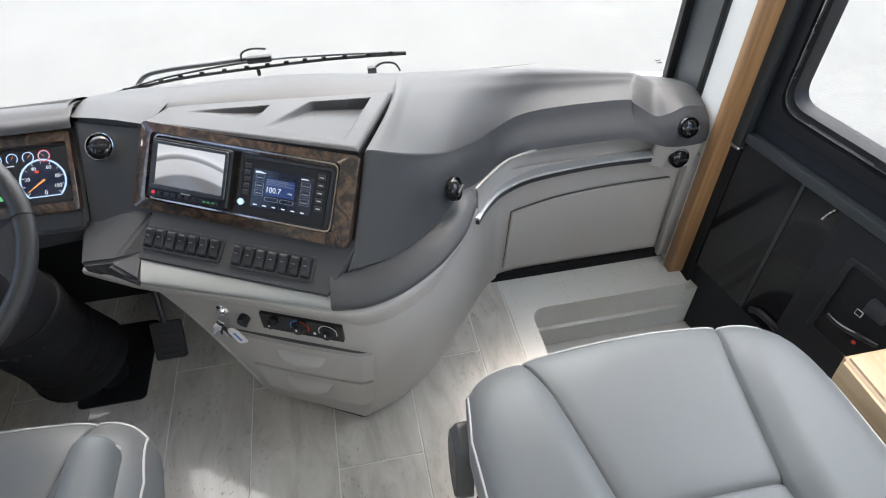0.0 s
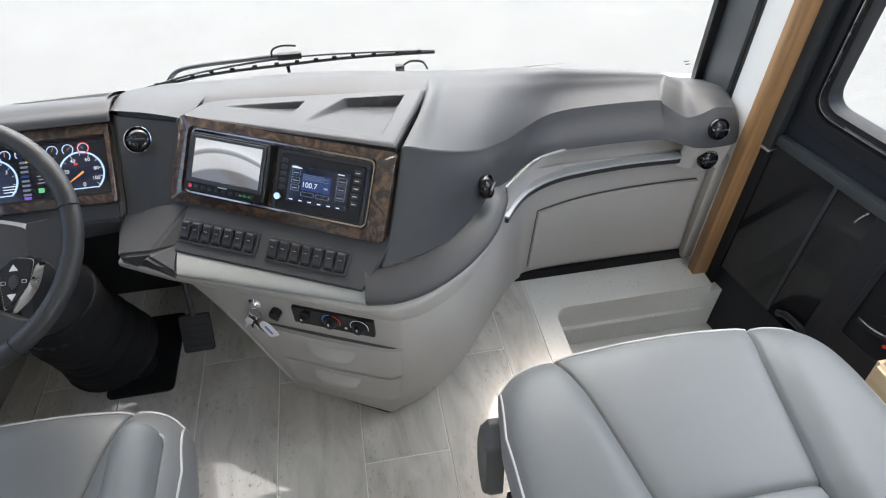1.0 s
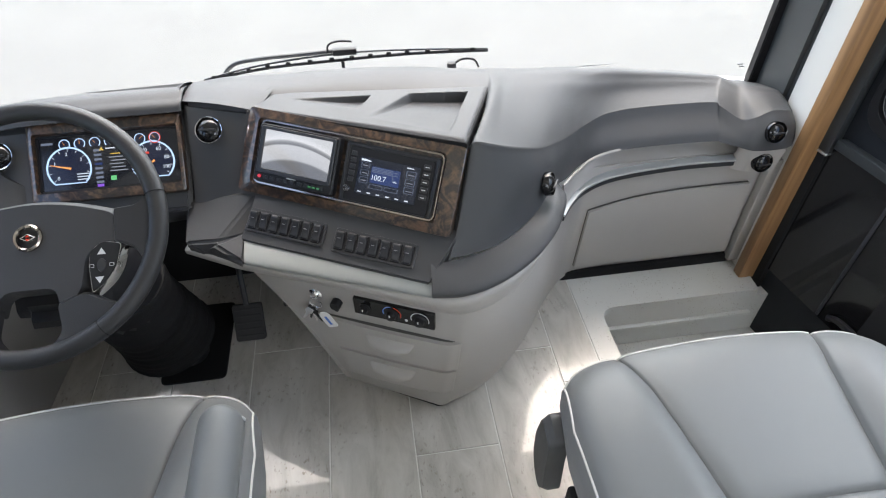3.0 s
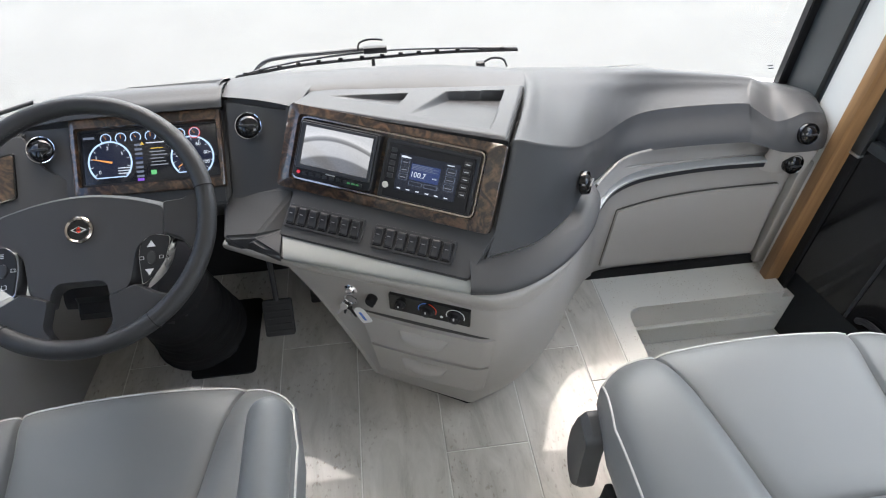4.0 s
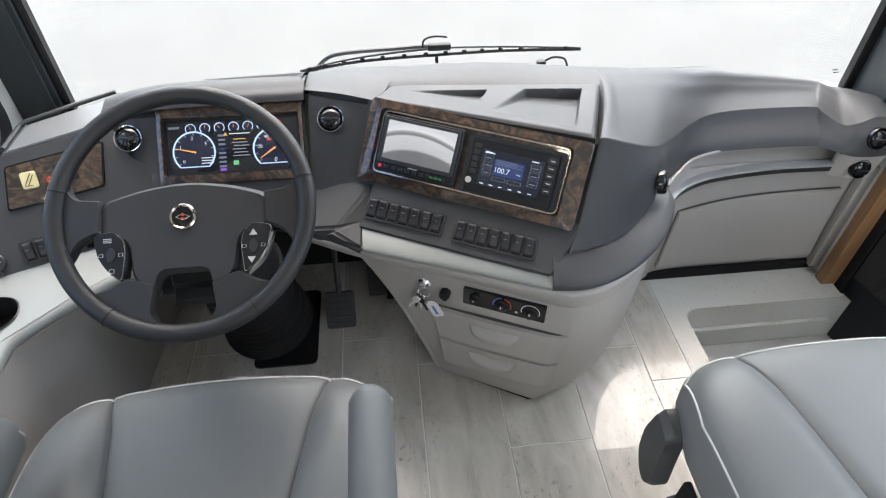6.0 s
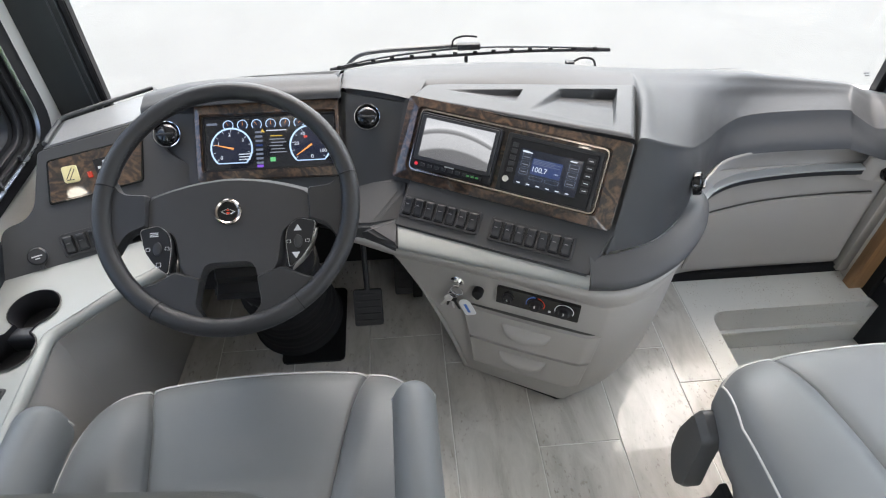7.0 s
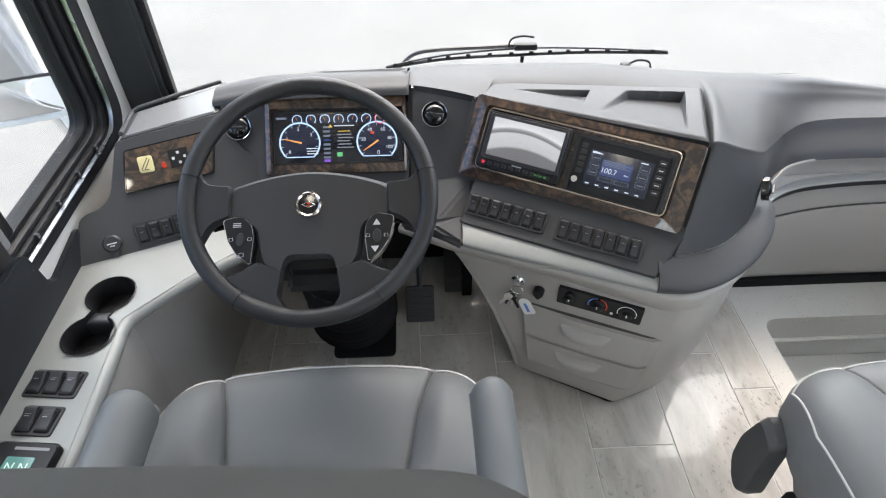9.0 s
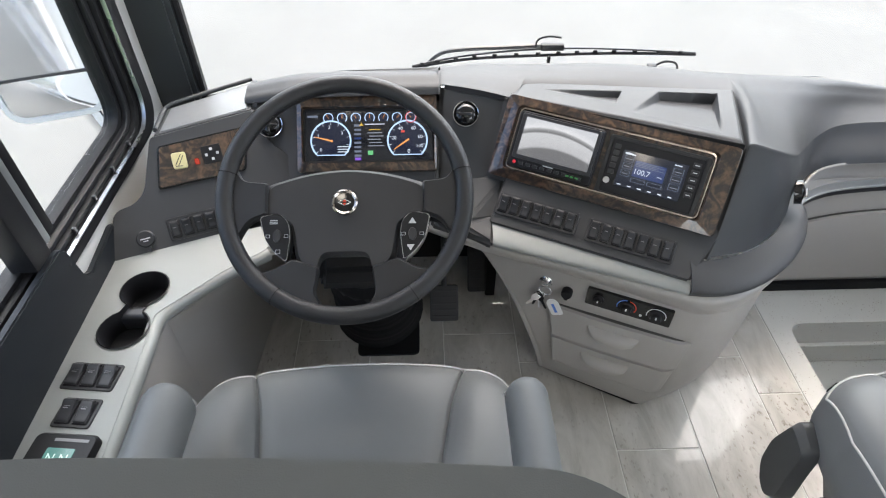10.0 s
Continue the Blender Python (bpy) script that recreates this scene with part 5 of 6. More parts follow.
part("insert", slab(round_poly([(-0.034, -0.072), (0.15, -0.072), (0.178, 0.018), (-0.012, 0.014)], 0.007), -0.006, 0.006, POD, 0.003), M_BURL, pod, "glossy burl wood insert")
part("insert_rim", ring(round_poly([(-0.037, -0.075), (0.153, -0.075), (0.181, 0.021), (-0.014, 0.017)], 0.008), round_poly([(-0.033, -0.071), (0.149, -0.071), (0.177, 0.017), (-0.0115, 0.0135)], 0.007), -0.004, 0.0045, POD), M_GLOSSBLACK, pod)
y_sw = part("mirror_switch", slab(round_poly([(0.006, -0.040), (0.036, -0.042), (0.038, -0.006), (0.008, -0.004)], 0.006), 0.004, 0.010, POD, 0.002), M_YELLOW, pod, "pale yellow square switch with a dark symbol")
for a, b in (((0.012, -0.032), (0.028, -0.010)), ((0.018, -0.034), (0.032, -0.014)), ((0.012, -0.034), (0.026, -0.036))):
    part("symbol_line", tube([POD @ Vector((*a, 0.0102)), POD @ Vector((*b, 0.0102))], 0.0008, 5), M_SWITCH, y_sw)
part("red_lamp", slab(rrect(0.052, -0.040, 0.062, -0.026, 0.003), 0.004, 0.012, POD, 0.002), glow("red_lit", (0.9, 0.06, 0.02), 0.5), pod, "small red lamp")
jk = part("mirror_pad", slab(rrect(0.070, -0.044, 0.112, -0.004, 0.003), 0.004, 0.009, POD, 0.001), M_BLACK, pod, "black mirror adjuster pad")
for i, (dx, dy) in enumerate(((0, 0.011), (0, -0.011), (0.012, 0), (-0.012, 0))):
    part("arrow_key", rbox((0.091 + dx - 0.003, -0.024 + dy - 0.003, 0.0088), (0.091 + dx + 0.003, -0.024 + dy + 0.003, 0.0105), 0.0008, 1, POD), M_LABEL, jk)
# sockets below the insert
PLF = POD @ at(-0.083, -0.174, 0)
soc = part("socket_cover", lathe([(0.019, 0), (0.019, 0.006), (0.016, 0.009), (0, 0.009)], 22, PLF @ at(-0.008, 0.004, 0)), M_SWITCH, pod, "dark rubber socket cover")
part("ink_bar", rbox((-0.018, 0.003, 0.0088), (0.002, 0.0055, 0.0094), 0, 1, PLF), M_LABEL, soc)
part("ink_bar", rbox((-0.013, -0.002, 0.0088), (-0.003, 0.0, 0.0094), 0, 1, PLF), M_LABEL, soc)
part("cover_tab", rbox((-0.010, -0.026, 0.001), (-0.001, -0.014, 0.007), 0.002, 2, PLF), M_SWITCH, soc)
rocker_panel("black plate of rocker switches under the side pod", PLF @ at(0.040, -0.016, 0.001), 6, 0.0253, 0.0215, 0.050, tuple(PLF @ Vector((0.10, 0.01, 0))))

side = thing("side_console", "pale grey side console with a flat armrest ledge beside the driver", "console", (-1.15, 0.6, 0.0))
ZL = 0.508


def cup_outline():
    """Two round wells joined by a narrow neck."""
    pts = []
    for c, r, a0, a1 in (((-1.135, 0.728), 0.047, 118, 422), ((-1.128, 0.832), 0.047, -62, 242)):
        for i in range(20):
            a = radians(a0 + (a1 - a0) * i / 19)
            pts.append((c[0] + r * math.cos(a), c[1] + r * math.sin(a)))
    return pts


cups = cup_outline()
LEDGE = [(-1.235, 0.0), (-1.062, 0.0), (-1.078, 0.47), (-1.084, 0.69), (-1.088, 0.765), (-0.985, 0.875), (-0.90, 0.945), (-0.90, 1.10), (-1.04, 1.08), (-1.235, 0.99)]


def ledge_top():
    """The ledge with the cup-holder opening cut through it."""
    bm = bmesh.new()
    outer = [bm.verts.new((x, y, ZL)) for x, y in round_poly(LEDGE, 0.01, 4)]
    inner = [bm.verts.new((x, y, ZL)) for x, y in cups]
    eds = [bm.edges.new((l[i], l[(i + 1) % len(l)])) for l in (outer, inner) for i in range(len(l))]
    bmesh.ops.triangle_fill(bm, use_beauty=True, use_dissolve=False, edges=eds)
    bmesh.ops.recalc_face_normals(bm, faces=bm.faces)
    if sum(f.normal.z for f in bm.faces) < 0:
        bmesh.ops.reverse_faces(bm, faces=bm.faces)
    e = bmesh.ops.extrude_face_region(bm, geom=list(bm.faces))
    bmesh.ops.translate(bm, vec=(0, 0, -0.03), verts=[v for v in e["geom"] if isinstance(v, bmesh.types.BMVert)])
    return bm


part("ledge", ledge_top(), M_SILVER, side, "pale satin ledge")
part("edge_roll", tube(line([(-1.066, 0.0, ZL - 0.016), (-1.078, 0.47, ZL - 0.016), (-1.084, 0.69, ZL - 0.016), (-1.086, 0.755, ZL - 0.016), (-1.066, 0.795, ZL - 0.016), (-0.985, 0.878, ZL - 0.016), (-0.90, 0.945, ZL - 0.016)], 50), 0.0155, 10), M_SILVER, side)
part("skirt", sheet([[(x, y, ZL - 0.03), (x - 0.002, y + 0.006, 0.40), (x - 0.002, y + 0.006, 0.2), (x + 0.004, y + 0.01, 0.0)] for x, y in ((-1.068, 0.0), (-1.072, 0.3), (-1.076, 0.55), (-1.082, 0.70), (-1.080, 0.775))], 20, 16, 0.005), M_CONSOLE, side)
part("kick_panel", sheet([[(-1.082, 0.770, ZL - 0.03), (-1.082, 0.778, 0.40), (-1.082, 0.778, 0.2), (-1.076, 0.782, 0.0)], [(-1.03, 0.83, ZL - 0.03), (-1.055, 0.88, 0.38), (-1.055, 0.90, 0.2), (-1.052, 0.91, 0.0)], [(-0.985, 0.885, ZL - 0.03), (-1.04, 0.95, 0.36), (-1.045, 0.98, 0.2), (-1.042, 0.99, 0.0)], [(-0.94, 0.92, ZL - 0.03), (-1.02, 1.02, 0.36), (-1.03, 1.06, 0.2), (-1.035, 1.08, 0.0)], [(-0.90, 0.96, ZL - 0.03), (-0.99, 1.14, 0.36), (-1.01, 1.18, 0.2), (-1.022, 1.2, 0.0)], [(-0.86, 1.0, ZL - 0.03), (-0.95, 1.3, 0.36), (-0.98, 1.36, 0.2), (-1.0, 1.42, 0.0)]], 36, 18, 0.005), M_CONSOLE, side)
# added black box: its colour stands in for shade in the slot
part("slot_backing", rbox((-1.21, 0.60, 0.01), (-1.10, 1.00, 0.46), 0.004), M_MATTBLACK, side, "added black box standing in for the shade behind the kick panel")
holder = thing("cup_holder", "black double cup holder set in the side ledge", "cup holder", (-1.13, 0.78, ZL - 0.08))


def cup_well():
    bm = bmesh.new()
    k = len(cups)
    cen = Vector((-1.1315, 0.78))
    loops = []
    for z, s in ((ZL + 0.003, 1.05), (ZL + 0.004, 1.0), (ZL + 0.001, 0.97), (ZL - 0.085, 0.90)):
        loops.append([])
        for x, y in cups:
            c = Vector((-1.135, 0.728)) if y < 0.78 else Vector((-1.128, 0.832))
            p = c + (Vector((x, y)) - c) * s
            loops[-1].append(bm.verts.new((p.x, p.y, z)))
    for a, b in zip(loops, loops[1:]):
        for i in range(k):
            bm.faces.new((a[i], a[(i + 1) % k], b[(i + 1) % k], b[i]))
    bm.faces.new(loops[-1])
    return bm


part("well", cup_well(), M_BLACK, holder)
part("saddle", rbox((-1.168, 0.765, ZL - 0.05), (-1.095, 0.795, ZL - 0.008), 0.010, 3), M_SWITCH, holder)
rocker_panel("black plate of three rocker switches on the side ledge", Matrix(((0.995, 0.1, 0, -1.203), (-0.1, 0.995, 0, 0.598), (0, 0, 1, ZL), (0, 0, 0, 1))), 3, 0.030, 0.027, 0.056, (-1.15, 0.61, ZL))
rocker_panel("black plate of two rocker switches on the side ledge", Matrix(((0.995, 0.1, 0, -1.187), (-0.1, 0.995, 0, 0.524), (0, 0, 1, ZL), (0, 0, 0, 1))), 2, 0.031, 0.027, 0.056, (-1.15, 0.54, ZL))
shift = thing("gear_selector", "black push-button gear selector with a lit green display", "gear selector", (-1.14, 0.45, ZL))
SH = Matrix(((0.995, 0.1, 0, -1.205), (-0.1, 0.995, 0, 0.36), (0, 0, 1, ZL), (0, 0, 0, 1)))
part("housing", slab(rrect(0, 0, 0.105, 0.150, 0.012), 0, 0.016, SH, 0.005), M_BLACK, shift)
part("display", slab(rrect(0.032, 0.086, 0.078, 0.122, 0.003), 0.014, 0.0175, SH, 0.0005), glow("selector_display", (0.12, 0.30, 0.27), 1.0), shift, "green lit display")
text("readout", "N N", 0.020, SH @ at(0.055, 0.104, 0.0178), glow("selector_letters", (0.75, 1.0, 0.92), 1.0), shift)
part("brand_bar", rbox((0.036, 0.134, 0.0158), (0.092, 0.139, 0.0166), 0, 1, SH), M_LABEL_DIM, shift)
for i in range(3):
    part("push_button", rbox((0.032, 0.012 + 0.021 * i, 0.014), (0.070, 0.028 + 0.021 * i, 0.020), 0.002, 2, SH), M_SWITCH, shift)

# dark panel below the driver window, with its notch
part("window_sill_panel", prism([(-1.236, -0.3, ZL - 0.01), (-1.236, 0.925, ZL - 0.01), (-1.236, 0.985, 0.556), (-1.236, 0.965, 0.568), (-1.236, 0.842, 0.552), (-1.236, 0.822, 0.565), (-1.236, 0.810, 0.645), (-1.236, 0.795, 0.657), (-1.236, -0.3, 0.657)], (0.016, 0, 0), r=0.003), M_DARKPANEL, side, "dark panel under the driver window")
part("panel_screw", lathe([(0.004, 0), (0.004, 0.002), (0, 0.003)], 10, facing((-1.222, 0.80, 0.615), (1, 0, 0))), M_BLACK, side)

# ---- driver window ----
win = thing("window_1", "driver side window with a black sliding frame", "window", (-1.24, 0.75, 0.7), kind="structure")
WF = frame_of((-1.232, 1.24, 0.0), (0, -1, 0), UP) @ Matrix.Diagonal((1, 1, -1, 1))
part("outer_frame", ring(rrect(-0.100, 0.596, 1.00, 1.56, 0.085, 8), rrect(-0.050, 0.625, 0.980, 1.545, 0.078, 8), -0.02, 0.006, WF, 0.003), M_BLACK, win)
part("track", ring(rrect(-0.053, 0.622, 0.983, 1.548, 0.080, 8), rrect(-0.049, 0.626, 0.979, 1.544, 0.077, 8), 0.0, 0.009, WF), M_ALU, win, "thin bright sealing edge")
part("step_frame", ring(rrect(-0.050, 0.625, 0.980, 1.545, 0.078, 8), rrect(-0.028, 0.638, 0.962, 1.525, 0.070, 8), -0.03, -0.006, WF, 0.006), M_RUBBER, win)
part("inner_frame", ring(rrect(-0.028, 0.638, 0.962, 1.525, 0.070, 8), rrect(-0.010, 0.650, 0.945, 1.505, 0.062, 8), -0.05, -0.016, WF, 0.002), M_BLACK, win)
part("glazing_rubber", ring(rrect(-0.010, 0.650, 0.945, 1.505, 0.062, 8), rrect(0.008, 0.662, 0.930, 1.49, 0.055, 8), -0.06, -0.028, WF, 0.008), M_RUBBER, win)
part("mullion", rbox((0.404, 0.680, -0.05), (0.428, 1.50, -0.004), 0.004, 2, WF), M_RUBBER, win)
part("mullion_edge", rbox((0.4285, 0.672, -0.045), (0.450, 1.50, -0.002), 0.004, 2, WF), M_RAILGREY, win, "satin grey sliding pane edge")
part("mullion_post", rbox((0.4505, 0.66, -0.045), (0.505, 1.50, 0.004), 0.005, 2, WF), M_BLACK, win)
pw = part("pane", rbox((0.0, 0.655, -0.042), (0.94, 1.50, -0.038), 0, 1, WF), M_GLASS, win)
pw.visible_shadow = False
for i in range(4):
    part("track_clip", rbox((0.06 + 0.10 * i, 0.628, -0.008), (0.068 + 0.10 * i, 0.640, 0.0), 0.001, 1, WF), M_SWITCH, win)

# ---- door mirror outside ----
mir = thing("door_mirror", "large chrome-backed coach door mirror outside the driver window", "mirror", (-1.5, 1.40, 0.6))
MF = frame_of((-1.60, 1.335, 0.585), (0.945, 0.327, 0), (0.02, -0.06, 0.99))
part("housing", slab(round_poly([(0, 0), (0.235, 0), (0.245, 0.46), (0, 0.46)], 0.055, 7), -0.075, 0.0, MF, 0.01), M_CHROME, mir)
part("rim", ring(round_poly([(0, 0), (0.235, 0), (0.245, 0.46), (0, 0.46)], 0.055, 7), round_poly([(0.014, 0.016), (0.221, 0.016), (0.230, 0.445), (0.014, 0.445)], 0.046, 7), -0.02, 0.006, MF, 0.004), M_PAINT, mir)
part("lower_glass", sheet([[MF @ Vector((0.016 + 0.205 * u, 0.018 + 0.099 * v, 0.001 + 0.006 * (1 - (2 * u - 1) ** 2) * (1 - (2 * v - 1) ** 2))) for v in (0, 0.25, 0.5, 0.75, 1)] for u in (0, 0.2, 0.4, 0.6, 0.8, 1)], 20, 14, 0.002), M_MIRROR, mir, "convex lower mirror glass")
part("divider", rbox((0.012, 0.118, -0.004), (0.226, 0.126, 0.003), 0.001, 1, MF), M_SWITCH, mir)
part("upper_glass", slab(round_poly([(0.014, 0.126), (0.223, 0.126), (0.230, 0.445), (0.014, 0.445)], [0.004, 0.004, 0.046, 0.046], 6), -0.004, 0.001, MF, 0.0002), M_MIRROR, mir)
part("arm", tube(line([MF @ Vector((0.18, 0.01, -0.03)), MF @ Vector((0.21, -0.10, -0.02)), MF @ Vector((0.30, -0.25, 0.0)), Vector((-1.30, 1.40, 0.30))], 18), lambda t: 0.026 - 0.004 * t, 12), M_CHROME, mir, "chrome mirror arm")

# ---- steering wheel and column ----
a = radians(35.65)
WH = frame_of((-0.6928, 0.828, 0.7466), (1, 0, 0), (0, math.cos(a), math.sin(a)))
whl = thing("steering_wheel", "black leather four-spoke steering wheel with a round badge", "steering wheel", (-0.6928, 0.828, 0.7466))


def circle_pts(r, a0, a1, n, z=0.0):
    return [WH @ Vector((r * math.cos(radians(a0 + (a1 - a0) * i / (n - 1))), r * math.sin(radians(a0 + (a1 - a0) * i / (n - 1))), z)) for i in range(n)]


part("rim", tube(circle_pts(0.2135, 0, 352.5, 96), 0.0162, 14, True, 0.95), M_WHEEL, whl)
for a0, a1 in ((18, 70), (110, 160), (196, 232), (308, 344)):
    n = int((a1 - a0) / 2.2)
    st = part("stitching", join(*[tube([WH @ Vector((0.1985 * math.cos(radians(b)), 0.1985 * math.sin(radians(b)), 0.0055)), WH @ Vector((0.1985 * math.cos(radians(b + 1.2)), 0.1985 * math.sin(radians(b + 1.2)), 0.0075))], 0.0009, 4) for b in [a0 + (a1 - a0) * i / n for i in range(n)]]), M_SWITCH, whl)
    tagged(st, kind="stuff")
for b in (12, 168, 236, 304):
    part("seam_band", tube([WH @ (Vector((0.2135 * math.cos(radians(b)), 0.2135 * math.sin(radians(b)), 0)) + 0.0166 * (math.cos(q) * Vector((math.cos(radians(b)), math.sin(radians(b)), 0)) + math.sin(q) * Vector((0, 0, 1)))) for q in [2 * math.pi * i / 16 for i in range(16)]], 0.0008, 4, True), M_MATTBLACK, whl)


def wheel_plate(pts, r, z0, z1, edge=0.008):
    return slab(round_poly(pts, r, 6), z0, z1, WH, edge)


pad = part("hub_pad", wheel_plate([(-0.150, 0.024), (-0.075, 0.047), (0, 0.056), (0.078, 0.047), (0.152, 0.024), (0.150, -0.030), (0.098, -0.040), (0.086, -0.120), (0.052, -0.142), (0.044, -0.104), (-0.048, -0.104), (-0.056, -0.142), (-0.088, -0.120), (-0.100, -0.040), (-0.152, -0.030)],
                                 [0.02, 0.04, 0.05, 0.04, 0.02, 0.012, 0.03, 0.03, 0.01, 0.025, 0.025, 0.01, 0.03, 0.03, 0.012], -0.045, -0.008, 0.012), M_WHEELPAD, whl)
SIDE_SPOKE = [(0.138, -0.032), (0.172, -0.044), (0.196, -0.090), (0.214, -0.050), (0.214, 0.055), (0.200, 0.062), (0.184, 0.030), (0.138, 0.026)]
LOW_SPOKE = [(0.046, -0.128), (0.092, -0.112), (0.128, -0.132), (0.162, -0.138), (0.135, -0.166), (0.066, -0.206), (0.022, -0.214), (0.040, -0.194), (0.054, -0.176)]
for s in (-1, 1):
    for pts, rr in ((SIDE_SPOKE, [0.004, 0.03, 0.03, 0.02, 0.02, 0.03, 0.03, 0.004]), (LOW_SPOKE, [0.006, 0.006, 0.03, 0.02, 0.02, 0.02, 0.01, 0.02, 0.02])):
        mirrored = [(s * x, y) for x, y in pts]
        part("spoke", wheel_plate(mirrored if s > 0 else mirrored[::-1], rr if s > 0 else rr[::-1], -0.022, 0.002, 0.006), M_WHEEL, whl)
    pod_pts = [(s * 0.153, -0.034), (s * 0.118, -0.027), (s * 0.099, -0.044), (s * 0.095, -0.068), (s * 0.101, -0.121), (s * 0.127, -0.100), (s * 0.143, -0.076)]
    if s > 0:
        pod_pts = pod_pts[::-1]
    bp_ = part("button_pod", wheel_plate(pod_pts, [0.008, 0.014, 0.014, 0.02, 0.007, 0.02, 0.02] if s < 0 else [0.02, 0.02, 0.007, 0.02, 0.014, 0.014, 0.008], -0.03, -0.002, 0.003), M_CHROME, whl, "button pod with a chrome edge")
    cx = sum(p[0] for p in pod_pts) / 7
    cy = sum(p[1] for p in pod_pts) / 7
    inner = [(cx + (x - cx) * 0.91, cy + (y - cy) * 0.93) for x, y in pod_pts]
    part("button_field", wheel_plate(inner, 0.008, -0.01, 0.0005, 0.002), M_BLACK, bp_)
    part("rocker_key", lathe([(0.011, 0), (0.010, 0.003), (0, 0.004)], 18, WH @ at(s * 0.119, -0.072, 0) @ Matrix.Diagonal((0.7, 1.1, 1, 1))), M_SWITCH, bp_)
    if s > 0:
        for sg, yy in ((1, -0.048), (-1, -0.096)):
            part("arrow_mark", slab([(0.119 + sg * 0.007 - (0.004 if sg < 0 else 0), yy - sg * 0.005), (0.119 - (0.004 if sg < 0 else 0), yy + sg * 0.006), (0.119 - sg * 0.007 - (0.004 if sg < 0 else 0), yy - sg * 0.005)], 0.0004, 0.0012, WH, 0.0001), M_LABEL, bp_)
    else:
        for k in range(3):
            part("symbol_mark", rbox((-0.132, -0.050 + 0.003 * k, 0.0004), (-0.118, -0.0488 + 0.003 * k, 0.001), 0, 1, WH), M_LABEL, bp_)
        part("symbol_mark", ring(rrect(-0.122, -0.104, -0.112, -0.095, 0.001), rrect(-0.121, -0.103, -0.113, -0.096, 0.001), 0.0004, 0.001, WH), M_LABEL, bp_)
    for dx in (-0.016, 0.016):
        part("symbol_mark", ring(rrect(s * 0.119 + dx - 0.0045, -0.0755, s * 0.119 + dx + 0.0045, -0.068, 0.001), rrect(s * 0.119 + dx - 0.0035, -0.0745, s * 0.119 + dx + 0.0035, -0.069, 0.0008), 0.0004, 0.001, WH), M_LABEL, bp_)
bad = part("badge", lathe([(0.0235, -0.010), (0.0235, -0.004), (0.021, -0.002), (0.018, -0.004), (0.0175, -0.006)], 32, WH @ at(-0.002, -0.011, 0)), M_LIP, whl, "round satin badge with a plain diamond")
part("badge_field", lathe([(0.0178, -0.006), (0, -0.0055)], 28, WH @ at(-0.002, -0.011, 0)), M_GLOSSBLACK, bad)
part("diamond", ring([(-0.0165, -0.011), (-0.002, -0.019), (0.0125, -0.011), (-0.002, -0.003)], [(-0.012, -0.011), (-0.002, -0.0165), (0.008, -0.011), (-0.002, -0.0055)], -0.006, -0.0045, WH), M_CHROME, bad)
for yy in (0.0035, -0.0035):
    part("diamond_core", slab([(-0.0055, -0.011 + yy * 0.4), (-0.002, -0.011 + yy * 1.5), (0.0015, -0.011 + yy * 0.4)] if yy > 0 else [(-0.0055, -0.011 + yy * 0.4), (0.0015, -0.011 + yy * 0.4), (-0.002, -0.011 + yy * 1.5)], -0.006, -0.0045, WH, 0.0001), M_RED, bad)

col = thing("steering_column", "black steering column with a soft boot", "steering column", (-0.69, 1.05, 0.1))
part("shroud", tube(line([WH @ Vector((0, -0.02, -0.04)), WH @ Vector((0, -0.02, -0.12)), (-0.69, 0.955, 0.52), (-0.688, 0.985, 0.40)], 20), lambda t: 0.050 + 0.045 * min(1, t * 1.5), 20), M_BLACK, col)
part("boot", tube(line([(-0.688, 0.975, 0.46), (-0.687, 1.0, 0.34), (-0.685, 1.03, 0.26), (-0.682, 1.05, 0.18)], 40), lambda t: 0.098 + 0.018 * t * t + 0.0018 * math.sin(t * 26) + 0.0012 * math.sin(t * 71), 28), M_MATTBLACK, col, "black creased fabric boot")
part("shaft", tube([(-0.682, 1.05, 0.19), (-0.68, 1.12, 0.0)], 0.045, 14), M_BLACK, col)
part("hub_bowl", hexa([WH @ Vector(p) for p in ((-0.085, -0.16, -0.14), (0.085, -0.16, -0.14), (0.10, 0.03, -0.13), (-0.10, 0.03, -0.13))], [WH @ Vector(p) for p in ((-0.065, -0.135, -0.085), (0.065, -0.135, -0.085), (0.075, 0.0, -0.05), (-0.075, 0.0, -0.05))], 0.02, 4), M_BLACK, col)
for s, bend in ((-1, 0.02), (1, 0.02)):
    part("stalk", tube(line([WH @ Vector((s * 0.04, 0.0, -0.07)), WH @ Vector((s * 0.13, -0.02, -0.065)), WH @ Vector((s * 0.185, -0.035, -0.05))], 10), lambda t: 0.007 + 0.005 * t, 10), M_BLACK, col, "black column stalk")

# ---- floor mats and pedals ----
tagged(part("foot_mat", slab(rrect(-0.757, 1.018, -0.578, 1.30, 0.02), 0.0, 0.006), M_MATTBLACK), "black rubber pad under the steering column", "mat")


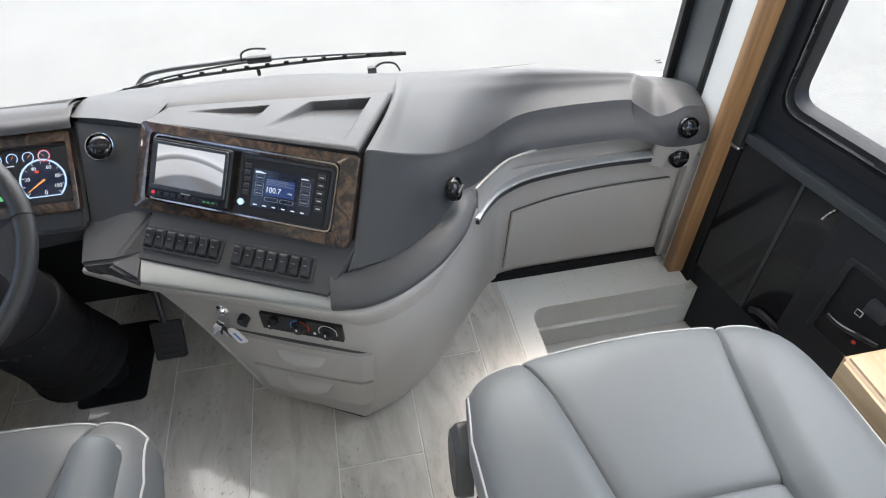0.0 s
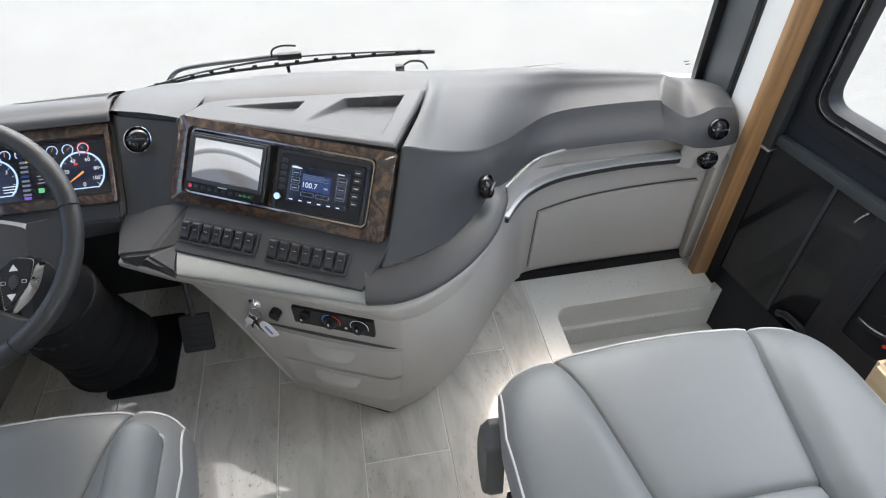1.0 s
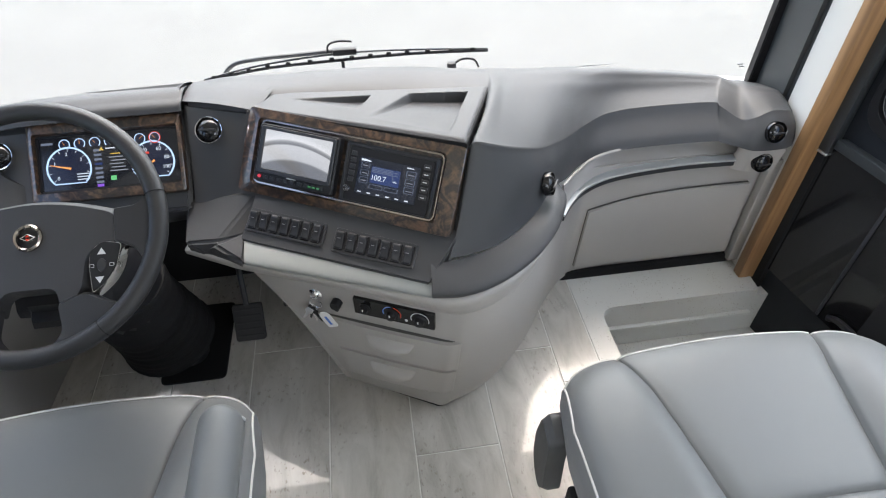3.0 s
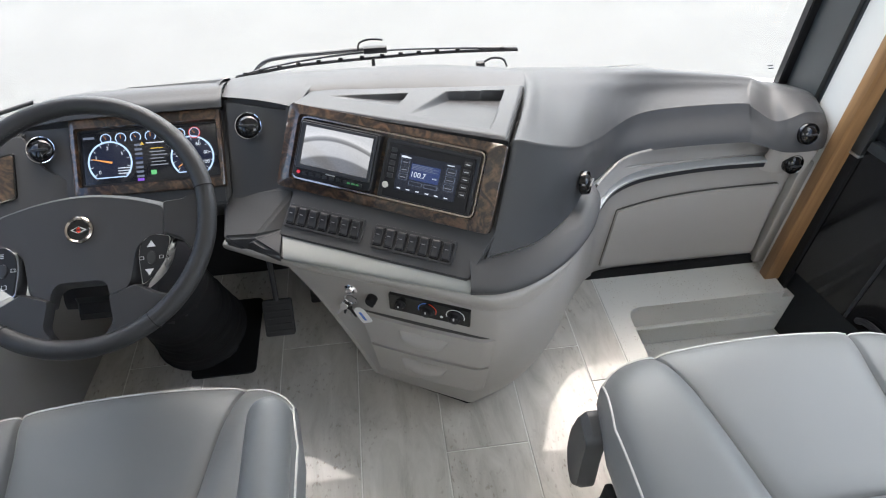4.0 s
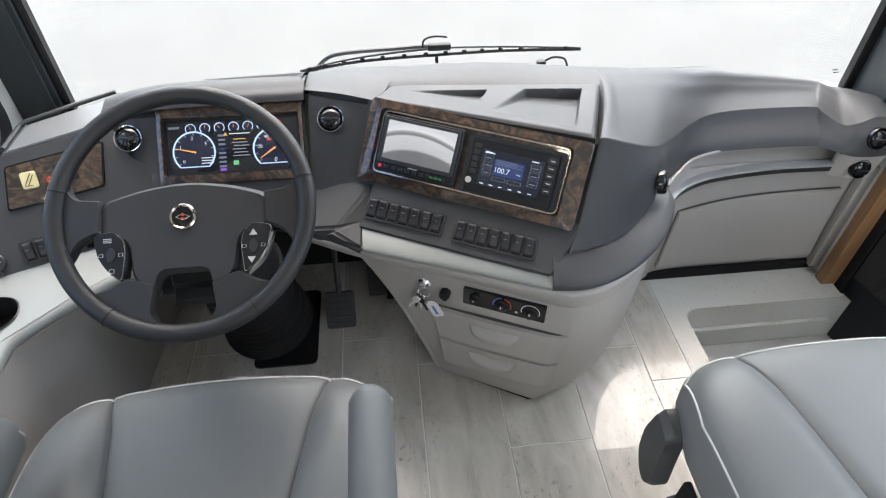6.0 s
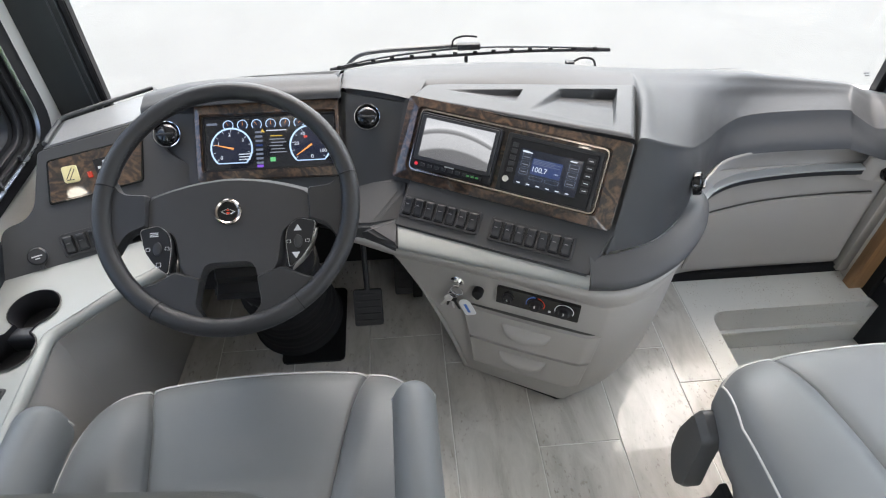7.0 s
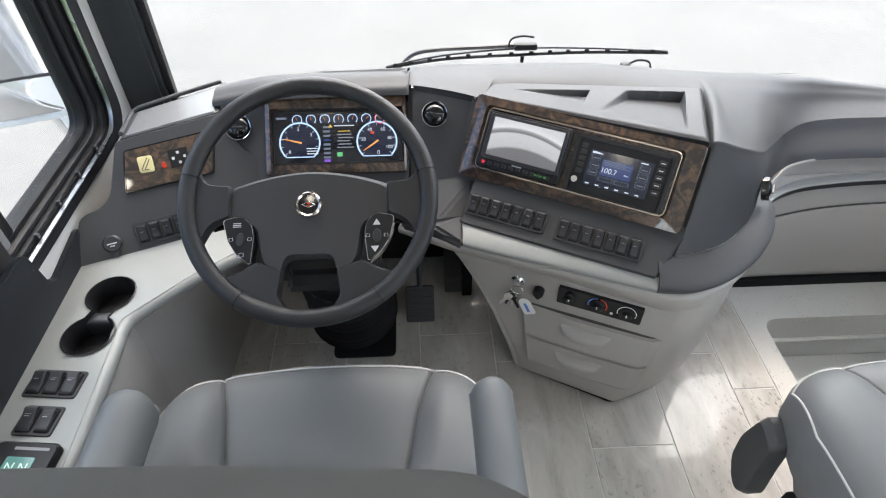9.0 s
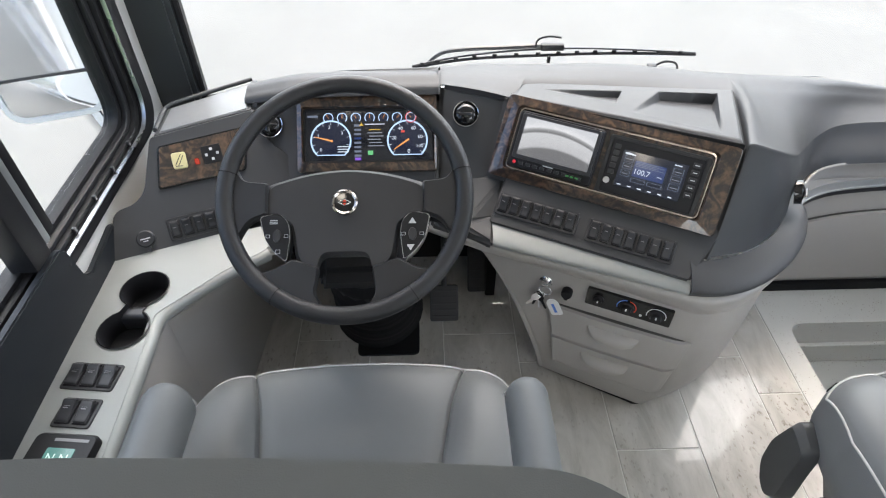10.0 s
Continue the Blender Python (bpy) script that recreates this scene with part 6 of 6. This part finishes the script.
def pedal(label, x0, x1, y0, z0, y1, z1):
    p = thing("pedal", label, "pedal", ((x0 + x1) / 2, y1, z1), group="foot pedals")
    m = frame_of((x0, y0, z0), (1, 0, 0), (0, y1 - y0, z1 - z0))
    h = math.hypot(y1 - y0, z1 - z0)
    part("pad", slab(rrect(0, 0, x1 - x0, h, 0.008), -0.012, 0, m, 0.002), M_PEDAL, p)
    for i in range(5):
        part("tread_rib", rbox((0.006, h * (0.12 + 0.18 * i), 0), (x1 - x0 - 0.006, h * (0.12 + 0.18 * i) + 0.006, 0.002), 0.001, 1, m), M_PEDAL, p)
    part("lever", tube([(0.5 * (x0 + x1), y1, z1), (0.5 * (x0 + x1), y1 + 0.08, z1 + 0.20)], 0.008, 8), M_SWITCH, p)
    return p


pedal("black rubber brake pedal", -0.545, -0.462, 1.10, 0.05, 1.16, 0.14)
pedal("black rubber accelerator pedal", -0.425, -0.370, 1.24, 0.02, 1.31, 0.15)


# ---- seats ----
def seat_cushion(cx, half, front, back, z, name="cushion_top", cross=0.31, bol=0.028):
    """The sewn top of a seat: bolsters, two converging seams and a cross seam, rounded over to the side band."""
    q = 0.6
    cols = sorted({round(c, 5) for c in [-1 + 2 * i / 70 for i in range(71)] + [s * (q + d) for s in (-1, 1) for d in (-0.05, -0.035, -0.025, -0.018, -0.012, -0.007, -0.003, 0, 0.003, 0.007, 0.012, 0.018, 0.025, 0.035, 0.05)] + [s * (1 - d) for s in (-1, 1) for d in (0.006, 0.014, 0.022)]})
    bc = (cross - back) / (front - back)
    rows = sorted({round(c, 5) for c in [i / 60 for i in range(61)] + [bc + d for d in (-0.03, -0.02, -0.012, -0.006, 0, 0.006, 0.012, 0.02, 0.03)] + [1 - d for d in (0.004, 0.009, 0.025)]})
    nx, ny = len(cols) - 1, len(rows) - 1
    bm = bmesh.new()

    def yf(a):
        return front - 0.028 * a * a - 0.055 * abs(a) ** 12

    grid = []
    for b in rows:
        row = []
        d = max(0.0, (front - back) * (1 - b))
        seam = 0.200 - 0.062 * min(1.0, d / 0.34) ** 0.9 + 0.01 * max(0, 1 - d / 0.1)
        for a in cols:
            full = half * (1 - 0.05 * max(0, b - 0.85) / 0.15 * abs(a) ** 6)
            off = abs(a) / q * seam if abs(a) <= q else seam + (abs(a) - q) / (1 - q) * (full - seam)
            x = cx + math.copysign(off, a)
            y = back + (yf(off / half) - back) * b
            t = off - seam
            up = bol * max(0.0, min(1.0, (t + 0.004) / 0.05)) ** 0.7 * (1 - b ** 8)
            groove = 0.008 * math.exp(-(t / 0.0032) ** 2) + 0.006 * math.exp(-(t / 0.018) ** 2)
            if off < seam:
                groove += 0.006 * math.exp(-((b - bc) / 0.008) ** 2) + 0.003 * math.exp(-((b - bc) / 0.03) ** 2)
            edge = 0.034 * ((off / half) ** 16) + 0.026 * (b ** 18)
            crown = 0.010 * math.cos(min(1, off / half) * 1.57) + 0.003 * noise.noise(Vector((x * 7, y * 7, z)))
            row.append(bm.verts.new((x, y, z + crown + up - groove - edge)))
        grid.append(row)
    for j in range(ny):
        for i in range(nx):
            bm.faces.new((grid[j][i], grid[j][i + 1], grid[j + 1][i + 1], grid[j + 1][i]))
    rimv = [grid[j][0] for j in range(ny)] + grid[ny][:nx] + [grid[j][nx] for j in range(ny, -1, -1)]
    return bm, [v.co.copy() for v in rimv]


def seat(label, cx, half, front, back, z, side_mat, base_drop):
    s = thing("captain_seat", label, "seat", (cx, (front + back) / 2, 0.0), group="cab seats")
    bm, rim = seat_cushion(cx, half, front, back, z)
    part("cushion", bm, M_LEATHER, s)
    pip = [p + Vector((0, 0, 0.001)) for p in rim[::2]]
    part("piping", tube(pip, 0.0024, 6), M_PIPING, s, "thin off-white piping")
    bm = bmesh.new()
    cen = Vector((cx, (front + back) / 2, 0))
    loops = []
    for dz, k in ((-0.002, 1.0), (-0.03, 1.012), (-0.08, 1.005), (-0.13, 0.975), (-0.15, 0.94)):
        loops.append([bm.verts.new((cen.x + (p.x - cen.x) * k, cen.y + (p.y - cen.y) * k, (p.z if dz > -0.01 else z - 0.02) + dz)) for p in rim])
    for u, w in zip(loops, loops[1:]):
        for i in range(len(rim) - 1):
            bm.faces.new((u[i], u[i + 1], w[i + 1], w[i]))
    bm.faces.new(loops[-1])
    part("side_band", bm, side_mat, s)
    part("base", hexa([(cx - half * 0.62, back + 0.08, 0.03), (cx + half * 0.62, back + 0.08, 0.03), (cx + half * 0.62, front - 0.14, 0.03), (cx - half * 0.62, front - 0.14, 0.03)],
                      [(cx - half * 0.86, back + 0.02, z - 0.15), (cx + half * 0.86, back + 0.02, z - 0.15), (cx + half * 0.86, front - 0.06, z - 0.15), (cx - half * 0.86, front - 0.06, z - 0.15)], 0.02, 3), side_mat, s)
    part("pedestal", rbox((cx - 0.16, back + 0.12, 0.0), (cx + 0.16, front - 0.20, 0.05), 0.01), M_BLACK, s)
    return s


seat_d = seat("grey upholstered driver seat with off-white piping", -0.690, 0.318, 0.702, 0.14, 0.425, M_LEATHER_SIDE, 0.12)
for x, nm in ((-0.975, "armrest"), (-0.390, "armrest")):
    r = 0.043 if x < -0.9 else 0.036
    bm = tube(line([(x, 0.05, 0.560), (x, 0.30, 0.558), (x, 0.44, 0.557), (x, 0.505, 0.556), (x, 0.532, 0.554), (x, 0.545, 0.551)], 30), lambda t, r=r: r * (1 if t < 0.72 else max(0.25, math.sqrt(max(0.06, 1 - ((t - 0.72) / 0.285) ** 2)))), 20, flat=1.15)
    part(nm, bm, M_LEATHER, seat_d)
    part("armrest_piping", tube([(x + r * 0.98 * math.cos(q), 0.533, 0.553 + r * 0.7 * math.sin(q)) for q in [math.pi * i / 14 for i in range(15)]], 0.0022, 6), M_PIPING, seat_d)
    part("arm_hinge", lathe([(0.03, -0.02), (0.03, 0.02), (0, 0.022)], 18, facing((x + (0.03 if x < -0.6 else -0.03), 0.12, 0.53), (1, 0, 0))), M_BLACK, seat_d)
part("backrest", slab(round_poly([(-1.0, 0.025), (-0.405, 0.025), (-0.405, 0.085), (-0.455, 0.140), (-0.60, 0.151), (-0.78, 0.157), (-0.94, 0.145), (-1.0, 0.09)], [0.03, 0.03, 0.04, 0.05, 0.05, 0.05, 0.05, 0.04], 8), 0.42, 1.112, None, 0.008), M_LEATHER, seat_d)

seat_p = seat("grey upholstered passenger seat with off-white piping", 0.545, 0.347, 0.648, 0.06, 0.450, M_LEATHER_SIDE, 0.12)
PAD = [(0.585, 0.350), (0.604, 0.25), (0.596, 0.17), (0.565, 0.125), (0.533, 0.112), (0.508, 0.155), (0.518, 0.25), (0.522, 0.33)]
pd = slab(round_poly(PAD, 0.018, 4), -0.018, 0.020, Matrix(((0, 0, -1, 0.196), (1, 0, 0, 0), (0, 1, 0, 0), (0, 0, 0, 1))), 0.014)
part("paddle", pd, M_PADDLE, seat_p, "dark grey folded seat paddle")
part("lever", tube([(0.225, 0.46, 0.22), (0.222, 0.49, 0.12)], 0.007, 8), M_SWITCH, seat_p)
part("side_slot", rbox((0.205, 0.40, 0.17), (0.222, 0.47, 0.26), 0.006, 2), M_MATTBLACK, seat_p)

# ---- entry door ----
DR = frame_of((1.09, 1.15, 0.0), (0.19, -0.98, 0), UP)
door = thing("door_1", "black coach entry door with a window and smoked lower screen", "door", tuple(DR @ Vector((0.4, 0.0, -0.02))), kind="structure")


def door_skin():
    """The door leaf with its window opening."""
    outer = round_poly([(-0.03, -0.42), (0.95, -0.42), (0.95, 1.75), (-0.03, 1.75)], 0.03, 8)
    inner = round_poly([(0.046, 0.600), (0.88, 0.600), (0.88, 1.60), (0.046, 1.60)], 0.075, 8)
    return ring(outer, inner, -0.05, -0.012, DR)


part("leaf", door_skin(), M_DARKPANEL, door)
part("window_frame", ring(round_poly([(0.046, 0.600), (0.88, 0.600), (0.88, 1.60), (0.046, 1.60)], 0.075, 8), round_poly([(0.066, 0.636), (0.86, 0.636), (0.86, 1.58), (0.066, 1.58)], 0.062, 8), -0.05, 0.0, DR, 0.012), M_BLACK, door)
part("window_seal", ring(round_poly([(0.066, 0.636), (0.86, 0.636), (0.86, 1.58), (0.066, 1.58)], 0.062, 8), round_poly([(0.088, 0.664), (0.84, 0.664), (0.84, 1.56), (0.088, 1.56)], 0.050, 8), -0.05, -0.008, DR, 0.014), M_RUBBER, door)
part("seal_edge", ring(round_poly([(0.070, 0.642), (0.856, 0.642), (0.856, 1.576), (0.070, 1.576)], 0.060, 8), round_poly([(0.074, 0.646), (0.852, 0.646), (0.852, 1.572), (0.074, 1.572)], 0.057, 8), -0.01, 0.0, DR), M_ALU, door, "thin bright seal edge")
dp = part("pane", rbox((0.08, 0.65, -0.034), (0.85, 1.57, -0.030), 0, 1, DR), M_GLASS, door)
dp.visible_shadow = False
part("cross_rail", rbox((0.028, 0.520, -0.012), (0.93, 0.548, 0.014), 0.004, 2, DR), M_PILLAR, door, "satin grey cross rail")
part("post", rbox((-0.018, 0.498, -0.012), (0.022, 1.72, 0.016), 0.004, 2, DR), M_PILLAR, door)
part("lower_post", rbox((-0.026, -0.40, -0.012), (0.018, 0.494, 0.012), 0.004, 2, DR), M_MATTBLACK, door)
part("post_cap", rbox((-0.018, 0.490, -0.010), (0.022, 0.4975, 0.017), 0.002, 1, DR), M_ALU, door)
part("smoked_screen", rbox((0.018, 0.055, -0.004), (0.335, 0.515, 0.0), 0.001, 1, DR), M_GLOSSBLACK, door, "glossy smoked lower screen")
part("screen_bar", rbox((0.215, 0.06, 0.0), (0.224, 0.515, 0.004), 0.001, 1, DR), M_SWITCH, door)
part("latch_panel", rbox((0.335, -0.40, -0.010), (0.93, 0.515, 0.006), 0.004, 2, DR), M_BLACK, door)
lt = part("latch_frame", ring(rrect(0.402, 0.185, 0.62, 0.440, 0.012), rrect(0.418, 0.200, 0.604, 0.425, 0.010), 0.004, 0.012, DR), M_BLACK, door)
part("latch_pocket", rbox((0.418, 0.200, 0.004), (0.604, 0.425, 0.008), 0.001, 1, DR), M_MATTBLACK, lt)
part("latch_handle", tube(line([DR @ Vector(p) for p in ((0.440, 0.275, 0.02), (0.48, 0.285, 0.032), (0.53, 0.298, 0.030), (0.56, 0.30, 0.02))], 14), 0.008, 10), M_GLOSSBLACK, lt)
part("lock_lever", rbox((0.492, 0.352, 0.008), (0.545, 0.392, 0.026), 0.005, 2, DR), M_SWITCH, lt)
part("lock_mark", ring(rrect(0.476, 0.318, 0.494, 0.336, 0.002), rrect(0.4775, 0.3195, 0.4925, 0.3345, 0.001), 0.008, 0.0092, DR), M_LABEL, lt)
part("red_dot", lathe([(0.005, 0.008), (0.005, 0.010), (0, 0.0105)], 12, DR @ at(0.514, 0.250, 0)), M_RED, lt, "small red lock dot")
part("chain", tube(line([DR @ Vector((0.318, 0.512, 0.006)), DR @ Vector((0.310, 0.495, 0.010)), DR @ Vector((0.300, 0.470, 0.004))], 12), lambda t: 0.003 + 0.0015 * math.sin(t * 40), 6), M_CHROME, door)
part("grab_strap", tube(line([DR @ Vector((0.255, 0.085, 0.006)), DR @ Vector((0.28, 0.105, 0.012)), DR @ Vector((0.325, 0.108, 0.012)), DR @ Vector((0.345, 0.098, 0.006))], 14), 0.010, 8), M_BLACK, door)

# cabinet edge behind the passenger seat
tagged(part("side_cabinet", hexa([(0.99, -0.35, 0.0), (1.12, -0.35, 0.0), (1.12, 0.50, 0.0), (0.99, 0.50, 0.0)], [(0.99, -0.35, 0.40), (1.12, -0.35, 0.40), (1.12, 0.54, 0.40), (0.99, 0.54, 0.40)], 0.012, 3), M_MAPLE), "light maple cabinet end beside the passenger seat", "cabinet")

# ---- wiper outside ----
wip = thing("windscreen_wiper", "black windscreen wiper lying along the glass", "wiper", (-0.15, 1.70, 0.5))
BL = [(-0.585, 1.735, 0.530), (-0.40, 1.735, 0.556), (-0.16, 1.715, 0.575), (0.05, 1.695, 0.588), (0.277, 1.672, 0.592)]
part("blade", tube(line(BL, 30), 0.0045, 6), M_MATTBLACK, wip)
part("frame_bar", tube(line([(x, y + 0.004, z + 0.016 * (1 - abs(i - 2) / 2.0) + 0.003) for i, (x, y, z) in enumerate(BL)], 30), 0.0030, 6), M_SWITCH, wip)
for i in range(14):
    q = cr([Vector(p) for p in BL], 0.06 + 0.067 * i)
    part("claw", rbox((q.x - 0.007, q.y - 0.003, q.z + 0.002), (q.x + 0.007, q.y + 0.004, q.z + 0.010), 0.002, 1), M_MATTBLACK, wip)
part("arm", tube(line([(-0.56, 1.78, 0.49), (-0.50, 1.76, 0.560), (-0.42, 1.75, 0.580), (-0.28, 1.735, 0.592), (-0.14, 1.722, 0.604)], 24), 0.0065, 8), M_SWITCH, wip, "black wiper arm")
part("joint", rbox((-0.19, 1.708, 0.590), (-0.118, 1.730, 0.610), 0.005, 2), M_BLACK, wip)
part("washer_hose", tube(line([(-0.205, 1.72, 0.598), (-0.20, 1.72, 0.622), (-0.17, 1.72, 0.632), (-0.13, 1.72, 0.628)], 16), 0.003, 6), M_MATTBLACK, wip)
part("blade_clip", rbox((-0.168, 1.70, 0.555), (-0.158, 1.712, 0.575), 0.002, 1), M_MATTBLACK, wip)
noz = thing("washer_nozzle", "black washer hose end beyond the windscreen", "hose", (0.2, 1.725, 0.50))
part("nozzle", rbox((0.160, 1.715, 0.515), (0.188, 1.735, 0.535), 0.004, 2), M_BLACK, noz)
part("hose", tube(line([(0.185, 1.725, 0.532), (0.21, 1.722, 0.545), (0.245, 1.72, 0.540), (0.262, 1.73, 0.51)], 14), 0.0035, 6), M_MATTBLACK, noz)

lab = thing("glass_label", "small dark label low on the windscreen", "label", (1.03, 1.515, 0.56))
part("label_bar", rbox((1.012, 1.512, 0.563), (1.030, 1.516, 0.566), 0.001, 1), M_SWITCH, lab)
part("label_bar", rbox((1.020, 1.512, 0.554), (1.036, 1.516, 0.557), 0.001, 1), M_SWITCH, lab)

# ---- plank tiles ----
tiles = {}
XS = [-1.365 + 0.2145 * i for i in range(9)]
JOINT = {0: 0.40, 1: 0.75, 2: 1.08, 3: 0.55, 4: 1.09, 5: 0.985, 6: 0.708, 7: 0.985, 8: 0.86}
for c in range(9):
    x0, x1 = max(XS[c], -1.235), XS[c] + 0.2145
    if c == 8:
        x1 = 0.473
    x1 = min(x1, 0.473)
    if x1 - x0 < 0.02:
        continue
    y0 = JOINT[c] - 4 * 0.90
    for r in range(6):
        a, b = max(y0 + 0.90 * r, -2.39), min(y0 + 0.90 * (r + 1), 1.60)
        if b - a < 0.05:
            continue
        key = (round(x1 - x0, 4), round(b - a, 4))
        if key not in tiles:
            ob = part("plank_tile", rbox((0.0015, 0.0015, -0.006), (key[0] - 0.0015, key[1] - 0.0015, 0.0), 0.0012, 1), M_TILE, FLOOR, smooth=False)
            ob.matrix_basis = at(x0, a)
            tiles[key] = ob
        else:
            again(tiles[key], at(x0, a), FLOOR)
for c in range(3):
    x0, x1 = 0.477 + 0.2145 * c, min(0.477 + 0.2145 * (c + 1), 1.115)
    for r in range(3):
        a, b = -2.39 + 0.88 * r, min(-2.39 + 0.88 * (r + 1), 0.248)
        part("plank_tile", rbox((x0 + 0.0015, a + 0.0015, -0.006), (x1 - 0.0015, b - 0.0015, 0.0), 0.0012, 1), M_TILE, FLOOR, smooth=False)
